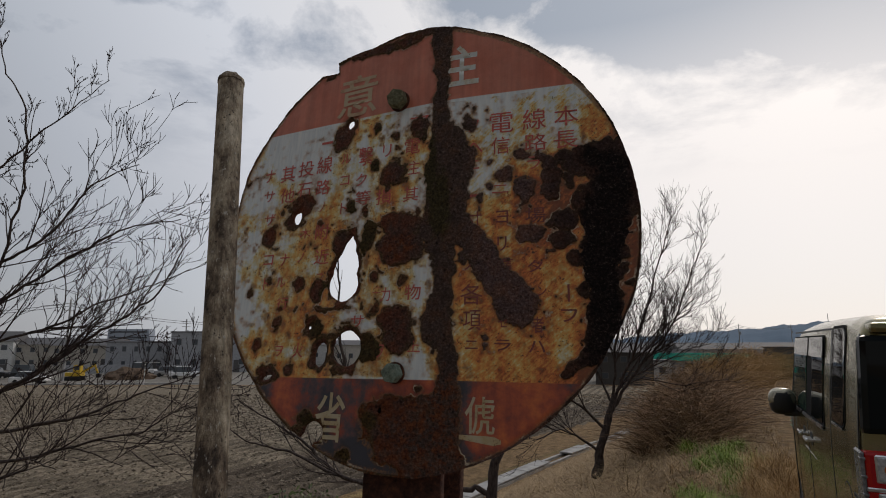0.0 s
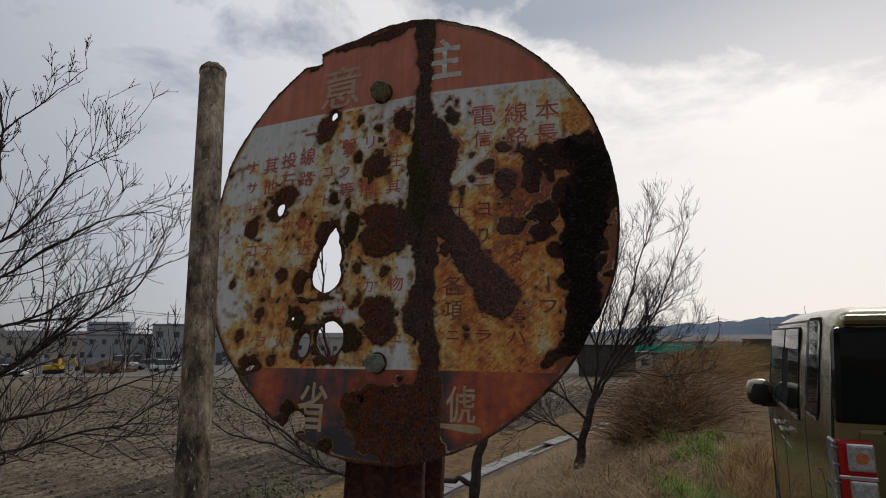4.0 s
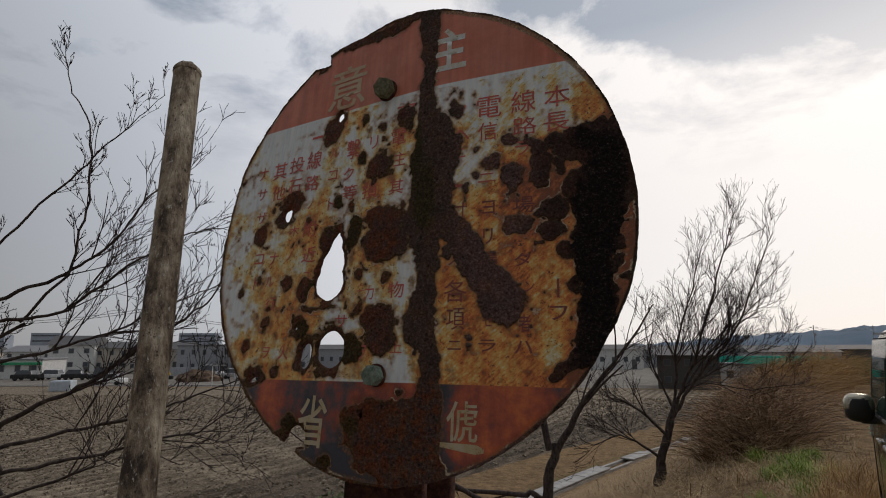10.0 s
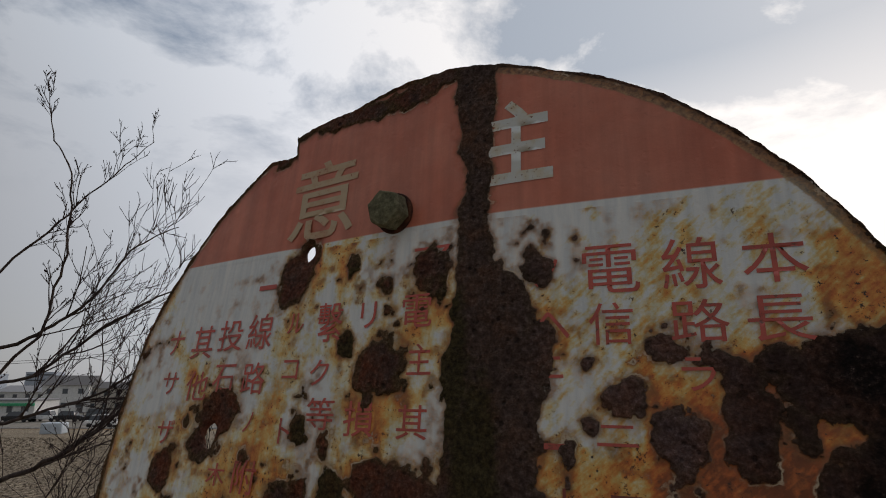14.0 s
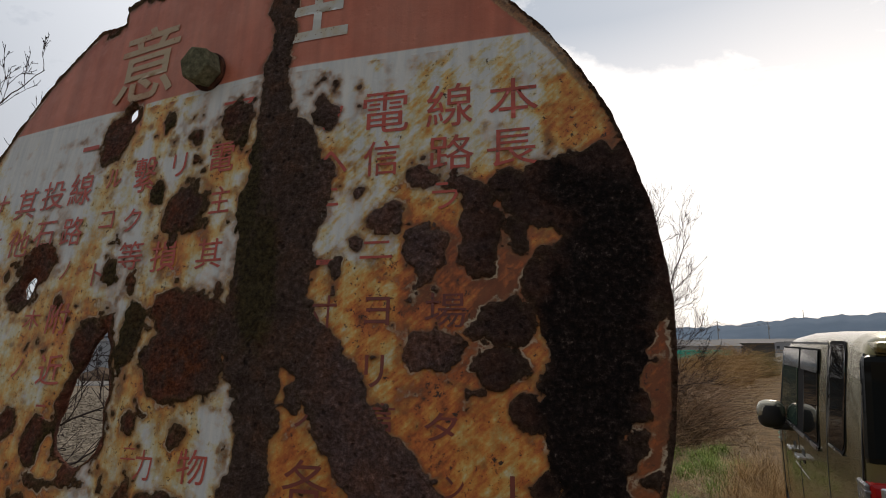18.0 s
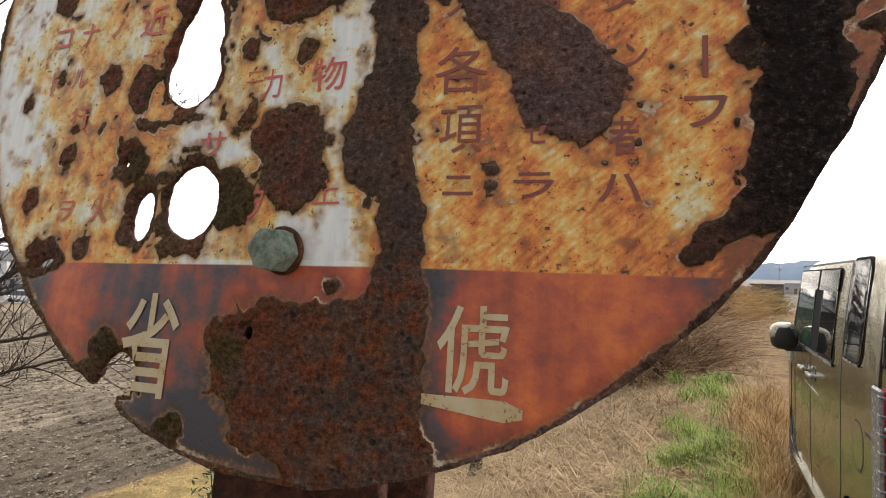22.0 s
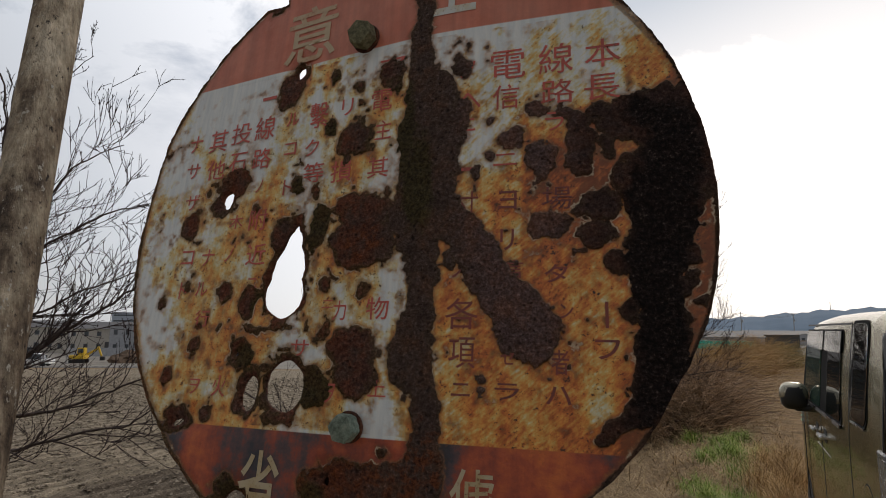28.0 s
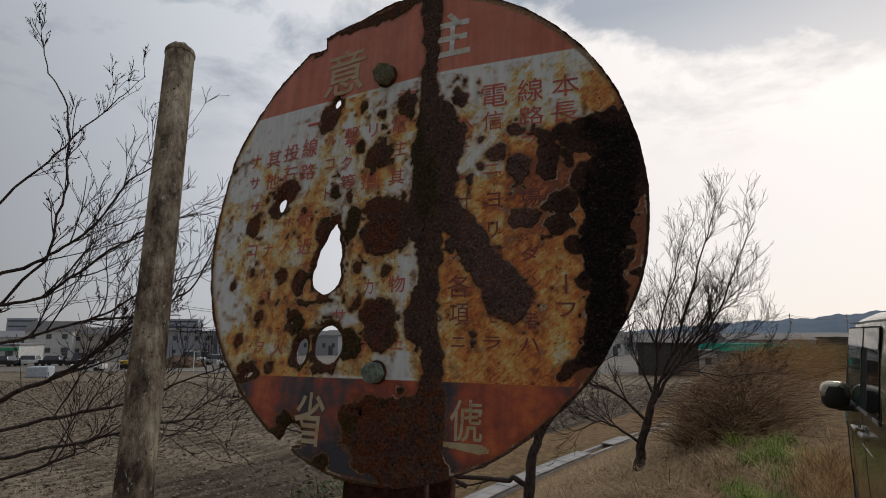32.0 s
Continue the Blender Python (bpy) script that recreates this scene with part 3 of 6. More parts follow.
spots("rust",
      (-112, 214, 19, 6.2, 0), (-84, 216, 30, 9, 0), (-54, 217, 26, 9, 0), (-31, 223, 20, 7, 0), (-152, 198, 9.8, 5.8, 0))
band("rust",
     (-9, 222, 11.9), (-8, 209, 11.6), (-7, 180, 10.3), (-7, 152, 9.5), (-6, 122, 10.1), (-6, 101, 11.1), (3, 84, 21), (3, 56, 26), (2, 27, 23.5), (1, 1, 23), (-2, -18, 18), (2, -42, 11), (4, -70, 10.5), (-1, -87, 16), (-3, -100, 18.5), (7, -117, 10.5), (9, -138, 11), (10, -161, 13), (11, -188, 10.9), (13, -213, 11.1), (14, -226, 11))
band("rust",
     (13, -2, 18), (27, -14, 16.5), (42, -33, 15), (52, -54, 16.5), (65, -70, 19.5), (73, -82, 20), (72, -92, 12))
band("rust",
     (151, -12, 20.5), (145, -37, 16.8), (147, -64, 15.8), (148, -87, 16.6), (144, -110, 14.6), (133, -125, 10.2), (119, -135, 6.2), (110, -141, 3))
band("crust",
     (140, 58, 5), (158, 48, 11), (158, 30, 13), (153, 8, 15), (151, -10, 16), (146, -37, 13.2), (147, -69, 11.6), (149, -96, 11), (143, -114, 8), (136, -126, 3))
# the patches beside the crust grow into one another
spots("rust",
      (103.5, 40, 10, 13, 0), (119, 36, 6.5, 12, 12), (127, 15, 7.5, 12, -12), (94, 59, 13, 6, 0), (25, 66, 9, 21, 0), (104, -4, 9, 6, 10))
spots("moss",
      (-20, 60, 14, 45, 0), (-84, -5, 12, 26, 0), (-105, 26, 9, 9, 0), (-79, 70, 8, 9, 0), (-72, -119, 15, 18, 0), (-128, -60, 8, 12, 0), (-88, -214, 9, 12, 0), (-134, -99, 12, 12, 0), (-130, -186, 14, 9, 0),
      (-66, -185, 10, 10, 0), (-4, 20, 14, 40, 0), (-80, 114, 7, 8, 0), (-20, -150, 8, 6, 0))


def enamel_mat():
    """Chipped enamel: white middle, red segments, letters apart; rust where the fields say so."""
    k = Mat("rusted_enamel_plate", 0.35)
    sep = k.n("ShaderNodeSeparateXYZ")
    k.wire(k.tc, sep.inputs[0])
    u, v = sep.outputs[0], sep.outputs[1]
    fine, grit, mid, big = k.noise(900, 4, 0.7), k.noise(420, 5, 0.75), k.noise(110, 5, 0.65), k.noise(22, 5, 0.6)
    brushed = k.noise(240, 4, 0.6, (1.0, 0.12, 1.0))
    scuff = k.noise(300, 3, 0.6, (0.15, 1.0, 1.0))
    drips = k.noise(70, 4, 0.6, (1.0, 0.07, 1.0))
    # white enamel, greyed and brushed
    slant = k.n("ShaderNodeMapping")
    slant.inputs["Rotation"].default_value = (0, 0, radians(-42))
    k.wire(k.tc, slant.inputs[0])
    drawn = k.n("ShaderNodeMapping")
    drawn.inputs["Scale"].default_value = (0.30, 1.0, 1.0)
    k.wire(slant.outputs[0], drawn.inputs[0])
    stroke_n = k.n("ShaderNodeTexNoise")
    stroke_n.inputs["Scale"].default_value, stroke_n.inputs["Detail"].default_value = 520, 6
    k.wire(drawn.outputs[0], stroke_n.inputs["Vector"])
    stroke = stroke_n.outputs[0]
    white = k.ramp(brushed, (0.32, (0.63, 0.67, 0.67)), (0.52, (0.73, 0.76, 0.74)), (0.72, (0.81, 0.82, 0.78)))
    stain = k.math("ADD", k.attr("stain"), k.math("MULTIPLY_ADD", mid, 0.95, -0.47))
    stain = k.math("ADD", stain, k.math("MULTIPLY_ADD", drips, 0.80, -0.40))
    stain = k.math("ADD", stain, k.math("MULTIPLY_ADD", grit, 0.45, -0.22))
    stain = k.math("ADD", stain, k.math("MULTIPLY", k.math("MULTIPLY_ADD", stroke, 0.78, -0.39), k.step(u, 0.0, 0.03)))
    tea = k.ramp(stain, (0.12, (1, 1, 1)), (0.27, (0.98, 0.86, 0.55)), (0.42, (0.98, 0.63, 0.20)), (0.58, (0.97, 0.40, 0.080)), (0.76, (0.80, 0.21, 0.05)), (0.97, (0.34, 0.10, 0.03)))
    face = k.mix(1.0, white, tea, "MULTIPLY")
    # red segments above and below
    top = k.step(v, 0.1325, 0.1335)
    bot = k.math("SUBTRACT", 1.0, k.step(v, -0.1482, -0.1474))
    red_hi = k.ramp(big, (0.3, (0.66, 0.185, 0.105)), (0.7, (0.76, 0.285, 0.185)))
    burnt = k.math("ADD", k.attr("burn"), k.math("MULTIPLY_ADD", big, 1.2, -0.6))
    burnt = k.math("ADD", burnt, k.math("MULTIPLY_ADD", mid, 0.75, -0.37))
    burnt = k.math("ADD", burnt, k.math("MULTIPLY_ADD", drips, 0.7, -0.35))
    red_lo = k.ramp(burnt, (0.05, (0.040, 0.038, 0.050)), (0.24, (0.115, 0.060, 0.060)), (0.40, (0.29, 0.062, 0.036)), (0.58, (0.46, 0.096, 0.040)), (0.82, (0.66, 0.170, 0.045)))
    grime = k.ramp(k.math("ADD", drips, k.math("MULTIPLY", mid, 0.3)), (0.42, 1.0), (0.84, 0.60))
    red_hi = k.mix(0.8, red_hi, grime, "MULTIPLY")
    edge_red = k.math("MULTIPLY", k.step(k.attr("stain"), 0.30, 1.0), 0.6)
    red_hi = k.mix(edge_red, red_hi, (0.20, 0.065, 0.03))
    face = k.mix(top, face, red_hi)
    face = k.mix(bot, face, red_lo)
    # tiny chips
    chip = k.math("MULTIPLY", k.step(k.math("MULTIPLY_ADD", mid, 0.35, grit), 0.792, 0.808), k.step(k.math("ADD", k.attr("stain"), mid), 0.66, 0.82))
    chip = k.math("MULTIPLY", chip, k.math("SUBTRACT", 1.0, k.math("MULTIPLY", k.math("ADD", bot, top), 0.85)))
    face = k.mix(chip, face, (0.05, 0.026, 0.016))
    tone = k.noise(38, 5, 0.7)
    # the folded rim keeps a strip of ochre
    face = k.mix(k.math("MULTIPLY", k.step(k.math("ADD", k.attr("ochre"), k.math("MULTIPLY_ADD", grit, 0.8, -0.4)), 0.3, 0.6), 0.85), face, k.ramp(grit, (0.36, (0.10, 0.062, 0.030)), (0.64, (0.46, 0.34, 0.17))))
    # rust
    rust_edge = k.math("ADD", k.attr("rust"), k.math("MULTIPLY_ADD", grit, 4.6, -2.3))
    is_rust = k.step(rust_edge, -0.2, 0.2)
    wide = k.math("MULTIPLY", k.step(k.math("ADD", rust_edge, k.math("MULTIPLY_ADD", tone, 9.0, -4.5)), -5.5, -0.6), 0.50)
    face = k.mix(wide, face, k.mix(1.0, face, k.ramp(grit, (0.36, (0.36, 0.17, 0.06)), (0.66, (0.92, 0.50, 0.22))), "MULTIPLY"))
    halo = k.math("MULTIPLY", k.step(rust_edge, -2.8, -0.2), k.ramp(mid, (0.36, 0.35), (0.6, 0.95)))
    face = k.mix(halo, face, k.ramp(grit, (0.40, (0.105, 0.055, 0.022)), (0.64, (0.34, 0.135, 0.042))))
    lip = k.math("MULTIPLY", k.math("MULTIPLY", k.step(rust_edge, -1.5, -0.8), k.math("SUBTRACT", 1.0, k.step(rust_edge, -0.5, -0.1))), k.step(k.noise(55, 4, 0.6), 0.53, 0.66))
    face = k.mix(k.math("MULTIPLY", lip, 0.6), face, (0.70, 0.61, 0.44))
    body = k.ramp(grit, (0.32, (0.048, 0.030, 0.023)), (0.47, (0.086, 0.057, 0.045)), (0.60, (0.136, 0.095, 0.079)), (0.72, (0.26, 0.195, 0.170)))
    body = k.mix(0.9, body, k.ramp(tone, (0.34, (0.70, 0.66, 0.70)), (0.48, (1.02, 0.97, 0.96)), (0.66, (1.42, 1.02, 0.74))), "MULTIPLY")
    body = k.mix(k.math("MULTIPLY", k.step(u, 0.012, 0.05), k.math("SUBTRACT", 0.9, k.math("MULTIPLY", k.step(u, 0.085, 0.115), 0.9))), body, k.mix(1.0, body, (1.45, 1.40, 1.60), "MULTIPLY"))
    body = k.mix(k.step(u, 0.080, 0.115), body, k.mix(1.0, body, (0.66, 0.58, 0.60), "MULTIPLY"))
    pits = k.step(k.math("ADD", k.voronoi(230), k.math("MULTIPLY_ADD", mid, 1.5, -0.75)), 0.04, 0.24)
    body = k.mix(0.6, body, k.ramp(pits, (0.0, 0.20), (1.0, 1.08)), "MULTIPLY")
    # left of the seam the patches are reddish at heart and olive brown along their edges
    left = k.math("SUBTRACT", 1.0, k.step(u, -0.045, -0.012))
    heart = k.math("MULTIPLY", left, k.ramp(k.noise(60, 5, 0.7), (0.40, 0.15), (0.58, 0.95)))
    body = k.mix(heart, body, k.mix(1.0, body, (1.50, 0.86, 0.66), "MULTIPLY"))
    brim = k.math("MULTIPLY", k.math("SUBTRACT", 1.0, k.step(k.math("ADD", rust_edge, k.math("MULTIPLY_ADD", tone, 8.0, -4.0)), 0.2, 4.2)), k.math("MULTIPLY_ADD", left, 0.45, 0.25))
    body = k.mix(brim, body, k.ramp(grit, (0.36, (0.050, 0.034, 0.013)), (0.52, (0.125, 0.085, 0.034)), (0.68, (0.27, 0.185, 0.085))))
    raw = k.math("MULTIPLY", k.step(k.math("ADD", k.attr("raw"), k.math("MULTIPLY_ADD", mid, 14, -7)), -2, 4), k.step(mid, 0.42, 0.62))
    body = k.mix(k.math("MULTIPLY", raw, 0.8), body, k.ramp(grit, (0.36, (0.05, 0.014, 0.008)), (0.62, (0.30, 0.085, 0.025))))
    crust = k.step(k.math("ADD", k.attr("crust"), k.math("ADD", k.math("MULTIPLY_ADD", mid, 26, -13), k.math("MULTIPLY_ADD", tone, 24, -12))), -9.0, 2.0)
    black = k.ramp(grit, (0.40, (0.004, 0.003, 0.003)), (0.53, (0.016, 0.010, 0.009)), (0.63, (0.055, 0.039, 0.034)), (0.71, (0.24, 0.18, 0.15)))
    body = k.mix(k.math("MULTIPLY", crust, 0.95), body, black)
    moss = k.math("MULTIPLY", k.step(k.math("ADD", k.attr("moss"), k.math("MULTIPLY_ADD", mid, 14, -7)), -1.0, 5.0), 0.75)
    body = k.mix(moss, body, k.ramp(grit, (0.36, (0.012, 0.011, 0.004)), (0.66, (0.105, 0.088, 0.024))))
    col = k.mix(is_rust, face, body)
    rough = k.mix(is_rust, k.ramp(mid, (0.3, 0.28), (0.7, 0.5)), 0.92)
    hgt = k.math("MULTIPLY", k.math("ADD", k.math("MULTIPLY_ADD", pits, 0.5, grit), k.math("MULTIPLY", fine, 0.5)), k.math("MULTIPLY_ADD", is_rust, 0.96, 0.04))
    k.wire(k.mix(is_rust, 0.5, 0.20), k.b.inputs["Specular IOR Level"])
    k.bump(hgt, 1.0, 0.0030)
    return k.done(col, rough)


M_enamel = enamel_mat()


def rust_mat(name, lo, mid_c, hi, scale=160.0):
    k = Mat(name, 0.9, spec=0.25)
    g = k.noise(scale, 6, 0.72)
    b = k.noise(scale / 9, 4, 0.6, (1, 1, 0.4))
    col = k.mix(0.7, k.ramp(g, (0.3, lo), (0.52, mid_c), (0.75, hi)), k.ramp(b, (0.3, 0.55), (0.7, 1.5)), "MULTIPLY")
    k.bump(g, 0.8, 0.004)
    return k.done(col)


M_rustpost = rust_mat("flaking_rusted_steel", (0.020, 0.010, 0.008), (0.075, 0.030, 0.020), (0.19, 0.075, 0.035))
M_bolt = rust_mat("verdigris_bolt", (0.10, 0.12, 0.085), (0.26, 0.33, 0.265), (0.48, 0.50, 0.40), 260)
M_bolt_dark = rust_mat("lichened_iron_bolt", (0.065, 0.063, 0.036), (0.19, 0.185, 0.110), (0.36, 0.35, 0.22), 260)


def letter_mat(name, colour, aged, rust):
    k = Mat(name, 0.4)
    g, m = k.noise(500, 4, 0.7), k.noise(60, 4, 0.6)
    col = k.mix(k.step(m, 0.42, 0.68), colour, aged)
    return k.done(k.mix(k.step(k.math("ADD", g, k.math("MULTIPLY", m, 0.4)), 0.80, 0.90), col, rust))


M_red_letter = letter_mat("red_enamel_letter", (0.56, 0.105, 0.075), (0.43, 0.080, 0.056), (0.16, 0.06, 0.035))
M_white_letter = letter_mat("white_enamel_letter", (0.62, 0.64, 0.60), (0.58, 0.50, 0.33), (0.20, 0.09, 0.04))
M_cream_letter = letter_mat("yellowed_enamel_letter", (0.52, 0.44, 0.29), (0.46, 0.34, 0.17), (0.20, 0.09, 0.04))


PLATE = {}


def build_plate(parent):
    d = np.hypot(GU - DISC_U, GV - DISC_V)
    ang = np.degrees(np.arctan2(GV - DISC_V, GU - DISC_U))
    # the plate is no true circle: it bulges at the upper left, behind a small notch
    bulge = np.interp(ang, (-180, -160, -140, -128, -110, -99, -85, -65, -54, -41, -30, -18, 0, 18, 30, 55, 70, 77, 86, 95, 103, 107, 111, 115, 116, 118, 121, 133, 145, 156, 168, 180),
                      (0, -2, -4, -4, 0, 3, 5, 3.5, 1, 0, -2, 0, -1.5, -1.5, -1.5, 0, 1.5, 4, 6.5, 7.5, 7, 10, 14, 17, 4, 6, 15, 15, 12, 11, 3, 0))
    rim = DISC_R + bulge + 0.7 * EDGE + 0.5 * lattice(9, 30, SHAPE, STEP)
    rust = FIELDS["rust"]
    # worn rim
    hole = np.maximum(FIELDS["hole"] + 0.5 * EDGE, d - rim)
    # rust rings the holes
    np.maximum(rust, 5.5 + 2.5 * EDGE + np.maximum(FIELDS["hole"], -30), out=rust)
    rust += 2.2 * EDGE + 2.0 * cloudy(8, 5, SHAPE, STEP, 3) - 1.5
    # flecks of rust break through near the patches
    fleck = cloudy(41, 7, SHAPE, STEP, 3)
    np.maximum(rust, 5.0 * (fleck - 0.64) - 0.12 * np.maximum(-rust - 5, 0) - 9.0 * ((GV > 130) | (GV < -146)), out=rust)
    # worn rim
    np.maximum(rust, 1.5 + 1.1 * EDGE - 1.0 * np.exp(-((ang - 55) / 30) ** 4) + 1.6 * np.clip((ang - 100) / 6, 0, 1) * np.clip((118 - ang) / 3, 0, 1) - np.maximum(rim - d, 0) * 0.75, out=rust)
    inside = hole < 0
    # stains: round the rust, in runs below it, and over the lower right
    near = np.exp(np.clip(rust, -60, 0) / 7.0)
    run = near.copy()
    for k in range(SHAPE[0] - 2, -1, -1):
        run[k] = np.maximum(run[k], run[k + 1] * 0.984)
    smear = np.clip((GU - 8) / 40, 0, 1) * np.clip((66 - GV) / 60, 0, 1)
    low = np.clip((GU - 10) / 25, 0, 1) * np.clip((-70 - GV) / 45, 0, 1)
    left = np.exp(-((GU + 165) / 42) ** 2) * np.clip((30 - GV) / 70, 0, 1)
    run_mark = np.exp(-((GU + 124) / 7) ** 2) * np.clip((112 - GV) / 20, 0, 1) * np.clip((GV + 50) / 40, 0, 1)
    corner = np.exp(-(((GU - 150) / 26) ** 2 + ((GV - 95) / 30) ** 2))
    patch = np.clip(0.5 + cloudy(22, 26, SHAPE, STEP, 3), 0, 1.2)
    stain = (0.09 + 0.25 * patch) * near + (0.03 + 0.24 * patch) * run + 0.43 * smear + 0.09 * low + 0.36 * left + 0.07 * np.clip((30 - GV) / 60, 0, 1) + 0.34 * run_mark + 0.36 * corner + 0.36 * cloudy(21, 30, SHAPE, STEP, 4)
    pale = np.exp(-(((GU + 25) / 24) ** 2 + ((GV + 133) / 14) ** 2)) + np.exp(-(((GU + 235) / 25) ** 2 + ((GV + 60) / 55) ** 2)) + 1.3 * np.exp(-(((GU + 170) / 55) ** 2 + ((GV - 98) / 34) ** 2)) - 0.45 * np.exp(-(((GU - 70) / 60) ** 4 + ((GV - 92) / 36) ** 4)) + 0.8 * np.exp(-(((GU + 62) / 16) ** 2 + ((GV + 60) / 40) ** 2))
    # paler strokes brushed across the lower right
    pale = pale + 0.18 * np.exp(-(((GU - 108) / 14) ** 2 + ((GV + 110) / 42) ** 2)) + 0.15 * np.exp(-(((GU - 45) / 12) ** 2 + ((GV - 10) / 40) ** 2))
    stain = np.minimum(stain - 0.30 * pale - 0.10 * np.clip((GV - 20) / 60, 0, 1), 0.56)
    # the right-hand rim is rusted brown, most of all beside and below the black crust
    rim_wash = np.clip((np.hypot(GU, GV) - 226) / 26, 0, 1) * np.clip((GU - 60) / 90, 0, 1) * np.clip((150 - GV) / 60, 0, 1)
    np.maximum(rim_wash, 1.15 * np.exp(-(np.maximum(rim - d, 0) / 15) ** 2) * np.clip((25 - ang) / 15, 0, 1) * np.clip((GU - 60) / 40, 0, 1), out=rim_wash)
    by_crust = np.exp(-np.clip(-FIELDS["crust"], 0, 80) / 9.0) * (GU > 40)
    between = np.exp(-(((GU - 104) / 28) ** 2 + ((GV - 20) / 44) ** 2))
    stain = stain + (0.36 + 0.18 * patch) * rim_wash + 0.18 * patch * by_crust + (0.36 + 0.20 * patch) * between + 0.17 * np.exp(-(((GU - 48) / 30) ** 2 + ((GV - 40) / 36) ** 2))
    burn = 0.40 + 0.17 * np.exp(-((GU - 80) / 55) ** 2) + 0.25 * np.exp(-((GU + 165) / 16) ** 2) - 0.45 * np.exp(-((GU + 192) / 12) ** 2) - 0.38 * np.exp(-((GU + 116) / 15) ** 2) - 0.55 * np.exp(-((GU + 68) / 20) ** 2) * np.clip((-180 - GV) / 22, 0, 1) - 0.34 * np.exp(-((GU - 22) / 8) ** 2) - 0.14 * np.exp(-((GU - 118) / 16) ** 2) - 0.25 * np.clip((-200 - GV) / 14, 0, 1)
    ochre = np.exp(-((rim - d - 3.2) / 2.6) ** 2) * np.clip((ang - 22) / 12, 0, 1) * np.clip((84 - ang) / 8, 0, 1)
    raw = 15 - np.hypot(GU + 35, (GV + 185) * 1.3) * 0.20
    np.maximum(raw, 8 - np.hypot(GU + 45, GV + 20) * 0.5, out=raw)
    # relief: rust swells over the enamel and is pitted; dents round the holes
    swell = np.clip(rust / 1.6 + 0.2, 0, 1)
    relief = swell * (0.85 + 0.60 * cloudy(31, 6, SHAPE, STEP, 3) + 0.30 * lattice(33, 2.0, SHAPE, STEP)) - 0.9 * swell * np.clip(lattice(32, 3.2, SHAPE, STEP) - 0.45, 0, 1)
    relief -= 3.0 * np.exp(np.clip(FIELDS["hole"], -40, 0) / 4.5) + 1.2 * np.exp(np.clip(rust, -40, 8) / 8 - 1) * np.clip((-GU - 60) / 40, 0, 1)
    co_u, co_v = GU / 1000, GV / 1000
    z = sag(co_u, co_v) + relief / 1000
    idx = -np.ones(SHAPE, int)
    # keep cells that touch the plate, then draw their outer corners onto the edge
    cell = inside[:-1, :-1] | inside[1:, :-1] | inside[:-1, 1:] | inside[1:, 1:]
    use = np.zeros(SHAPE, bool)
    for a in (0, 1):
        for b in (0, 1):
            use[a:SHAPE[0] - 1 + a, b:SHAPE[1] - 1 + b] |= cell
    gy, gx = np.gradient(hole, STEP)
    g2 = np.maximum(gx * gx + gy * gy, 0.05)
    out = use & ~inside
    mu = np.where(out, -hole * gx / g2, 0).clip(-1, 1)
    mv = np.where(out, -hole * gy / g2, 0).clip(-1, 1)
    co_u, co_v = co_u + mu / 1000, co_v + mv / 1000
    idx[use] = np.arange(use.sum())
    front = np.stack([co_u[use], co_v[use], z[use]], 1)
    n = len(front)
    back = front - np.array([0, 0, 0.0022])
    j, i = np.nonzero(cell)
    quad = np.stack([idx[j, i], idx[j, i + 1], idx[j + 1, i + 1], idx[j + 1, i]], 1)
    faces = [quad, quad[:, ::-1] + n]
    # close the edges between front and back
    pad = np.zeros((SHAPE[0] + 1, SHAPE[1] + 1), bool)
    pad[1:-1, 1:-1] = cell
    for dj, di, p, q in ((-1, 0, (0, 0), (0, 1)), (1, 0, (1, 1), (1, 0)), (0, -1, (1, 0), (0, 0)), (0, 1, (0, 1), (1, 1))):
        edge = cell & ~pad[1 + dj:SHAPE[0] + dj, 1 + di:SHAPE[1] + di]
        jj, ii = np.nonzero(edge)
        a, b = idx[jj + p[0], ii + p[1]], idx[jj + q[0], ii + q[1]]
        faces.append(np.stack([b, a, a + n, b + n], 1))
    PLATE.update(rust=rust, hole=hole)
    me = quick_mesh("plate", np.concatenate([front, back]), np.concatenate(faces), M_enamel, True)
    rust_all = np.where(out, np.maximum(rust, 2), rust)
    for key, val, at_back in (("rust", rust_all, 12.0), ("stain", stain, 1.0), ("crust", FIELDS["crust"], -20.0), ("moss", FIELDS["moss"], -20.0), ("burn", burn, 0.3), ("raw", raw, -9.0), ("ochre", ochre, 0.0)):
        at = me.attributes.new(key, "FLOAT", "POINT")
        at.data.foreach_set("value", np.concatenate([val[use], np.full(n, at_back)]).astype(np.float32))
    return part("plate", me, M_enamel, parent, "rust-eaten enamel plate, white with red segments")


sign = thing("round_sign", "rusted round enamel warning sign, bent and holed", "sign", at=SIGN_M)
build_plate(sign)



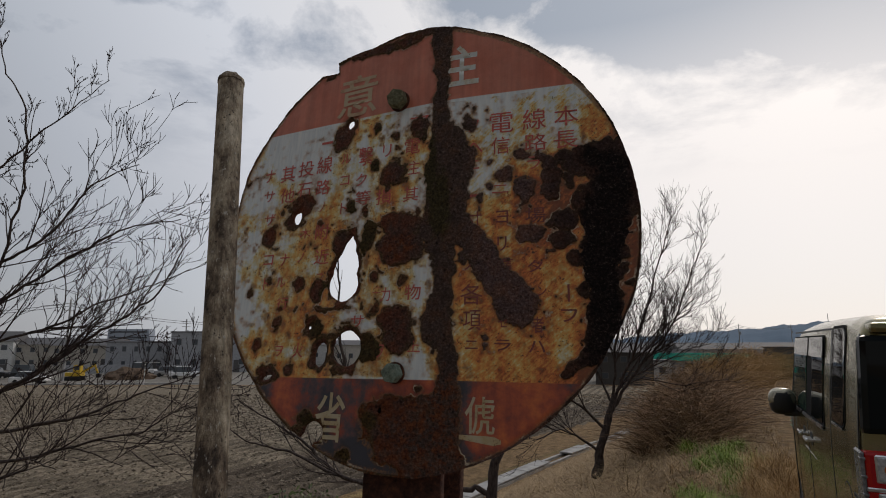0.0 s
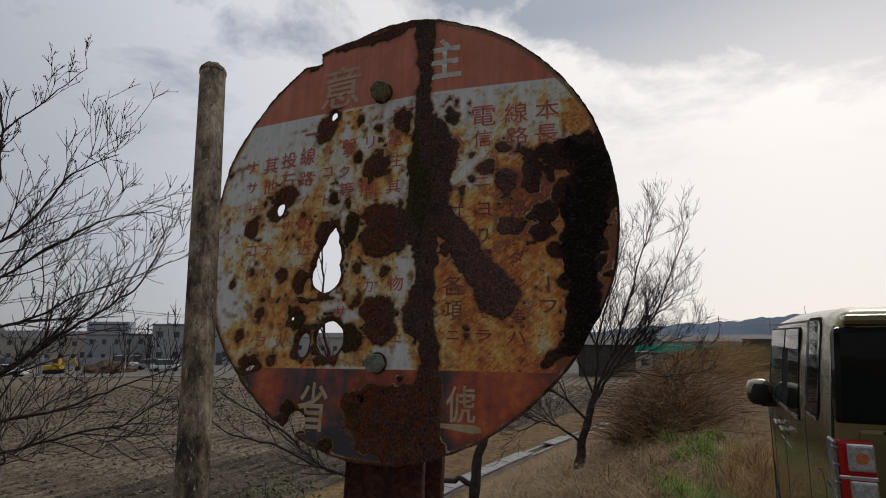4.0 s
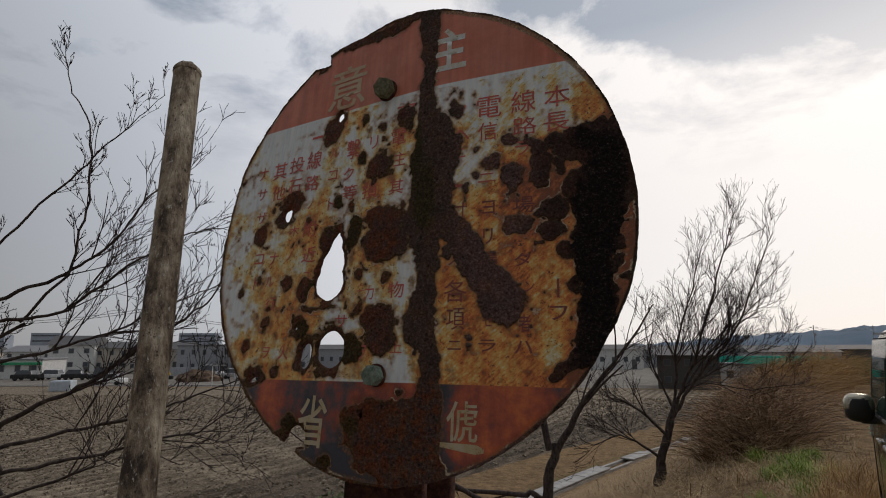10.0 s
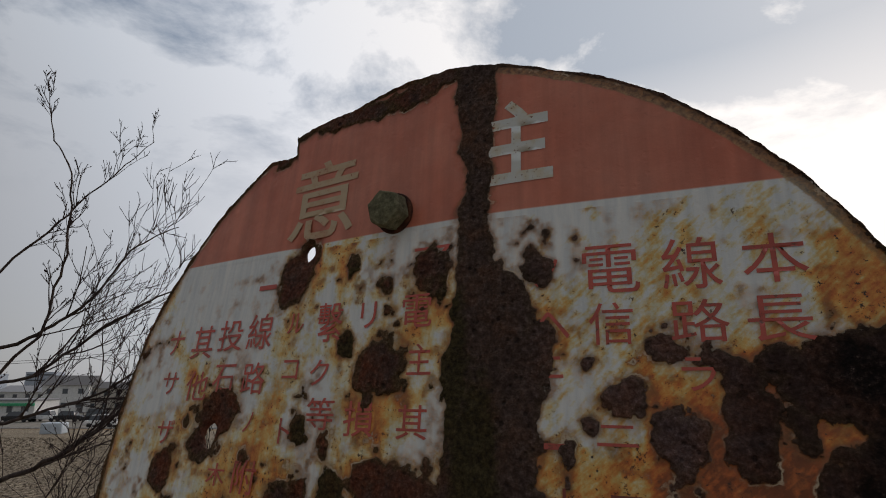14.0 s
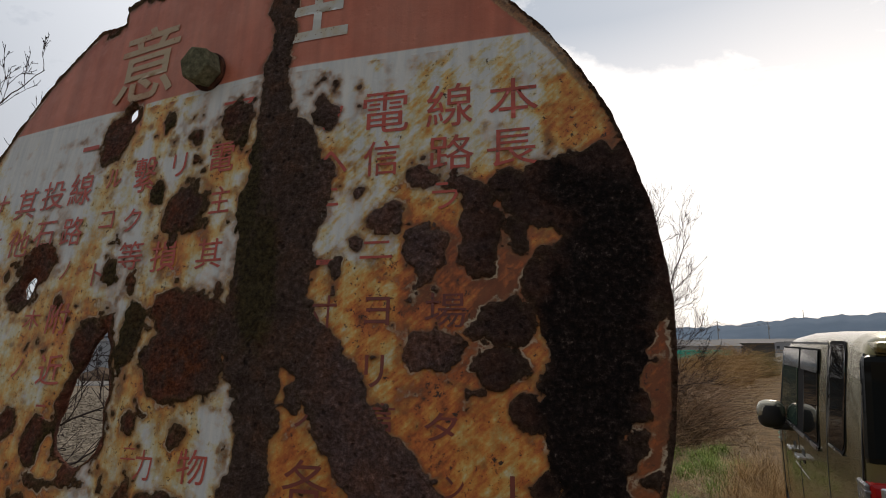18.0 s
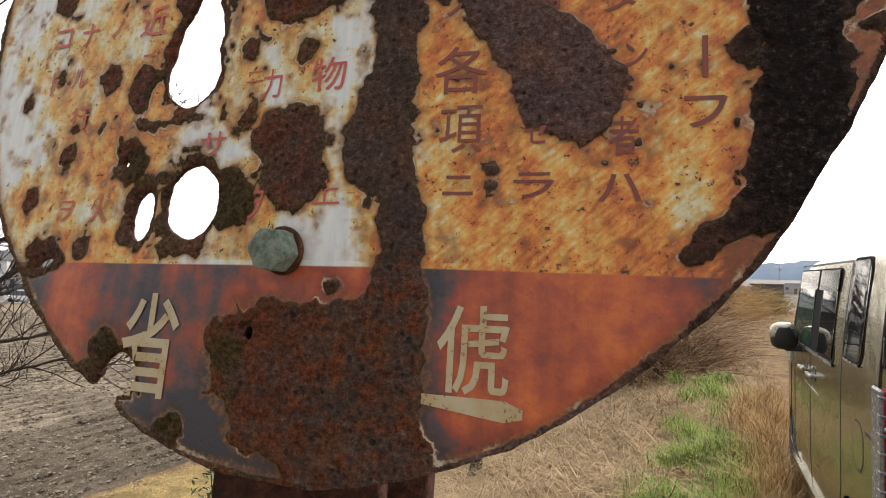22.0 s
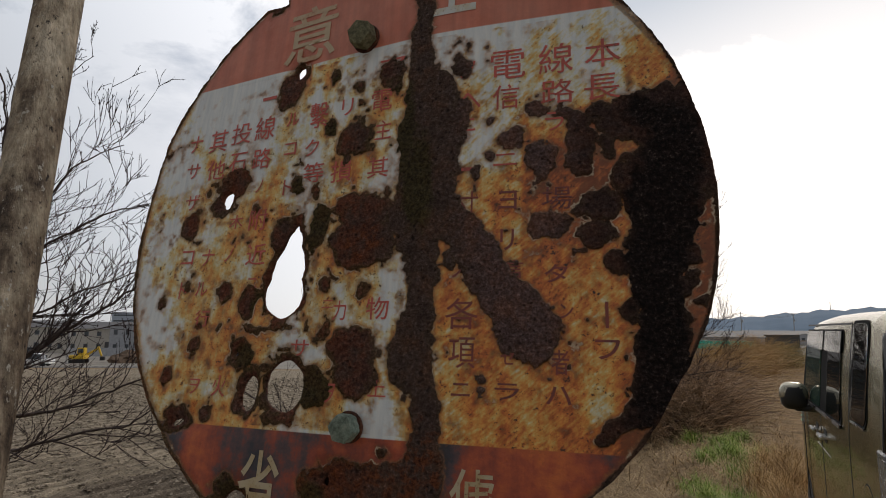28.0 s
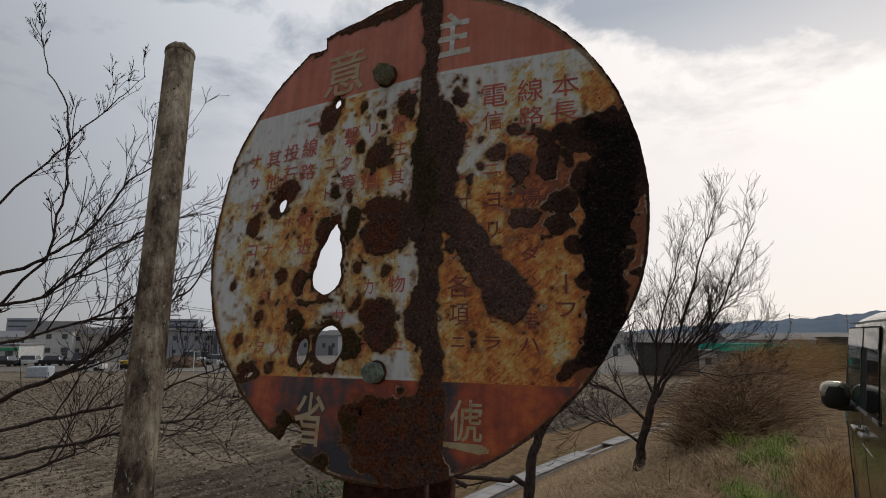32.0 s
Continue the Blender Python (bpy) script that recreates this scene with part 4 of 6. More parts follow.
def letter(char, u, v, w, h, mat, name, weight):
    """One character, fitted to its box and laid on the bent plate."""
    curve = bpy.data.curves.new("letter", "FONT")
    curve.body = char
    curve.offset = weight
    curve.resolution_u = 3
    tmp = new("letter", curve)
    bpy.context.view_layer.update()
    me = bpy.data.meshes.new_from_object(tmp.evaluated_get(bpy.context.evaluated_depsgraph_get()))
    bpy.data.objects.remove(tmp)
    bm = bmesh.new()
    bm.from_mesh(me)
    bmesh.ops.triangulate(bm, faces=bm.faces[:])
    bmesh.ops.subdivide_edges(bm, edges=[e for e in bm.edges if e.calc_length() > 0.25], cuts=2)
    bmesh.ops.triangulate(bm, faces=bm.faces[:])
    bmesh.ops.subdivide_edges(bm, edges=[e for e in bm.edges if e.calc_length() > 0.08], cuts=1)
    bm.to_mesh(me)
    bm.free()
    n = len(me.vertices)
    co = np.zeros(n * 3)
    me.vertices.foreach_get("co", co)
    co = co.reshape(-1, 3)
    lo, hi = co.min(0), co.max(0)
    size = np.maximum(hi - lo, 1e-6)
    uu = (u + ((co[:, 0] - lo[0]) / size[0] - 0.5) * w) / 1000
    vv = (v + ((co[:, 1] - lo[1]) / size[1] - 0.5) * h) / 1000
    if char == "一" and w > 30:                 # a brushed stroke: thin at its start, heavy and dropping at its end
        t = (uu - uu.min()) / (uu.max() - uu.min())
        vv = v / 1000 + (vv - v / 1000) * (0.55 + 0.75 * t - 0.9 * np.clip(t - 0.82, 0, 1) * 5 * t) + 0.0012 * (1 - 2.4 * t)
    co = np.stack([uu, vv, sag(uu, vv) + 0.00035], 1)
    me.vertices.foreach_set("co", co.ravel())
    # rust has eaten parts of the strokes
    iu = np.clip(((uu * 1000 - gu[0]) / STEP).astype(int), 0, N_SIDE - 1)
    iv = np.clip(((vv * 1000 - gv[0]) / STEP).astype(int), 0, N_SIDE - 1)
    gone = (PLATE["rust"][iv, iu] > 0.8) | (PLATE["hole"][iv, iu] > -1.2)
    bm = bmesh.new()
    bm.from_mesh(me)
    dead = [f for f in bm.faces if sum(gone[v.index] for v in f.verts) * 2 > len(f.verts)]
    if len(dead) > 0.93 * len(bm.faces):
        bm.free()
        return None
    bmesh.ops.delete(bm, geom=dead, context="FACES")
    bm.to_mesh(me)
    bm.free()
    me.materials.clear()
    me.materials.append(mat)
    me.name = name
    me.update()
    return part(name, me, mat, sign)


M_dull_letter = letter_mat("dulled_ochre_letter", (0.52, 0.40, 0.25), (0.48, 0.29, 0.16), (0.34, 0.11, 0.06))
M_faded_letter = letter_mat("dark_purple_letter", (0.25, 0.055, 0.038), (0.17, 0.045, 0.034), (0.08, 0.04, 0.03))


def column(kind, *chars):
    """One column of writing: each character with its centre and size in millimetres. kind: 0 large, 1 and 2 small."""
    for char, u, v, w, h in chars:
        if kind == 0:
            mat, weight = (M_white_letter, 0.022) if char == "主" else (M_dull_letter, 0.008) if char == "意" else (M_cream_letter, 0.022 if char == "一" else 0.012 if char == "省" else 0.006)
        else:
            mat, weight = (M_faded_letter if kind == 1 and v < 20 else M_red_letter), ((0.008 if h < 17 and v < 20 else 0.001) if kind == 1 else 0.003)
            w, h = w * 0.95, h * (0.87 if h > 12 else 1.0)
        letter(char, u, v, w, h, mat, "letter", weight)


# the header and the name of the ministry
column(0, ("俿", 39.5, -176.5, 26.2, 31.5), ("一", 39.5, -196, 36.6, 6.5))
column(0, ("主", 15, 171, 36.6, 47))
column(0, ("意", -111, 163, 51.7, 52.5), ("省", -107, -183.5, 32.1, 44.9))
# the orders, column by column
column(1, ("本", 119, 100, 23.7, 23.1), ("長", 118, 76, 23.4, 20.4), ("｜", 117, -70, 2, 17.8), ("フ", 117, -90, 14.7, 13.1))
column(1, ("線", 89, 100, 23.6, 25.2), ("路", 90, 76, 22.8, 19.8), ("ラ", 88, 55, 13.3, 14.8), ("場", 89, 3, 19.3, 17.2), ("タ", 88, -45, 14.9, 13.2), ("ン", 94, -68, 8.3, 8.9), ("者", 90, -98, 10.7, 16.5), ("ハ", 89, -117, 15.2, 10.4))
column(1, ("電", 57, 100, 25, 24.8), ("信", 56, 76, 19, 20.5), ("ニ", 56, 31, 16.5, 8.2), ("ヨ", 58, 3, 12.3, 14.6), ("リ", 58, -23, 9.2, 15.9), ("言", 63, -42, 11.2, 13.6), ("セ", 59, -96, 8.7, 8.8), ("ラ", 59, -116, 15.4, 9.6))
column(1, ("ノ", 29, 100, 11.3, 14.3), ("ヘ", 31, 76, 16.3, 13.5), ("ニ", 30, 58, 11.6, 9.1), ("一", 29, 26, 14.2, 2.4), ("寸", 32, 2, 14.1, 19.5), ("ノ", 27, -42, 9, 12.2), ("各", 30, -70, 22.1, 22.3), ("項", 31, -94, 17.7, 21.5), ("ニ", 31, -116, 12.3, 7.6))
column(2, ("ア", -30, 113, 22.2, 16.3), ("電", -37, 87, 18.4, 19.2), ("主", -34, 63, 14.3, 17.3), ("其", -36, 34, 17.8, 17.8), ("物", -28, -66.5, 17.8, 17.2), ("上", -24, -117.5, 13.7, 12.1))
column(2, ("リ", -67, 87, 10.6, 15.9), ("損", -67, 35, 19.3, 19.4), ("二", -67, -63, 9.9, 5.3), ("力", -57, -67.5, 11.1, 15.6), ("ヲ", -59, -122, 9.2, 14.4))
column(2, ("繫", -93, 85, 18.9, 25.1), ("ク", -96, 58, 13.8, 15.8), ("等", -92, 37, 19.6, 18.5), ("サ", -86, -93, 15.5, 13))
column(2, ("ル", -118, 86, 13, 13.4), ("コ", -117, 60, 12.1, 10.8), ("ト", -115, 28, 8.4, 14.7))
column(2, ("一", -146, 110, 15.4, 2.9), ("線", -146, 83, 21.3, 24.2), ("路", -145, 56, 19.6, 20.5), ("ノ", -143, 32, 7, 11.1), ("附", -139, 4, 18.3, 19.6), ("近", -136, -24, 19.6, 18.7), ("ニ", -136, -46, 10, 7.5))
column(2, ("木", -161, 4, 15.2, 13.4), ("ノ", -163, -23, 7.9, 10.5), ("火", -152, -121, 13.2, 17))
column(2, ("投", -171, 82, 22.5, 22.1), ("石", -170, 56, 19.6, 19.4), ("行", -179, -72, 15.6, 14.5), ("ヲ", -175, -122, 10.1, 12.6))
column(2, ("其", -196, 79, 21.3, 23.8), ("他", -193, 52, 20.6, 19.9), ("ナ", -184, -24, 13.4, 15.8), ("ル", -185, -49, 13.1, 12.8))
column(2, ("ザ", -213, 25, 16.2, 15.9), ("コ", -206, -23, 14.1, 12), ("ト", -204, -50, 7.9, 15.6))
column(2, ("ナ", -222, 80, 15.1, 18.6), ("サ", -219, 54, 15.7, 15.8))


def bolt_mesh(u, v, mat, label, r, tall, turn):
    """A weathered hexagon head on a washer, as one part of the sign."""
    z = float(sag(np.array(u / 1000), np.array(v / 1000)))
    bm = bmesh.new()
    bmesh.ops.create_cone(bm, cap_ends=True, segments=6, radius1=r, radius2=r * 0.985, depth=tall)
    bmesh.ops.translate(bm, verts=bm.verts, vec=(0, 0, tall / 2))
    bmesh.ops.bevel(bm, geom=bm.edges[:], offset=r * 0.13, segments=2, affect="EDGES", profile=0.6)
    bmesh.ops.subdivide_edges(bm, edges=bm.edges[:], cuts=2, use_grid_fill=True)
    for p in bm.verts:
        p.co += Vector((noise.noise(p.co * 400), noise.noise(p.co * 400 + Vector((9, 0, 0))), noise.noise(p.co * 400 + Vector((0, 9, 0))))) * r * 0.045
    b = part("bolt", bm, mat, sign, label)
    b.matrix_basis = pose(u / 1000, v / 1000, z + 0.0025, 4, -5, turn)
    smooth_shade(b)
    w = part("washer", cyl(r * 1.08, r * 1.04, 0.002, 28, 0.0008), M_rustpost, b)
    w.matrix_basis = pose(0, 0, -0.0015)


bolt_mesh(-55, 142, M_bolt_dark, "dark lichened hexagon bolt", 0.0108, 0.011, 12)
bolt_mesh(-41, -142, M_bolt, "pale green weathered hexagon bolt", 0.0094, 0.0100, 20)


def build_post():
    """The rusted steel section behind the plate that carries it, down into the levee."""
    post = thing("sign_post", "heavily rusted steel section post carrying the sign", "post", at=SIGN_M)
    def slab(u0, u1, v0, v1, z0, z1, name, label=""):
        bm = box(u0, v0, z0, u1, v1, z1)
        bmesh.ops.subdivide_edges(bm, edges=[e for e in bm.edges if abs(e.verts[0].co.y - e.verts[1].co.y) > 0.2], cuts=60, use_grid_fill=True)
        for p in bm.verts:
            q = p.co * 45
            p.co += Vector((noise.noise(q), 0, noise.noise(q + Vector((5, 5, 5))))) * 0.0022
        smooth_shade(part(name, bm, M_rustpost, post, label))
    slab(-0.072, 0.004, -1.90, 0.155, -0.020, -0.010, "flange", "flaking front flange")
    slab(-0.040, -0.031, -1.90, 0.15, -0.065, -0.0205, "web")
    slab(-0.070, 0.003, -1.90, 0.15, -0.077, -0.0655, "flange", "rear flange")
    return post


build_post()


# ---- the bamboo stake beside the sign ----
def bamboo_mat():
    k = Mat("weathered_bamboo", 0.75, spec=0.3)
    blot, fib, sp = k.noise(46, 6, 0.72, (1, 1, 0.55)), k.noise(300, 4, 0.65, (1, 1, 0.10)), k.noise(330, 4, 0.75, (1, 1, 0.6))
    col = k.ramp(blot, (0.36, (0.055, 0.038, 0.027)), (0.44, (0.19, 0.14, 0.095)), (0.53, (0.37, 0.30, 0.21)), (0.64, (0.60, 0.51, 0.38)))
    col = k.mix(0.8, col, k.ramp(fib, (0.34, 0.55), (0.66, 1.4)), "MULTIPLY")
    col = k.mix(k.step(sp, 0.60, 0.66), col, (0.46, 0.42, 0.35))
    col = k.mix(k.step(k.math("SUBTRACT", 1.0, sp), 0.60, 0.67), col, (0.035, 0.025, 0.02))
    k.bump(k.math("ADD", fib, sp), 0.8, 0.002)
    return k.done(col)


M_bamboo = bamboo_mat()
M_bamboo_ring = plain("bamboo_node_skin", (0.34, 0.20, 0.07), 0.6, vary=0.35, scale=120)


def build_stake(top, low, r):
    """A hollow bamboo stake from the ground to its broken top, with nodes."""
    ob = thing("bamboo_stake", "weathered grey bamboo stake leaning beside the sign", "stake")
    top, low = np.array(top), np.array(low)
    way = (low - top) / np.linalg.norm(low - top)
    foot = top + way * ((top[2] - (CREST - 0.25)) / -way[2])
    L = np.linalg.norm(foot - top)
    node = np.linalg.norm(low - top)
    n = 90
    t = np.linspace(0, 1, n)
    pts = top + (foot - top) * t[:, None]
    rad = r * (1 + 0.16 * t)
    for k in range(-1, 6):
        rad = rad + r * 0.12 * np.exp(-((t * L - node - k * 0.33) / 0.004) ** 2) * (1 if k != -1 else 0)
    v, f = tube_arrays([(pts, rad)], 22)
    smooth_shade(part("culm", quick_mesh("culm", v, f, M_bamboo, True), M_bamboo, ob))
    m = Vector(-way).to_track_quat("Z", "Y").to_matrix().to_4x4()
    bm = cyl(r * 0.985, r * 0.55, 0.0055, 22, 0.0012)
    bmesh.ops.subdivide_edges(bm, edges=bm.edges[:], cuts=2)
    for p in bm.verts:
        p.co += Vector((0, 0, noise.noise(p.co * 300) * 0.002))
    cap = smooth_shade(part("broken_top", bm, M_bamboo, ob))
    cap.matrix_basis = Matrix.Translation(Vector(top)) @ m @ pose(0, 0, -0.0008)
    lip = part("top_lip", cyl(r * 1.07, r * 1.05, 0.004, 22, 0.001), M_bamboo, ob)
    lip.matrix_basis = Matrix.Translation(Vector(top)) @ m @ pose(0, 0, -0.004)
    ring = part("node_ring", cyl(r * 1.075, r * 1.075, 0.008, 22, 0.0015), M_bamboo_ring, ob, "yellowish bare band under the node")
    ring.matrix_basis = Matrix.Translation(Vector(low + way * 0.012)) @ m
    return ob


build_stake((-0.1610, 0.4030, 1.799), (-0.1332, 0.3410, 1.503), 0.0092)


# ---- the van parked on the levee road ----
def van_paint():
    k = Mat("olive_gold_car_paint", 0.27, 0.72, spec=0.4)
    k.b.inputs["Coat Weight"].default_value, k.b.inputs["Coat Roughness"].default_value = 0.45, 0.035
    n = k.noise(1.6, 5)
    dust = k.noise(7.0, 6, 0.65)
    col = k.ramp(n, (0.3, (0.185, 0.160, 0.070)), (0.7, (0.235, 0.200, 0.090)))
    col = k.mix(k.step(dust, 0.55, 0.8), col, (0.23, 0.20, 0.135))
    k.bump(k.noise(220, 2), 0.03, 0.001)
    return k.done(col)


M_paint = van_paint()
M_trim = Mat("matt_black_trim", 0.7, spec=0.05).done((0.010, 0.010, 0.011))
M_lamp_edge = plain("grey_lamp_edge", (0.16, 0.16, 0.165), 0.25, vary=0.4, scale=50)
M_vanglass = glass_dark("tinted_car_glass", (0.010, 0.012, 0.012), 1.28)


M_red = Mat("red_lamp_lens", 0.08).done((0.42, 0.008, 0.010))
M_clear_lens = plain("clear_lamp_lens", (0.42, 0.42, 0.42), 0.12, vary=0.4, scale=60)
M_amber = plain("amber_reflector", (0.60, 0.20, 0.06), 0.2, vary=0.3, scale=80)


def visor_mat():
    k = Mat("smoked_acrylic_visor", 0.08)
    k.b.inputs["IOR"].default_value = 1.16
    return k.done((0.10, 0.105, 0.10))


M_visor = visor_mat()
M_cap = plain("champagne_mirror_cap", (0.40, 0.37, 0.29), 0.25, 0.7)
M_doorglass_dark = glass_dark("greenish_door_glass", (0.040, 0.070, 0.056), 1.25)
VAN_W, VAN_L, VAN_H = 1.475, 3.395, 1.82


def side_in(z):
    """How far the van's side leans in at a height."""
    if z < 1.06:
        return 0.030 * ((0.62 - z) / 0.5) ** 2 if z < 0.62 else 0.0
    return 0.062 * ((z - 1.06) / 0.70) ** 1.6


def van_body():
    """The shell, lofted from the tail to the nose; wheel openings are cut in the lower edge."""
    secs = [(0.0, 1.745, 0.030), (0.015, 1.785, 0.012), (0.06, 1.81, 0.004), (0.25, 1.832, 0), (0.9, 1.84, 0), (1.5, 1.838, 0), (2.05, 1.815, 0), (2.32, 1.76, 0.006),
            (2.50, 1.56, 0.012), (2.68, 1.28, 0.02), (2.84, 1.10, 0.03), (3.15, 1.04, 0.05), (3.33, 0.90, 0.09), (3.395, 0.6, 0.15)]
    ys, roof, ins = [np.array([q[i] for q in secs]) for i in range(3)]
    grid_y = np.unique(np.concatenate([ys, np.linspace(0.12, 3.2, 70)]))
    bm, rows = bmesh.new(), []
    for y in grid_y:
        zr, inn = np.interp(y, ys, roof), np.interp(y, ys, ins)
        zb = 0.24
        for wy in (0.50, 2.74):
            d = abs(y - wy)
            if d < 0.345:
                zb = max(zb, 0.27 + math.sqrt(0.345 ** 2 - d * d))
        prof = []
        for z in np.concatenate([np.linspace(zb, max(zr - 0.085, zb + 0.05), 18)]):
            prof.append((side_in(z) + inn, z))
        x0, z0 = prof[-1]
        for k in range(1, 7):
            t = k / 6 * math.pi / 2
            prof.append((x0 + 0.11 * (1 - math.cos(t)), z0 + (zr - z0) * math.sin(t)))
        prof = prof + [(VAN_W - x, z) for x, z in prof[::-1]]
        rows.append([bm.verts.new((x, y, z)) for x, z in prof])
    for r0, r1 in zip(rows, rows[1:]):
        for k in range(len(r0) - 1):
            bm.faces.new((r0[k], r0[k + 1], r1[k + 1], r1[k]))
    bm.faces.new(rows[0][::-1])
    bm.faces.new(rows[-1])
    bmesh.ops.recalc_face_normals(bm, faces=bm.faces)
    return bm


def side_panel(y0, y1, z0, z1, r, proud, thick=0.01, seg=5, lean=0.0):
    """A rounded panel that lies on the van's left side; lean slants its front edge."""
    pts = []
    for cy, cz, a0 in ((y1 - r, z1 - r, 0), (y0 + r, z1 - r, 90), (y0 + r, z0 + r, 180), (y1 - r, z0 + r, 270)):
        for k in range(seg + 1):
            a = radians(a0 + 90 * k / seg)
            y, z = cy + r * math.cos(a), cz + r * math.sin(a)
            if y > (y0 + y1) / 2:
                y -= lean * (z - z0)
            pts.append((y, z))
    bm = bmesh.new()
    f = [bm.verts.new((side_in(z) - proud, y, z)) for y, z in pts]
    b = [bm.verts.new((side_in(z) - proud + thick, y, z)) for y, z in pts]
    n = len(pts)
    bm.faces.new(f)
    for k in range(n):
        bm.faces.new((f[k], b[k], b[(k + 1) % n], f[(k + 1) % n]))
    bmesh.ops.triangulate(bm, faces=[fc for fc in bm.faces if len(fc.verts) > 4])
    bmesh.ops.recalc_face_normals(bm, faces=bm.faces)
    return bm


def side_line(y0, z0, y1, z1, w, proud, n=16):
    """A thin strip on the side between two points (gaps between doors, trim)."""
    bm, prev = bmesh.new(), None
    dy, dz = y1 - y0, z1 - z0
    ln = math.hypot(dy, dz)
    ny, nz = -dz / ln * w / 2, dy / ln * w / 2
    for k in range(n + 1):
        t = k / n
        y, z = y0 + dy * t, z0 + dz * t
        cur = [bm.verts.new((side_in(z + s * nz) - q, y + s * ny, z + s * nz)) for s, q in ((-1, -0.004), (-1, proud), (1, proud), (1, -0.004))]
        if prev:
            for j in range(3):
                bm.faces.new((prev[j], prev[j + 1], cur[j + 1], cur[j]))
        prev = cur
    bmesh.ops.recalc_face_normals(bm, faces=bm.faces)
    return bm


def wheel(parent, y, x):
    w = part("wheel", cyl(0.285, 0.285, 0.15, 40, 0.03, "X", (x, y, 0.285)), M_tyre, parent, "black tyre")
    smooth_shade(w)
    part("rim", cyl(0.19, 0.17, 0.02, 32, 0.006, "X", (x + 0.004, y, 0.285)), M_steel, w, "silver wheel rim")
    for k in range(5):
        a = k * 2 * math.pi / 5
        bm = box(-0.012, -0.018, 0.04, 0.004, 0.018, 0.165, 0.006)
        bmesh.ops.rotate(bm, verts=bm.verts, matrix=Matrix.Rotation(a, 3, "X"))
        bmesh.ops.translate(bm, verts=bm.verts, vec=(x + 0.012, y, 0.285))
        part("spoke", bm, M_steel, w)


def build_van(at):
    van = thing("van", "olive-gold compact van parked on the levee road", "van", at=at)
    body = smooth_shade(part("body", van_body(), M_paint, van))
    under = part("underbody", box(0.10, 0.1, 0.19, VAN_W - 0.10, 3.2, 0.60), M_black, van)
    # side windows with their black frames
    part("window_frame", side_panel(0.92, 2.52, 1.195, 1.745, 0.05, 0.0035, lean=0.30), M_trim, van, "black side window surround")
    part("front_door_window", side_panel(1.66, 2.40, 1.225, 1.62, 0.03, 0.0075, lean=0.28), M_doorglass_dark, van, "greenish tinted front door glass")
    part("rear_door_window", side_panel(0.96, 1.40, 1.225, 1.62, 0.03, 0.0075), M_vanglass, van, "dark tinted sliding door glass")
    part("pillar_trim", side_panel(1.42, 1.64, 1.215, 1.72, 0.01, 0.006), M_trim, van, "black door pillar trim")
    part("quarter_window", side_panel(0.33, 0.70, 1.285, 1.775, 0.07, 0.006), M_vanglass, van, "dark rounded quarter window")
    part("quarter_frame", side_panel(0.315, 0.715, 1.270, 1.79, 0.08, 0.0035), M_trim, van)
    for y0, y1 in ((1.56, 2.28), (0.95, 1.50)):
        part("window_visor", side_panel(y0, y1, 1.610, 1.735, 0.02, 0.013, 0.005), M_visor, van, "smoked rain visor over the side window")
    part("belt_moulding", side_line(0.93, 1.200, 2.55, 1.200, 0.020, 0.012), M_steel, van, "chrome strip under the side windows")
    part("quarter_moulding", side_line(0.36, 1.272, 0.66, 1.272, 0.010, 0.010), M_steel, van, "chrome strip under the quarter window")
    # door gaps
    for y0, z0, y1, z1 in ((1.66, 0.30, 1.66, 1.195), (0.735, 0.62, 0.735, 1.776), (2.56, 0.42, 2.56, 1.16), (1.66, 0.30, 2.56, 0.32), (0.84, 0.30, 1.66, 0.30), (0.735, 0.62, 0.82, 0.30), (0.735, 1.776, 2.36, 1.776), (0.045, 0.62, 0.045, 1.74)):
        part("door_gap", side_line(y0, z0, y1, z1, 0.011, 0.0014), M_black, van)
    part("slide_rail", side_line(0.10, 1.00, 0.22, 1.00, 0.018, 0.002), M_black, van, "sliding door rail slot")
    part("sill", side_line(0.90, 0.275, 2.45, 0.275, 0.07, 0.022), M_paint, van)
    part("sill_trim", side_line(0.92, 0.315, 2.42, 0.312, 0.007, 0.026), M_cap, van, "bright strip along the sill")
    # the glint on the body fold is drawn as a thin metal strip
    part("crease_glint", side_line(1.36, 0.955, 1.86, 0.965, 0.005, 0.003), M_steel, van, "thin bright line below the handles, drawn for the glint on the body fold")
    for y in (1.50, 1.83):
        bm = box(-0.045, y - 0.075, 1.045, -0.018, y + 0.075, 1.072, 0.011, 2)
        h = part("handle", bm, M_steel, van, "chrome door handle")
        # a flat black patch draws the shade of the hollow behind the handle
        part("handle_recess_shade", side_panel(y - 0.055, y + 0.055, 1.02, 1.105, 0.03, 0.002), M_black, h)
        part("handle_mount", box(-0.022, y - 0.07, 1.05, 0.004, y + 0.07, 1.067, 0.004), M_steel, h)
    # mirror
    bm = bmesh.new()
    bmesh.ops.create_icosphere(bm, subdivisions=3, radius=1.0)
    for v in bm.verts:
        v.co = Vector((math.copysign(abs(v.co.x) ** 0.7, v.co.x) * 0.092, math.copysign(abs(v.co.y) ** 0.8, v.co.y) * 0.07, math.copysign(abs(v.co.z) ** 0.65, v.co.z) * 0.100)) + Vector((-0.098, 2.13, 1.245))
    mirror = smooth_shade(part("mirror", bm, M_black, van, "door mirror with paint-coloured cap"))
    cap = bmesh.new()
    bmesh.ops.create_icosphere(cap, subdivisions=3, radius=1.0)
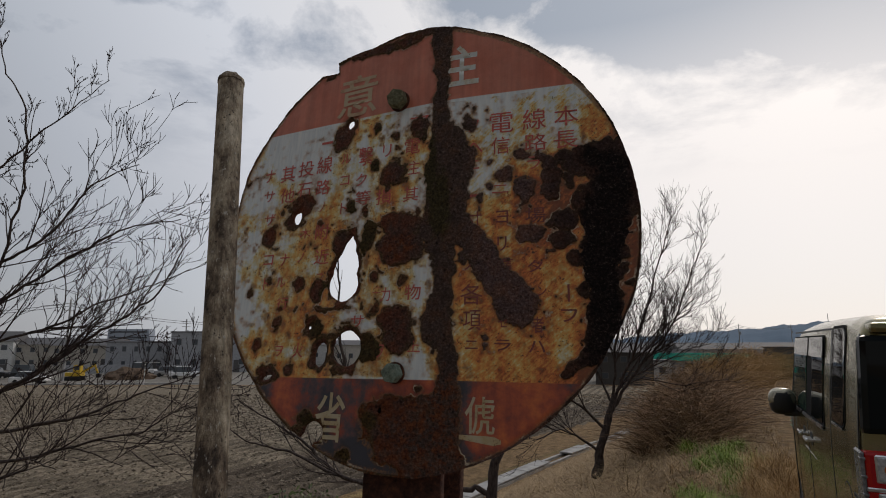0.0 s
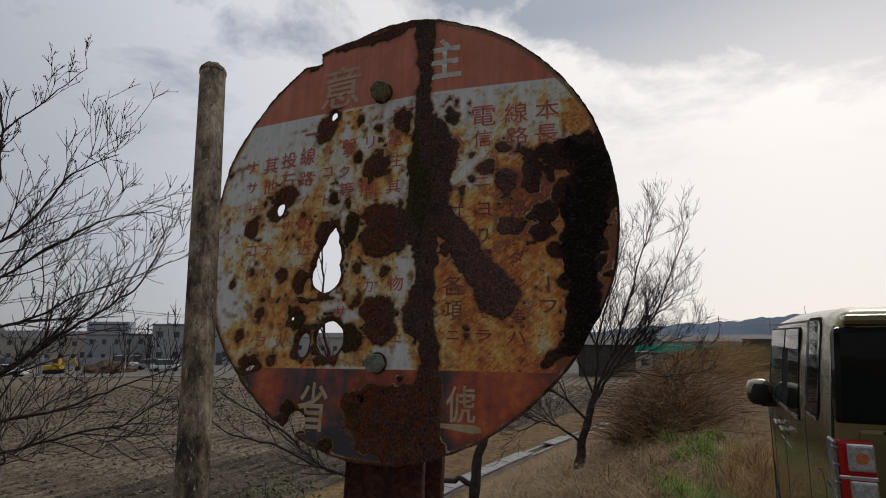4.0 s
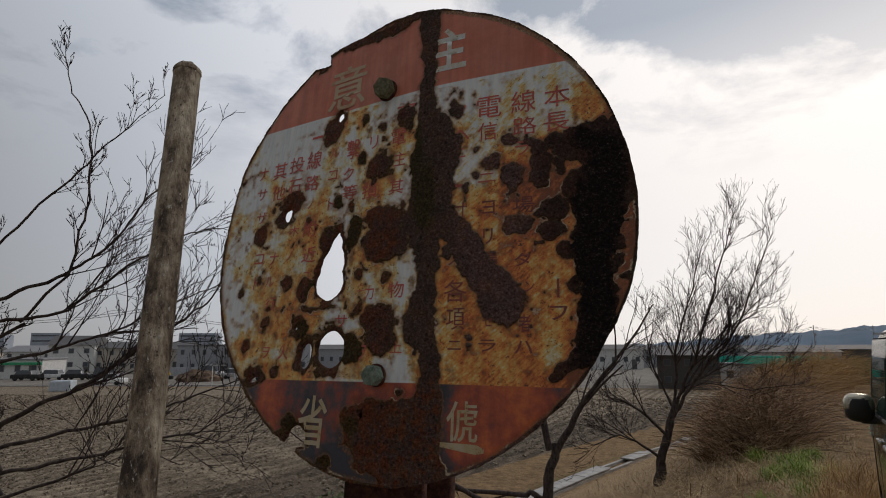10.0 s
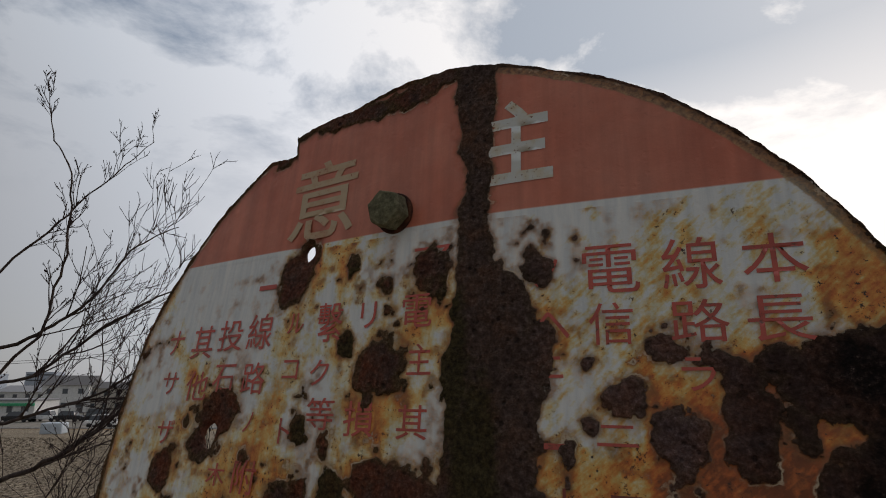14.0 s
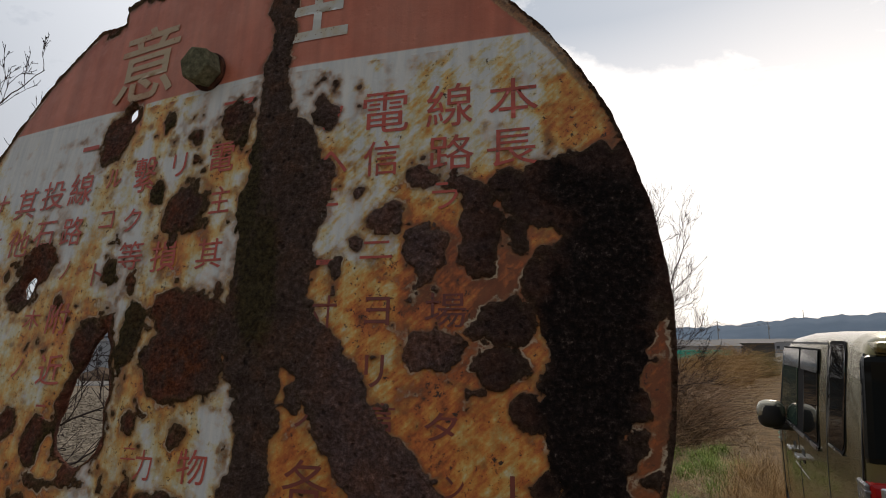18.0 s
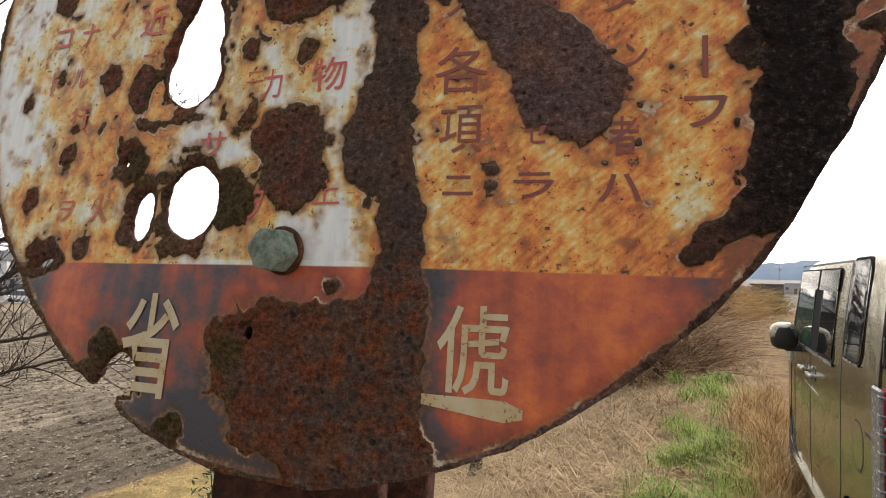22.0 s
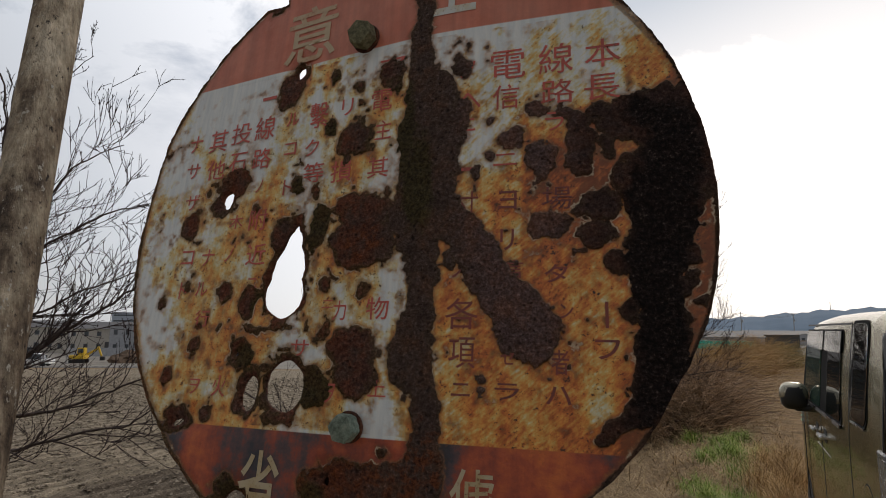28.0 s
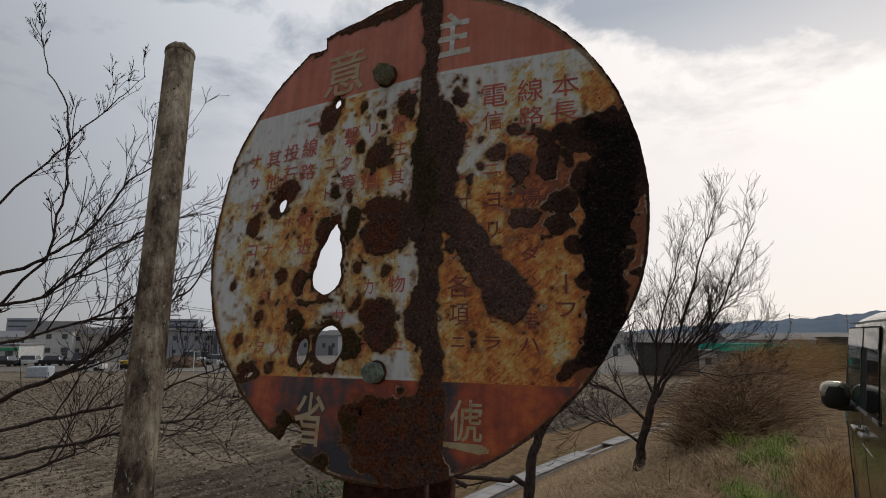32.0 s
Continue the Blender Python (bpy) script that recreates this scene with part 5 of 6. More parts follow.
    for v in cap.verts:
        v.co = Vector((math.copysign(abs(v.co.x) ** 0.7, v.co.x) * 0.096, math.copysign(abs(v.co.y) ** 0.8, v.co.y) * 0.073, max(-0.012, math.copysign(abs(v.co.z) ** 0.65, v.co.z) * 0.104))) + Vector((-0.098, 2.134, 1.245))
    smooth_shade(part("mirror_cap", cap, M_cap, mirror, "paint-coloured mirror cap"))
    part("mirror_base", box(-0.10, 2.10, 1.135, 0.02, 2.17, 1.185, 0.02, 2), M_black, mirror)
    # fuel lid, fender badge, small lamp
    part("fuel_lid", side_panel(0.27, 0.45, 0.80, 1.02, 0.083, 0.0018), M_paint, van)
    part("fuel_lid_gap", side_panel(0.262, 0.458, 0.792, 1.028, 0.09, 0.0008), M_black, van)
    part("fender_badge", side_panel(2.55, 2.63, 0.98, 1.12, 0.035, 0.004), M_clear_lens, van, "pale fender sticker")
    for z in (1.015, 1.05, 1.085):
        part("badge_mark", side_line(2.57, z, 2.61, z, 0.010, 0.0145, 3), M_green_band, van)
    part("side_marker", box(-0.012, 2.50, 1.13, 0.01, 2.57, 1.155, 0.006), M_steel, van, "small bright side marker")
    wheel(van, 2.74, 0.035)
    wheel(van, 0.50, 0.035)
    for y in (0.50, 2.74):
        part("arch_lining", cyl(0.34, 0.34, 0.2, 28, 0, "X", (0.16, y, 0.29)), M_black, van)
    wheel(van, 2.74, VAN_W - 0.17)
    wheel(van, 0.50, VAN_W - 0.17)
    # tail: glass hatch, lamps, bumper
    hatch = box(0.045, -0.016, 1.30, VAN_W - 0.045, 0.06, 1.735, 0.028, 2)
    for v in hatch.verts:
        mid = VAN_W / 2
        v.co.x = mid + (v.co.x - mid) * (1.045 - 0.09 * (v.co.z - 1.30))
    part("rear_window", hatch, M_vanglass, van, "large dark rear window")
    part("rear_window_mark", box(0.22, -0.0175, 1.33, 0.34, -0.012, 1.342), M_clear_lens, van, "row of tiny white marks on the rear glass")
    part("tailgate", box(0.10, -0.012, 0.60, VAN_W - 0.10, 0.05, 1.285, 0.02, 2), M_paint, van)
    part("tailgate_trim", box(0.19, -0.024, 1.262, VAN_W - 0.19, -0.004, 1.278, 0.005), M_black, van, "dark strip over the tailgate")
    part("spoiler", box(0.085, -0.035, 1.74, VAN_W - 0.085, 0.12, 1.79, 0.022, 2), M_paint, van)
    part("bumper", box(0.02, -0.05, 0.28, VAN_W - 0.02, 0.16, 0.58, 0.05, 3), M_paint, van)
    for x, s in ((0.0, 1), (VAN_W, -1)):
        x0, x1 = sorted((x + 0.010 * s, x + 0.150 * s))
        lamp = part("tail_lamp", box(x0, -0.030, 0.70, x1, 0.10, 1.235, 0.018, 2), M_red, van, "red upright tail lamp cluster")
        for z0, z1, m in ((1.11, 1.212, M_amber), (0.955, 1.055, M_clear_lens)):
            a0, a1 = sorted((x + 0.052 * s, x + 0.142 * s))
            part("lamp_bezel", box(a0 - 0.008, -0.035, z0 - 0.008, a1 + 0.006, -0.022, z1 + 0.008, 0.006), M_steel, lamp)
            part("lamp_cell", box(a0, -0.040, z0, a1, -0.022, z1, 0.005), M_clear_lens, lamp)
            part("lamp_core", cyl(0.024, 0.020, 0.006, 18, 0, "Y", ((a0 + a1) / 2, -0.045, (z0 + z1) / 2)), m, lamp)
        b0, b1 = sorted((x - 0.004 * s, x + 0.016 * s))
        edge = part("lamp_side", box(b0, -0.022, 0.705, b1, 0.115, 1.23, 0.008), M_lamp_edge, lamp, "silver ribbed lamp edge")
        part("lamp_bar", box(x0 - 0.002, -0.034, 1.066, x1 + 0.002, -0.02, 1.084, 0.004), M_steel, lamp)
        for z in np.linspace(0.75, 1.20, 7):
            part("rib", box(b0 - 0.002, -0.026, z - 0.006, b1 + 0.002, 0.02, z + 0.006, 0.003), M_lamp_edge, lamp)
    part("antenna", cyl(0.006, 0.002, 0.22, 8, 0, "Z", (VAN_W / 2, 0.5, VAN_H - 0.02)), M_black, van)
    return van


build_van(pose(1.836, 2.595, CREST + 0.02, 0, 0, -25.57))


# ---- bare trees ----
def wander(rng, p, d, length, n, bend, lift=0.0):
    """A crooked line from p along d."""
    pts = [np.array(p, float)]
    d = np.array(d, float) / np.linalg.norm(d)
    for k in range(n):
        d = d + rng.normal(0, bend, 3) + np.array([0, 0, lift])
        d /= np.linalg.norm(d)
        pts.append(pts[-1] + d * length / n)
    return np.array(pts)


def sprout(rng, out, pts, rad, level, length, density, droop, thin):
    """Side shoots along a branch, and shoots on those."""
    if level < 0:
        return
    n = len(pts)
    count = max(2, int(density * np.linalg.norm(pts[-1] - pts[0])))
    for k in range(count):
        t = rng.uniform(0.18, 1.0)
        i = min(int(t * (n - 1)), n - 2)
        p = pts[i] + (pts[i + 1] - pts[i]) * rng.uniform()
        along = pts[i + 1] - pts[i]
        along /= np.linalg.norm(along) + 1e-9
        side = rng.normal(0, 1, 3)
        side -= along * side.dot(along)
        side /= np.linalg.norm(side) + 1e-9
        d = along * rng.uniform(0.75, 1.1) + side * rng.uniform(0.35, 0.8) + np.array([0, 0, 0.20 - droop])
        ln = length * rng.uniform(0.45, 1.1) * (1.1 - 0.5 * t)
        r = max(rad[i] * rng.uniform(0.4, 0.65), thin)
        q = wander(rng, p, d, ln, 6, 0.075, 0.030)
        rr = np.linspace(r, max(r * 0.45, thin * 0.6), len(q))
        out.append((level, q, rr))
        sprout(rng, out, q, rr, level - 1, length * 0.62, density * 1.08, droop, thin)


def buds(rng, twigs, per):
    """Small pointed buds along the outermost twigs."""
    vs, fs = [], []
    oct_v = np.array([(1, 0, 0), (-1, 0, 0), (0, 1, 0), (0, -1, 0), (0, 0, 1), (0, 0, -1)], float)
    oct_f = np.array([(0, 2, 4), (2, 1, 4), (1, 3, 4), (3, 0, 4), (2, 0, 5), (1, 2, 5), (3, 1, 5), (0, 3, 5)])
    for pts, rad in twigs:
        for k in range(per):
            i = rng.integers(1, len(pts))
            c = pts[i] + rng.normal(0, 0.003, 3)
            fs.append(oct_f + 6 * len(vs))
            vs.append(c + oct_v * np.array([0.0022, 0.0022, 0.0055]) * rng.uniform(0.7, 1.7))
    return np.concatenate(vs), np.concatenate(fs)


def bare_tree(name, label, seed, trunk, limbs, level=2, length=0.9, density=4.0, droop=0.0, bud=0, thin=0.0016, leaves=0):
    """trunk: points and radii; limbs: (points, thick radius, thin radius)."""
    rng = np.random.default_rng(seed)
    tree = thing(name, label, "tree")
    tp, tr = trunk
    t = np.linspace(0, len(tp) - 1, 14)
    tp = np.array(tp, float)
    pts = np.stack([np.interp(t, range(len(tp)), tp[:, k]) for k in range(3)], 1) + rng.normal(0, 0.012, (14, 3))
    rad = np.interp(t, range(len(tr)), tr) * rng.uniform(0.92, 1.1, 14)
    v, f = tube_arrays([(pts, rad)], 14)
    part("trunk", quick_mesh("trunk", v, f, M_bark, True), M_bark, tree)
    shoots = []
    for lp, r0, r1, *reach in limbs:
        reach = reach[0] if reach else 1.0
        lp = np.array(lp, float)
        n = 7 * (len(lp) - 1) + 1
        u = np.linspace(0, len(lp) - 1, n)
        q = np.stack([np.interp(u, range(len(lp)), lp[:, k]) for k in range(3)], 1)
        q[1:-1] = (q[:-2] + q[1:-1] * 2 + q[2:]) / 4
        q[1:] += np.cumsum(rng.normal(0, 0.006 * np.linalg.norm(lp[-1] - lp[0]), (n - 1, 3)), 0) * 0.6
        rr = np.linspace(r0, r1, n) * rng.uniform(0.93, 1.08, n)
        v, f = tube_arrays([(q, rr)], 9)
        part("limb", quick_mesh("limb", v, f, M_bark, True), M_bark, tree)
        sprout(rng, shoots, q, rr, level, length * reach, density, droop, thin)
    for lv in range(level, -1, -1):
        group = [(q, r) for l, q, r in shoots if l == lv]
        if not group:
            continue
        v, f = tube_arrays(group, 5 if lv == level else 3)
        mat = M_bark if lv == level else M_twig
        tagged(part("branch_work" if lv == level else "twig_work", quick_mesh("twigs", v, f, mat, True), mat, tree), kind="stuff")
    tips = [q for l, q, r in shoots if l == 0]
    for k in range(leaves):
        q = tips[int(rng.integers(len(tips)))]
        bm = bmesh.new()
        w, ln = rng.uniform(0.006, 0.010), rng.uniform(0.018, 0.030)
        v = [bm.verts.new(p) for p in ((0, 0, 0), (w, -0.35 * w, -0.4 * ln), (0.1 * w, 0.3 * w, -ln), (-w, -0.35 * w, -0.4 * ln), (0, 0.6 * w, -0.45 * ln))]
        for f in ((0, 1, 4), (1, 2, 4), (2, 3, 4), (3, 0, 4)):
            bm.faces.new([v[i] for i in f])
        leaf = part("dead_leaf", bm, M_twig, tree, "curled dead brown leaf")
        leaf.matrix_basis = Matrix.Translation(Vector(q[-1])) @ pose(0, 0, 0, rng.uniform(-40, 40), rng.uniform(-40, 40), rng.uniform(0, 360))
    if bud:
        v, f = buds(rng, [(q, r) for l, q, r in shoots if l <= 1], bud)
        tagged(part("bud_work", quick_mesh("bud_work", v, f, M_twig), M_twig, tree), kind="stuff")
    return tree


def fanned(limbs, y, seed, spread=0.22):
    """Limbs given by their x and z; each wanders nearer or farther along its way from the trunk."""
    rng = np.random.default_rng(seed)
    full = []
    for pts, *rest in limbs:
        pts = np.array(pts)
        run = np.concatenate([[0], np.cumsum(np.hypot(*np.diff(pts, axis=0).T))])
        full.append((np.stack([pts[:, 0], y + run * rng.uniform(-spread, spread), pts[:, 1]], 1), *rest))
    return full


def round_limbs(x, y, z, n, seed, size=1.5):
    """Limbs on the trunk's other sides."""
    rng = np.random.default_rng(seed)
    full = []
    for k in range(n):
        th = math.pi * (0.62 + 0.76 * (k + rng.uniform(0, 0.6)) / n)
        u = np.linspace(0, 1, 4)[:, None]
        full.append((np.array([x, y, z + 0.2 * k]) + u * np.array([math.cos(th), math.sin(th), 0.55]) * size * rng.uniform(0.7, 1.1) + rng.normal(0, 0.05, (4, 3)) * u, 0.026, 0.004, 0.7))
    return full


# the cherry beside the sign, its trunk out of view, branches reaching over the field
gz = float(height(np.array(-4.2), np.array(3.4)))
reach = [
    ([(-3.07, 1.11), (-2.60, 1.33), (-2.26, 1.50), (-1.97, 1.69), (-1.68, 1.83), (-1.47, 2.17)], 0.01567, 0.003, 0.8),
    ([(-3.19, 1.90), (-2.70, 2.07), (-2.41, 2.25), (-2.16, 2.57), (-1.82, 2.68)], 0.01224, 0.0025, 0.75),
    ([(-3.24, 2.25), (-2.78, 2.72), (-2.59, 2.90), (-2.36, 3.09), (-2.20, 3.28)], 0.00816, 0.002, 0.35),
    ([(-3.00, 1.76), (-2.69, 2.04), (-2.58, 2.53), (-2.59, 3.05), (-2.70, 3.36), (-2.81, 3.61)], 0.00952, 0.002, 0.3),
    ([(-3.13, 1.50), (-2.64, 1.63), (-2.25, 1.76), (-1.89, 1.90), (-1.51, 2.03)], 0.01088, 0.0025, 0.8),
    ([(-3.05, 0.98), (-2.57, 1.08), (-2.19, 1.17), (-1.84, 1.30), (-1.48, 1.43)], 0.01254, 0.0025, 0.8),
    ([(-3.00, 0.68), (-2.54, 0.83), (-2.35, 0.89), (-2.48, 1.11)], 0.01097, 0.003, 0.8),
    ([(-3.02, 0.83), (-2.55, 0.92), (-2.07, 1.01), (-1.72, 1.08), (-1.43, 1.24)], 0.01175, 0.0025, 0.8),
    ([(-3.17, 1.76), (-2.67, 1.83), (-2.28, 2.07), (-1.96, 2.24), (-1.58, 2.31)], 0.01156, 0.0025, 0.75),
]
short_limbs = [([(-4.05, 0.35 + 0.28 * k), (limb[0][0][0], limb[0][0][1])], 0.022, limb[1], 0.3) for k, limb in enumerate(reach)]
bare_tree("cherry_tree", "bare budding cherry tree on the levee slope", 11,
          ([(-4.25, 3.35, gz - 0.15), (-4.15, 3.4, gz + 0.9), (-4.05, 3.42, 0.0), (-4.02, 3.4, 0.7), (-4.05, 3.42, 1.6), (-4.05, 3.42, 2.7)], [0.16, 0.12, 0.10, 0.085, 0.06, 0.03]),
          fanned(short_limbs, 3.4, 1, 0.02) + fanned(reach, 3.4, 2, 0.13) + round_limbs(-4.05, 3.42, 0.9, 7, 31), level=3, length=0.78, density=7.5, bud=1, thin=0.0021, leaves=26)

# the tree down the slope, seen past the sign's edge
tx, ty = 2.88, 11.2
gz = float(height(np.array(tx), np.array(ty)))
reach = [
    ([(3.34, 0.60), (3.60, 1.24), (3.87, 2.12), (4.16, 3.13), (4.38, 3.94)], 0.0306, 0.006),
    ([(3.28, 0.38), (3.70, 1.02), (4.18, 1.67), (4.57, 2.56), (4.93, 3.59)], 0.034, 0.006),
    ([(3.40, 0.70), (4.05, 1.46), (4.76, 2.11), (5.30, 2.56)], 0.0238, 0.005),
    ([(3.47, 0.81), (4.14, 1.13), (4.83, 1.45), (5.34, 1.56)], 0.01768, 0.004),
    ([(3.29, 0.60), (3.28, 1.46), (3.49, 2.34), (3.72, 3.36)], 0.0272, 0.006),
    ([(3.10, -0.03), (2.68, 0.39), (2.36, 0.60), (1.93, 0.70)], 0.0306, 0.006),
    ([(2.97, -0.45), (2.55, -0.14), (2.23, -0.03), (1.79, -0.24)], 0.0272, 0.006),
    ([(3.35, 0.70), (3.80, 0.92), (4.56, 0.81), (5.12, 0.91)], 0.01496, 0.004),
    ([(3.23, 0.49), (2.94, 1.24), (2.86, 2.12)], 0.0238, 0.006),
]
bare_tree("cherry_tree", "bare spreading cherry tree on the dry slope", 5,
          ([(tx - 0.02, ty, gz - 0.25), (2.99, ty, -0.45), (3.16, ty, 0.12), (3.34, ty, 0.60)], [0.11, 0.08, 0.07, 0.055]),
          fanned(reach, ty, 3, 0.34), level=3, length=0.95, density=7.2, thin=0.0030)

# the tree behind the sign's foot
tx, ty = 0.62, 8.2
gz = float(height(np.array(tx), np.array(ty)))
reach = [
    ([(0.62, -0.45), (0.30, -0.36), (-1.28, -0.31), (-1.92, 0.18), (-2.65, 0.52), (-3.19, 0.83)], 0.04, 0.006, 0.9),
    ([(-0.19, -0.49), (-1.13, 0.11), (-1.39, 0.87), (-1.49, 1.66), (-1.48, 2.73), (-1.63, 3.49)], 0.035, 0.006, 0.8),
    ([(-0.65, -0.49), (-1.44, -0.27), (-2.24, 0.11), (-2.87, 0.18), (-3.19, 0.34)], 0.03, 0.005, 0.8),
    ([(0.77, gz + 1.3), (1.12, gz + 2.0), (1.62, gz + 2.6), (2.1, gz + 3.3)], 0.05, 0.008),
    ([(0.72, gz + 1.4), (0.5, gz + 2.3), (0.1, gz + 3.2), (-0.1, gz + 4.2)], 0.05, 0.008),
]
bare_tree("cherry_tree", "bare low-forked cherry tree behind the sign", 23,
          ([(tx, ty, gz - 0.2), (tx + 0.02, ty, gz + 0.5), (tx + 0.1, ty, gz + 1.1), (tx + 0.2, ty, gz + 1.5)], [0.10, 0.075, 0.065, 0.055]),
          fanned(reach, ty, 4), level=3, length=0.95, density=2.9, thin=0.0024)


# ---- the town beyond the field ----
def house(name, label, x, y, turn, w, d, h, wall, roof, style="gable", rows=1, cols=3, rise=1.3, door=True):
    """A house of w by d by h metres; its front looks towards -y before it is turned."""
    ob = thing(name, label, "house", at=pose(x, y, FIELD, 0, 0, turn))
    part("wall", box(-w / 2, 0, -0.3, w / 2, d, h), wall, ob)
    if style == "gable":
        bm = bmesh.new()
        e = 0.4
        pts = [(-w / 2 - e, -e, h), (w / 2 + e, -e, h), (w / 2 + e, d + e, h), (-w / 2 - e, d + e, h), (-w / 2 - e, d / 2, h + rise), (w / 2 + e, d / 2, h + rise)]
        v = [bm.verts.new(p) for p in pts]
        for f in ((0, 1, 5, 4), (2, 3, 4, 5), (1, 2, 5), (3, 0, 4), (3, 2, 1, 0)):
            bm.faces.new([v[k] for k in f])
        part("roof", bm, roof, ob)
    else:
        part("roof", box(-w / 2 - 0.15, -0.15, h + 0.004, w / 2 + 0.15, d + 0.15, h + 0.28, 0.04), roof, ob)
    for r in range(rows):
        for c in range(cols):
            cx = -w / 2 + w * (c + 0.5) / cols
            z0 = h * (r + 0.38) / rows
            hh, ww = min(1.0, h / rows * 0.38), min(1.2, w / cols * 0.36)
            win = part("window", box(cx - ww / 2, -0.06, z0, cx + ww / 2, 0.02, z0 + hh), M_dark_roof if wall is M_brown_wall else M_grey_roof, ob)
            part("pane", box(cx - ww / 2 + 0.08, -0.075, z0 + 0.08, cx + ww / 2 - 0.08, -0.05, z0 + hh - 0.08), M_window, win)
    if door:
        part("door", box(w * 0.30, -0.05, 0, w * 0.30 + 1.0, 0.02, 2.0), M_dark_roof, ob)
    return ob


def town_at(px_az, dist):
    """A place in the town by its bearing (degrees right of +y) and its distance ahead."""
    return math.tan(radians(px_az)) * dist, dist


def in_town(name, label, az, dist, turn, *a, **k):
    x, y = town_at(az, dist)
    return house(name, label, x, y, turn, *a, **k)


in_town("factory", "tall plain grey factory building with few windows", -22.1, 96, 14, 12.5, 12, 6.5, M_grey_wall, M_grey_roof, "flat", 2, 5)
in_town("factory_annex", "low pale grey factory annex with a row of windows", -28.2, 98, 10, 9.5, 10, 4.9, M_grey_wall, M_grey_roof, "flat", 2, 5)
in_town("house", "beige two-storey house with a dark gabled roof", -32.2, 104, 6, 11, 8, 4.4, M_beige_wall, M_dark_roof, "gable", 2, 5)
in_town("house", "pale house with a tiled roof and many windows", -35.2, 108, 12, 9, 8, 4.6, M_beige_wall, M_dark_roof, "gable", 2, 4)
in_town("house", "white two-storey house with a steep dark roof", -38.6, 104, 20, 8, 8, 5.2, M_white_wall, M_dark_roof, "gable", 2, 3, 1.9)
in_town("house", "white house with a grey tiled roof", -41.5, 112, 10, 10, 9, 3.9, M_white_wall, M_grey_roof, "gable", 2, 4)
in_town("house", "pale house behind the car park", -45.4, 112, 25, 10, 9, 3.6, M_beige_wall, M_dark_roof, "gable", 2, 4)
shop = in_town("shop", "small shop with a white wall and a green fascia band", -42.6, 82, 16, 9, 8, 2.8, M_white_wall, M_grey_roof, "flat", 1, 4)
part("fascia", box(-4.5, -0.35, 2.1, 4.5, 0.02, 2.5, 0.03), M_green_band, shop, "green fascia band")
in_town("dark_house", "dark brown house with a low roof", 17.5, 66, -18, 6.4, 7, 3.7, M_brown_wall, M_dark_roof, "gable", 2, 3, 0.8)
shed = in_town("shed", "long shed with a bright teal sheet roof", 23.2, 76, -10, 15, 6, 3.05, M_grey_wall, M_teal, "flat", 1, 5)
part("eaves_sheet", box(-7.8, -0.9, 2.45, 7.8, -0.02, 3.45, 0.03), M_teal, shed, "teal eaves sheet")
in_town("shed", "small white shed below the teal roof", 20.9, 72, -10, 2.2, 3, 2.4, M_white_wall, M_grey_roof, "flat", 1, 1, door=False)
for k, (az, dist, w, h, wall) in enumerate([(26.0, 120, 16, 3.4, M_grey_wall), (28.6, 150, 22, 3.7, M_brown_wall), (31.0, 190, 26, 3.8, M_grey_wall), (34.5, 210, 30, 3.8, M_grey_wall),
                                            (21.5, 170, 22, 3.8, M_grey_wall), (15.5, 130, 16, 3.8, M_grey_wall), (11.0, 120, 12, 4.0, M_white_wall), (6.5, 128, 13, 4.2, M_beige_wall),
                                            (2.0, 118, 12, 4.4, M_grey_wall), (-3.0, 124, 13, 4.2, M_grey_wall), (-8.0, 120, 12, 4.4, M_beige_wall), (-12.5, 130, 13, 4.4, M_white_wall), (-16.6, 122, 11, 4.2, M_grey_wall)]):
    in_town("house", "distant low house among others at the field's far side", az, dist, -10 + 7 * (k % 4), w, 9, h, wall, M_dark_roof, "gable", 1, 5, 1.0)
for az, dist, w, h in ((-28.9, 330, 22, 13.0), (-40.5, 380, 20, 15), (-44.2, 420, 24, 15), (-37.6, 520, 16, 15), (-48.0, 400, 26, 12)):
    x, y = town_at(az, dist)
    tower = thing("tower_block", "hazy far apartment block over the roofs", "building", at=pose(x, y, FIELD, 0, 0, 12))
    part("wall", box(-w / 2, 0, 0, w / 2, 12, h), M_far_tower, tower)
    for r in range(4):
        part("window_row", box(-w / 2 + 1, -0.2, h * (r + 0.35) / 4, w / 2 - 1, 0.05, h * (r + 0.6) / 4), M_window, tower)


def car(label, x, y, turn, paint, tall=1.5, length=3.9):
    ob = thing("car", label, "car", "parked cars", at=pose(x, y, FIELD + 0.02, 0, 0, turn))
    bm = box(-length / 2, -0.8, 0.3, length / 2, 0.8, 0.88, 0.12, 2)
    part("body", bm, paint, ob)
    bm = box(-length * 0.36, -0.72, 0.82, length * 0.26, 0.72, tall, 0.10, 2)
    for v in bm.verts:
        if v.co.z > 1.1:
            v.co.x *= 0.80
            v.co.y *= 0.88
    part("cabin", bm, M_window, ob, "dark car windows")
    bm = box(-length * 0.28, -0.62, tall - 0.06, length * 0.20, 0.62, tall + 0.012, 0.03)
    part("roof", bm, paint, ob)
    for wx in (-length * 0.31, length * 0.31):
        for wy in (-0.80, 0.62):
            part("wheel", cyl(0.3, 0.3, 0.18, 18, 0.03, "Y", (wx, wy, 0.3)), M_tyre, ob)
    return ob


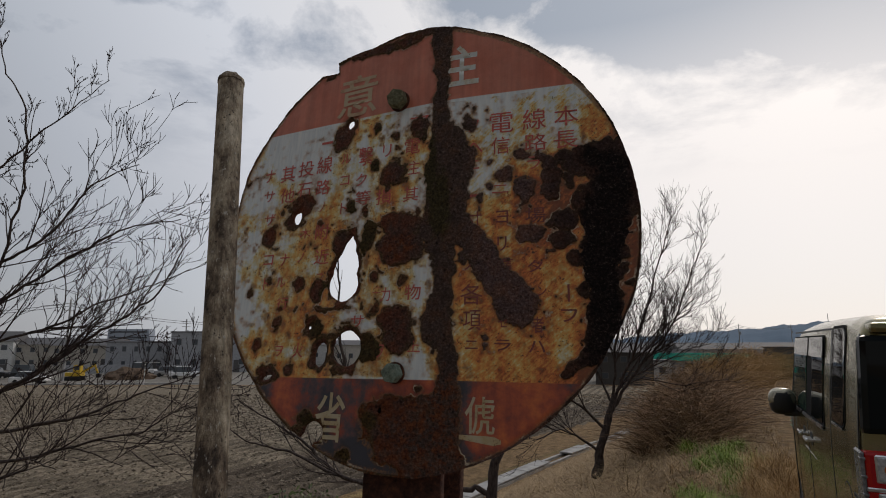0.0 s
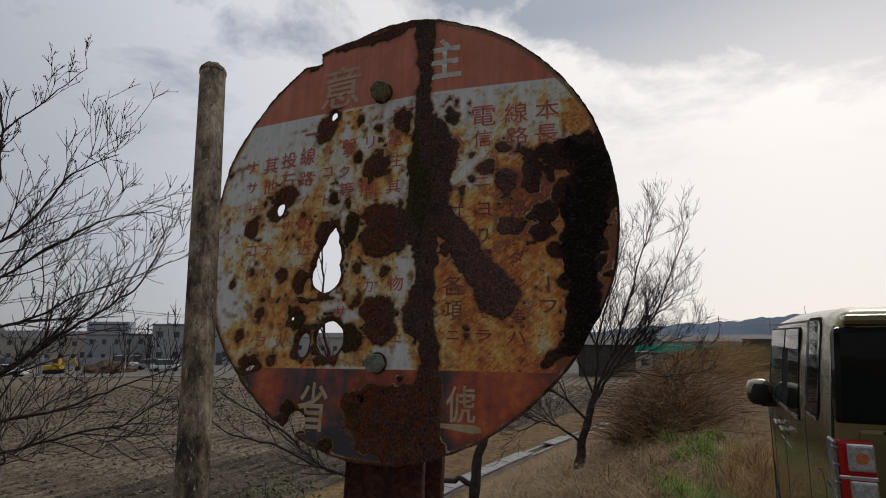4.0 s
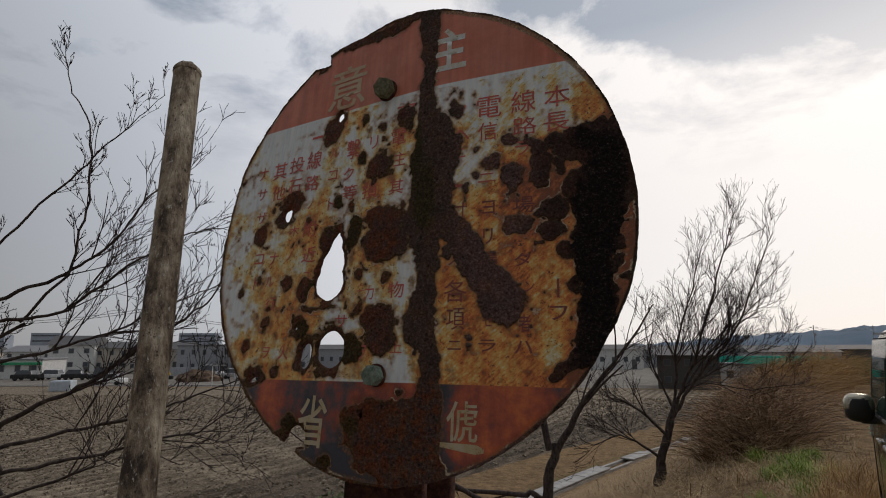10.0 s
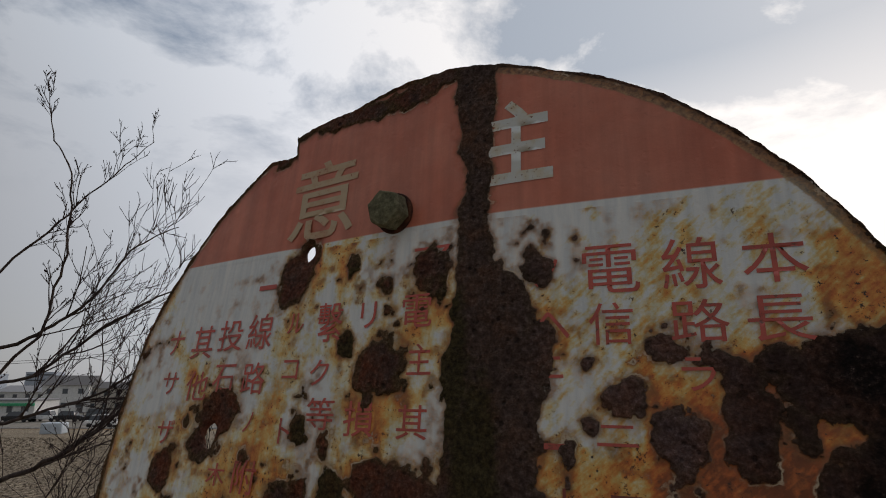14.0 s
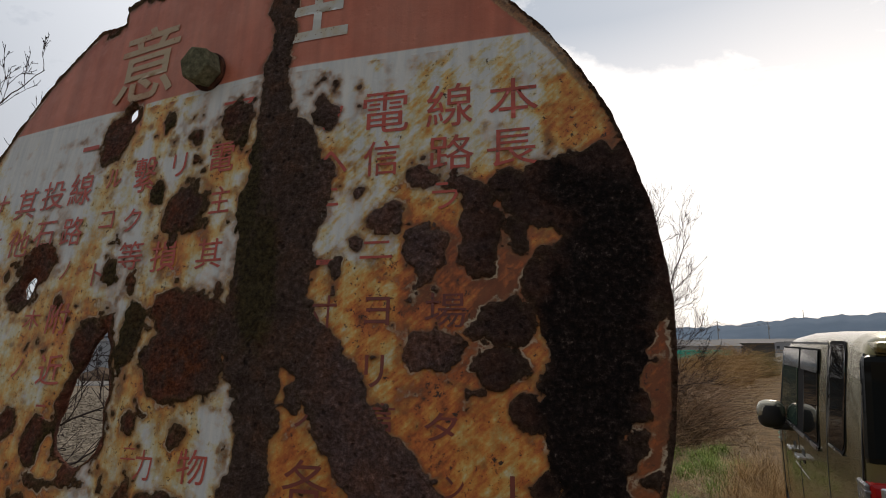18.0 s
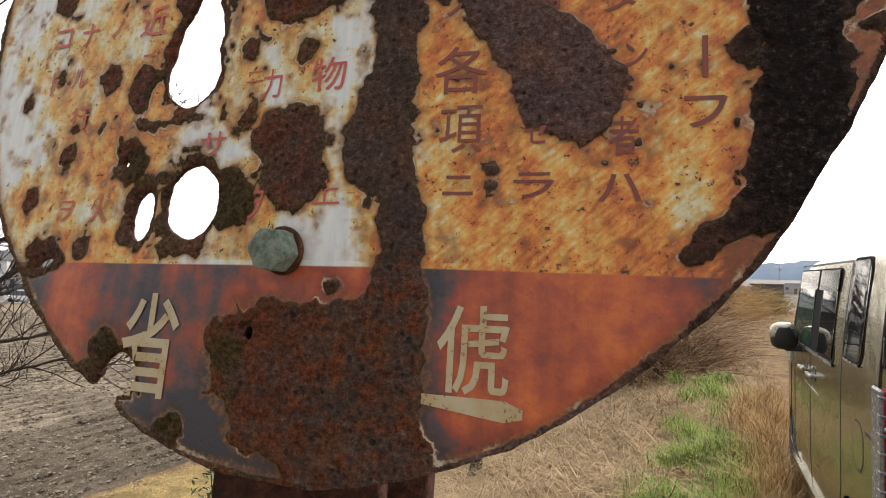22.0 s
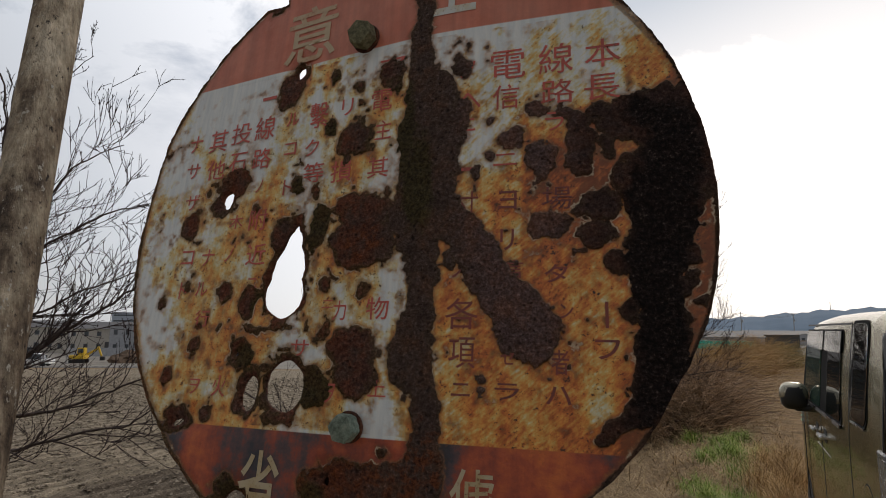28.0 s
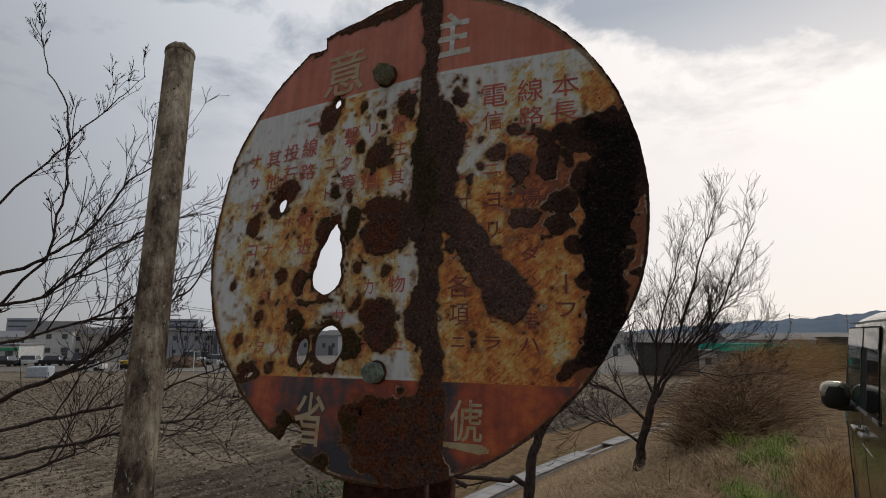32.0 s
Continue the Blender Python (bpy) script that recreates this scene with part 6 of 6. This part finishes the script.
P_white, P_black, P_silver, P_red = plain("white_car_paint", (0.75, 0.75, 0.74), 0.3), plain("black_car_paint", (0.02, 0.02, 0.022), 0.25), plain("silver_car_paint", (0.45, 0.46, 0.47), 0.3, 0.5), plain("dark_red_car_paint", (0.22, 0.02, 0.025), 0.3)
for az, dist, turn, paint, tall, what in ((-35.6, 69, 12, P_white, 1.5, "white hatchback parked beyond the field"), (-36.0, 78, 8, P_black, 1.9, "black van parked beyond the field"), (-38.0, 80, 8, P_black, 1.45, "dark car parked in the row"),
                                          (-39.6, 80, 8, P_white, 1.5, "white car parked in the row"), (-41.4, 78, 10, P_black, 1.45, "dark car at the lot's edge"), (-40.4, 86, 8, P_red, 1.45, "dark red car in the row"),
                                          (-25.4, 84, 12, P_silver, 1.5, "silver car parked by the factory"), (-24.2, 80, 25, P_white, 1.6, "white car parked by the factory"), (-27.6, 88, 10, P_white, 1.9, "white van parked by the factory")):
    x, y = town_at(az, dist)
    car(what, x, y, turn, paint, tall)


def excavator(x, y, turn):
    ob = thing("excavator", "yellow excavator with its arm folded by a soil heap", "excavator", at=pose(x, y, FIELD, 0, 0, turn) @ Matrix.Diagonal((0.8, 0.8, 0.8, 1)))
    for s in (-0.8, 0.8):
        part("track", box(-1.3, s - 0.22, 0.0, 1.3, s + 0.22, 0.62, 0.2, 3), M_tyre, ob)
    part("deck", box(-1.4, -0.95, 0.68, 1.2, 0.95, 1.3, 0.1, 2), M_yellow, ob)
    cab = part("cab", box(0.1, -0.9, 1.3, 1.2, 0.1, 2.5, 0.1, 2), M_yellow, ob)
    part("cab_window", box(0.25, -0.93, 1.7, 1.05, 0.13, 2.35, 0.03), M_window, cab)
    bm = box(1.0, 0.25, 1.1, 3.2, 0.55, 1.45, 0.06)
    bmesh.ops.rotate(bm, verts=bm.verts, cent=(1.0, 0.4, 1.2), matrix=Matrix.Rotation(radians(-32), 3, "Y"))
    part("boom", bm, M_yellow, ob)
    bm = box(2.7, 0.27, 1.0, 3.0, 0.53, 2.7, 0.06)
    bmesh.ops.rotate(bm, verts=bm.verts, cent=(2.85, 0.4, 2.4), matrix=Matrix.Rotation(radians(-22), 3, "Y"))
    part("stick", bm, M_yellow, ob)
    part("bucket", box(3.2, 0.05, 0.4, 3.9, 0.75, 1.05, 0.15, 2), M_black, ob)


x, y = town_at(-32.6, 76)
excavator(x, y, 8)
heap_bm = bmesh.new()
bmesh.ops.create_icosphere(heap_bm, subdivisions=4, radius=1.0)
for v in heap_bm.verts:
    k = 1 + 0.28 * noise.noise(v.co * 2.3) + 0.1 * noise.noise(v.co * 7)
    v.co = Vector((v.co.x * 3.0 * k, v.co.y * 2.0 * k, max(v.co.z, -0.1) * 1.5 * k))
me = bpy.data.meshes.new("soil_mound")
heap_bm.to_mesh(me); heap_bm.free(); me.materials.append(M_soil_heap)
x, y = town_at(-28.6, 78)
tagged(new("soil_mound", me), "heap of bare brown soil beside the excavator", "soil heap").matrix_basis = pose(x, y, FIELD, 0, 0, 10)
x, y = town_at(-38.9, 60)
crate = thing("covered_crate", "low load covered with pale blue-grey sheeting at the field edge", "crate", at=pose(x, y, FIELD, 0, 0, 15))
part("cover", box(-1.1, -0.8, -0.05, 1.1, 0.8, 1.15, 0.18, 3), M_sheet, crate)
part("pallet", box(-1.05, -0.75, -0.04, 1.05, 0.75, 0.06), M_wood_pole, crate)


def low_wall(az0, az1, dist, h, thick, mat, name, label, category):
    """A long low wall or kerb across the far side of the field."""
    (x0, y0), (x1, y1) = town_at(az0, dist), town_at(az1, dist + 3)
    ln = math.hypot(x1 - x0, y1 - y0)
    ob = thing(name, label, category, at=pose(x0, y0, FIELD, 0, 0, math.degrees(math.atan2(y1 - y0, x1 - x0))))
    n = max(1, int(ln / 6))
    for k in range(n):
        part("wall_panel", box(ln * k / n + 0.02, -thick / 2, -0.2, ln * (k + 1) / n - 0.02, thick / 2, h, 0.02), mat, ob)


low_wall(-33.5, -27.4, 92, 1.35, 0.2, M_grey_wall, "garden_wall", "low grey block wall before the houses", "wall")
low_wall(-44, -20, 66, 0.16, 0.3, M_concrete, "kerb", "pale concrete kerb along the field's far edge", "kerb")
x, y = town_at(-27.4, 68)
frame_post = thing("frame_post", "thin white bent metal post at the field edge", "post", at=pose(x, y, FIELD, 0, 0, 10))
part("upright", cyl(0.06, 0.06, 2.6, 10), M_white_wall, frame_post)
part("arm", cyl(0.05, 0.05, 1.6, 10, 0, "X", (0, 0, 2.55)), M_white_wall, frame_post)


def utility_pole(az, dist, h):
    x, y = town_at(az, dist)
    ob = thing("utility_pole", "grey concrete utility pole with crossarms", "utility pole", "utility poles", at=pose(x, y, FIELD, 0, 0, 10))
    part("shaft", cyl(0.17, 0.10, h, 14), M_wood_pole, ob)
    for z, w in ((h - 0.6, 1.0), (h - 1.5, 0.8)):
        part("crossarm", box(-w, -0.06, z, w, 0.06, z + 0.1), M_steel, ob)
    part("transformer", cyl(0.25, 0.25, 0.8, 16, 0.03, "Z", (0.36, 0, h - 3.0)), M_grey_wall, ob)
    return x, y, FIELD + h - 0.5


tops = [utility_pole(az, d, h) for az, d, h in ((-33.4, 74, 10.5), (-47.5, 92, 10.0), (-24.3, 112, 9.5), (-20.0, 116, 9.5), (22.5, 150, 9), (27.5, 160, 10), (31.5, 200, 11))]
for a, b in ((1, 0), (0, 3), (4, 5), (5, 6)):
    for dz in (0, -0.35):
        p, q = np.array(tops[a]), np.array(tops[b])
        t = np.linspace(0, 1, 14)[:, None]
        line = p + (q - p) * t - np.array([0, 0, 1.0]) * (4 * t * (1 - t)) * 0.9 + np.array([0, 0, dz])
        v, f = tube_arrays([(line, np.full(14, 0.035))], 4)
        tagged(new("power_line", quick_mesh("power_line", v, f, M_wire)), "thin black overhead power line between poles", "power line", "power lines")


def hills():
    az = np.radians(np.linspace(8, 75, 240))
    deg = np.degrees(az)
    ridge = np.interp(deg, [8, 16, 20, 24, 28, 33, 38, 45, 60, 75], [0, 16, 36, 52, 60, 84, 96, 104, 112, 100])
    ridge = ridge + 3.5 * np.sin(deg * 2.1) + 2.0 * np.sin(deg * 5.3 + 1) + 1.0 * np.sin(deg * 13)
    v, n = [], len(az)
    for dist, k in ((2300, 0.0), (2500, 0.55), (2750, 1.0), (3200, 0.0)):
        z = ridge * k + FIELD - 4 * (k == 0)
        v.append(np.stack([np.sin(az) * dist, np.cos(az) * dist, z], 1))
    i = (np.arange(3)[:, None] * n + np.arange(n - 1)[None, :]).ravel()
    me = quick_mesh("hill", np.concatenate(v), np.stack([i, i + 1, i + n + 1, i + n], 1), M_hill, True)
    tagged(new("backdrop", me), "long wooded ridge on the horizon, haze blue put into its colour", "hill", kind="structure")
    x, y = math.sin(radians(34.2)) * 2740, math.cos(radians(34.2)) * 2740
    mast = thing("mast", "thin radio mast on the far ridge", "mast", at=pose(x, y, 76, 0, 0, 0))
    part("shaft", cyl(1.6, 0.8, 40, 8), M_wood_pole, mast)


hills()


# ---- grass, straw and brush on the levee ----
def blades(name, label, mat, seed, n, a_range, s_range, length, width, stand, curl, keep=None, category="grass", at=None):
    """n grass blades scattered over a stretch of the levee. stand: 0 lies flat, 1 stands upright."""
    rng = np.random.default_rng(seed)
    if at is None:
        u = rng.uniform(0, 1, n)
        a = a_range[0] + (a_range[1] - a_range[0]) * u ** 1.7
        s = rng.uniform(*s_range, n)
    else:
        c = np.array(at)
        pick = rng.integers(0, len(c), n)
        a = c[pick, 0] + rng.normal(0, 1, n) * c[pick, 2]
        s = c[pick, 1] + rng.normal(0, 1, n) * c[pick, 2] * 0.6
    if keep is not None:
        m = keep(a, s, rng)
        a, s = a[m], s[m]
        n = len(a)
    x, y = levee_xy(a, s)
    on = np.clip((s + 7.4) / 0.5, 0, 1) * np.clip((0.4 - s) / 0.4, 0, 1)
    z = height(x, y) + rough(x, y) * on * np.clip((np.hypot(x, y) - 1.0) / 2.0, 0, 1) - 0.01
    ln = rng.uniform(*length, n)
    th = rng.uniform(0, 2 * np.pi, n)
    up = np.clip(rng.normal(stand, 0.22, n), 0.04, 0.98)
    hor = np.sqrt(1 - up * up)
    d = np.stack([np.cos(th) * hor, np.sin(th) * hor, up], 1)
    side = np.stack([-np.sin(th), np.cos(th), np.zeros(n)], 1) * (rng.uniform(*width, n) / 2)[:, None]
    root = np.stack([x, y, z + rng.uniform(0, 0.05, n) * (1 - stand)], 1)
    mid = root + d * (ln * 0.55)[:, None]
    d2 = d + np.stack([np.cos(th), np.sin(th), np.zeros(n)], 1) * curl - np.array([0, 0, curl * 0.9])
    tip = mid + d2 / np.linalg.norm(d2, axis=1)[:, None] * (ln * 0.45)[:, None]
    V = np.stack([root - side, root + side, mid - side * 0.8, mid + side * 0.8, tip - side * 0.15, tip + side * 0.15], 1).reshape(-1, 3)
    b = np.arange(n)[:, None] * 6
    F = np.concatenate([b + np.array([[0, 1, 3, 2]]), b + np.array([[2, 3, 5, 4]])])
    return tagged(new(name, quick_mesh(name, V, F, mat)), label, category, kind="stuff")


def not_road(a, s, rng):
    return s < 1.1 - 0.25 * rng.uniform(0, 1, len(s))


blades("dry_grass", "matted dry straw lying over the levee slope", M_straw, 1, 90000, (0.8, 26), (-6.9, 0.9), (0.18, 0.62), (0.0035, 0.0095), 0.22, 0.55, not_road)
blades("dry_grass", "short dry grass at the levee shoulder", M_tawny, 2, 16000, (1.0, 34), (-0.6, 1.15), (0.06, 0.22), (0.003, 0.006), 0.7, 0.5, not_road)
rng = np.random.default_rng(4)
tufts = [(2.5 + 8.5 * rng.uniform(0, 1) ** 1.2, rng.normal(0.16, 0.22), rng.uniform(0.05, 0.20)) for k in range(50)]
blades("green_grass", "fresh green grass tufts along the levee shoulder", M_green, 3, 16000, None, None, (0.10, 0.30), (0.004, 0.010), 0.78, 0.55, None, "grass", tufts)
tufts = [(rng.uniform(3.2, 9.0), rng.normal(0.60, 0.12), rng.uniform(0.08, 0.18)) for k in range(26)]
blades("tall_dry_grass", "tufts of tall tawny dead grass at the road edge", M_tawny, 6, 9000, None, None, (0.18, 0.46), (0.002, 0.005), 0.82, 0.45, None, "grass", tufts)


blades("straw_mulch", "strip of yellow straw laid along the field edge", M_hay, 9, 16000, (3, 17), (-11.15, -9.25), (0.12, 0.40), (0.006, 0.014), 0.12, 0.3, None, "straw")


def brush(name, label, a, s, ra, rs, h, n, seed, mat=None):
    """A tangled mound of dead stems: arching thin canes over a low core."""
    rng = np.random.default_rng(seed)
    x0, y0 = levee_xy(np.array(a), np.array(s))
    z0 = float(height(x0, y0)) - 0.1
    ob = thing(name, label, "bush")
    turn = math.atan2(levee_xy(a + 0.2, s)[0] - x0, levee_xy(a + 0.2, s)[1] - y0)
    ca, sa = math.cos(turn), math.sin(turn)
    paths = []
    for k in range(n):
        r = math.sqrt(rng.uniform(0, 1)) * 0.95
        th = rng.uniform(0, 2 * math.pi)
        u, w = r * math.cos(th), r * math.sin(th)
        top = h * math.sqrt(max(0.05, 1 - r * r)) * rng.uniform(0.55, 1.08)
        lean = rng.normal(0, 0.42, 2) * h + np.array([u, w]) * 0.15
        t = np.linspace(0, 1, 5)
        kink = np.cumsum(rng.normal(0, 0.055, (2, 5)), 1) * t * h
        pu = u * ra + lean[0] * t ** 1.6 + kink[0]
        pw = w * rs + lean[1] * t ** 1.6 + kink[1]
        pz = top * (1 - (1 - t) ** 1.7) - 0.25 * top * np.clip(t - 0.7, 0, 1) * rng.uniform(0, 2.5)
        px, py = x0 + pu * sa + pw * ca, y0 + pu * ca - pw * sa
        gz = height(px[:1], py[:1])[0]
        paths.append((np.stack([px, py, gz - 0.05 + pz], 1), np.linspace(0.006, 0.002, 5) * rng.uniform(0.6, 1.3)))
    for k in range(n):                          # loose twigs lying over the mound at any angle
        th, ph = rng.uniform(0, 2 * math.pi), math.acos(rng.uniform(0.0, 1))
        rr = rng.uniform(0.72, 1.0)
        u, w, zz = rr * math.sin(ph) * math.cos(th) * ra, rr * math.sin(ph) * math.sin(th) * rs, rr * math.cos(ph) * h * 0.9 + 0.05
        d = rng.normal(0, 1, 3) * np.array([1, 1, 0.7])
        d = d / np.linalg.norm(d) * rng.uniform(0.10, 0.34)
        t = np.linspace(-0.5, 0.5, 4)[:, None]
        mid = np.array([x0 + u * sa + w * ca, y0 + u * ca - w * sa, z0 + 0.1 + zz])
        paths.append((mid + t * d + np.array([0, 0, -0.5]) * t * t * 0.3 + rng.normal(0, 0.012, (4, 3)), np.linspace(0.005, 0.0015, 4) * rng.uniform(0.6, 1.3)))
    v, f = tube_arrays(paths, 3)
    tagged(part("stem_work", quick_mesh("stem_work", v, f, mat or M_brush), mat or M_brush, ob), kind="stuff")
    # a solid lumpy core, coloured darker than the stems, fills the mound
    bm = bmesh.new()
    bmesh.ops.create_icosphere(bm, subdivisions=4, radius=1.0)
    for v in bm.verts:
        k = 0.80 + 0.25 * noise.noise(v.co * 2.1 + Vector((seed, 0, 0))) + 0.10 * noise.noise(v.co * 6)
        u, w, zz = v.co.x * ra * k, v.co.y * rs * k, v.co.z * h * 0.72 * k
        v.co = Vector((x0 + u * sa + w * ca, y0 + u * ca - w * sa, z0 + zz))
    smooth_shade(part("core", bm, M_brush_core, ob, "dark solid core inside the stems"))
    return ob


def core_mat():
    k = Mat("dark_brush_core", 0.95, spec=0.1)
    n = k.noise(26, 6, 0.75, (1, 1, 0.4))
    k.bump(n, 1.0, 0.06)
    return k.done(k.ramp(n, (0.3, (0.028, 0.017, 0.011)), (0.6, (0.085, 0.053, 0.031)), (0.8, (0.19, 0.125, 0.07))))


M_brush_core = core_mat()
brush("dead_brush", "tangled mound of dead brown brush on the slope", 12.6, -0.62, 1.7, 1.0, 1.10, 3400, 41)
brush("dead_brush", "dead brush mound further along the levee", 16.0, -0.9, 2.2, 1.0, 1.45, 2600, 42)
brush("dead_brush", "dry tawny reeds along the levee shoulder", 20.5, -0.9, 2.6, 0.9, 1.75, 2400, 43, M_tawny)
brush("dead_brush", "dry tawny reeds along the levee shoulder", 26.5, -0.8, 3.0, 1.0, 2.0, 2000, 44, M_tawny)
brush("green_scrub", "olive green scrub where the levee road bends", 33.0, -0.6, 2.4, 1.0, 1.5, 1800, 45, M_scrub)


def leaf_bush(x, y, r, h, n, seed):
    rng = np.random.default_rng(seed)
    z0 = float(height(np.array(x), np.array(y)))
    ob = thing("shrub", "dark green leafy shrub growing below the sign", "shrub")
    paths = []
    for k in range(40):
        th, rr = rng.uniform(0, 6.28), rng.uniform(0.1, 1.0) * r
        p = np.linspace(0, 1, 5)[:, None]
        paths.append((np.array([x, y, z0 - 0.05]) + p * np.array([math.cos(th) * rr, math.sin(th) * rr, h * rng.uniform(0.6, 1.0)]) + rng.normal(0, 0.015, (5, 3)), np.linspace(0.008, 0.002, 5)))
    v, f = tube_arrays(paths, 4)
    part("stem_work", quick_mesh("stem_work", v, f, M_bark), M_bark, ob)
    th, ph = rng.uniform(0, 6.28, n), np.arccos(rng.uniform(-0.15, 1, n))
    rad = rng.uniform(0.55, 1.05, n)
    c = np.stack([x + r * rad * np.sin(ph) * np.cos(th), y + r * rad * np.sin(ph) * np.sin(th), z0 + h * 0.35 + h * 0.65 * rad * np.cos(ph)], 1)
    d = rng.normal(0, 1, (n, 3)); d[:, 2] += 0.5; d /= np.linalg.norm(d, axis=1)[:, None]
    s = np.cross(d, rng.normal(0, 1, (n, 3))); s /= np.linalg.norm(s, axis=1)[:, None]
    up = np.cross(d, s)
    L, W = rng.uniform(0.012, 0.026, n)[:, None], rng.uniform(0.004, 0.009, n)[:, None]
    V = np.stack([c - s * L, c - up * W, c + s * L, c + up * W], 1).reshape(-1, 3)
    tagged(part("leaves", quick_mesh("leaves", V, np.arange(4 * n).reshape(-1, 4), M_leaf), M_leaf, ob), kind="stuff")


leaf_bush(-0.80, 3.3, 0.52, 1.62, 7000, 8)


# ---- clods and stubble on the ploughed field ----
def clods(n, seed):
    rng = np.random.default_rng(seed)
    oct_v = np.array([(1, 0, 0), (-1, 0, 0), (0, 1, 0), (0, -1, 0), (0, 0, 1), (0, 0, -1)], float)
    oct_f = np.array([(0, 2, 4), (2, 1, 4), (1, 3, 4), (3, 0, 4), (2, 0, 5), (1, 2, 5), (3, 1, 5), (0, 3, 5)])
    y = 9 + 46 * rng.uniform(0, 1, n) ** 1.6
    x = rng.uniform(-1.05, 0.42, n) * y
    a, s = levee(x, y)
    row = np.round(s / 0.75) * 0.75 + rng.normal(0, 0.16, n)
    m = (s < -11.6) & (y < 64)
    x, y = levee_xy(a[m], row[m])
    n = len(x)
    z = height(x, y) + 0.06 * np.exp(-0.5 * rng.uniform(0, 2, n))
    r = rng.uniform(0.014, 0.042, n) * rng.uniform(0.6, 1.5, n) * (0.7 + np.hypot(x, y) / 60)
    sq = rng.uniform(0.6, 1.4, (n, 6, 3))
    V = np.stack([x, y, z], 1)[:, None, :] + oct_v[None] * sq * r[:, None, None] * np.array([1.3, 1.3, 0.75])
    F = (np.arange(n)[:, None, None] * 6 + oct_f[None]).reshape(-1, 3)
    tagged(new("clod_work", quick_mesh("clod_work", V.reshape(-1, 3), F, M_clod)), "broken clods of dry earth in rows on the field", "soil", kind="stuff")


def clod_mat():
    k = Mat("dry_clod", 0.95, spec=0.1)
    return k.done(k.mix(0.6, k.ramp(k.island(), (0.0, (0.09, 0.072, 0.055)), (0.6, (0.21, 0.17, 0.128)), (1.0, (0.33, 0.275, 0.21))), k.ramp(k.noise(30, 4), (0.3, 0.7), (0.7, 1.2)), "MULTIPLY"))


M_clod = clod_mat()
clods(60000, 71)
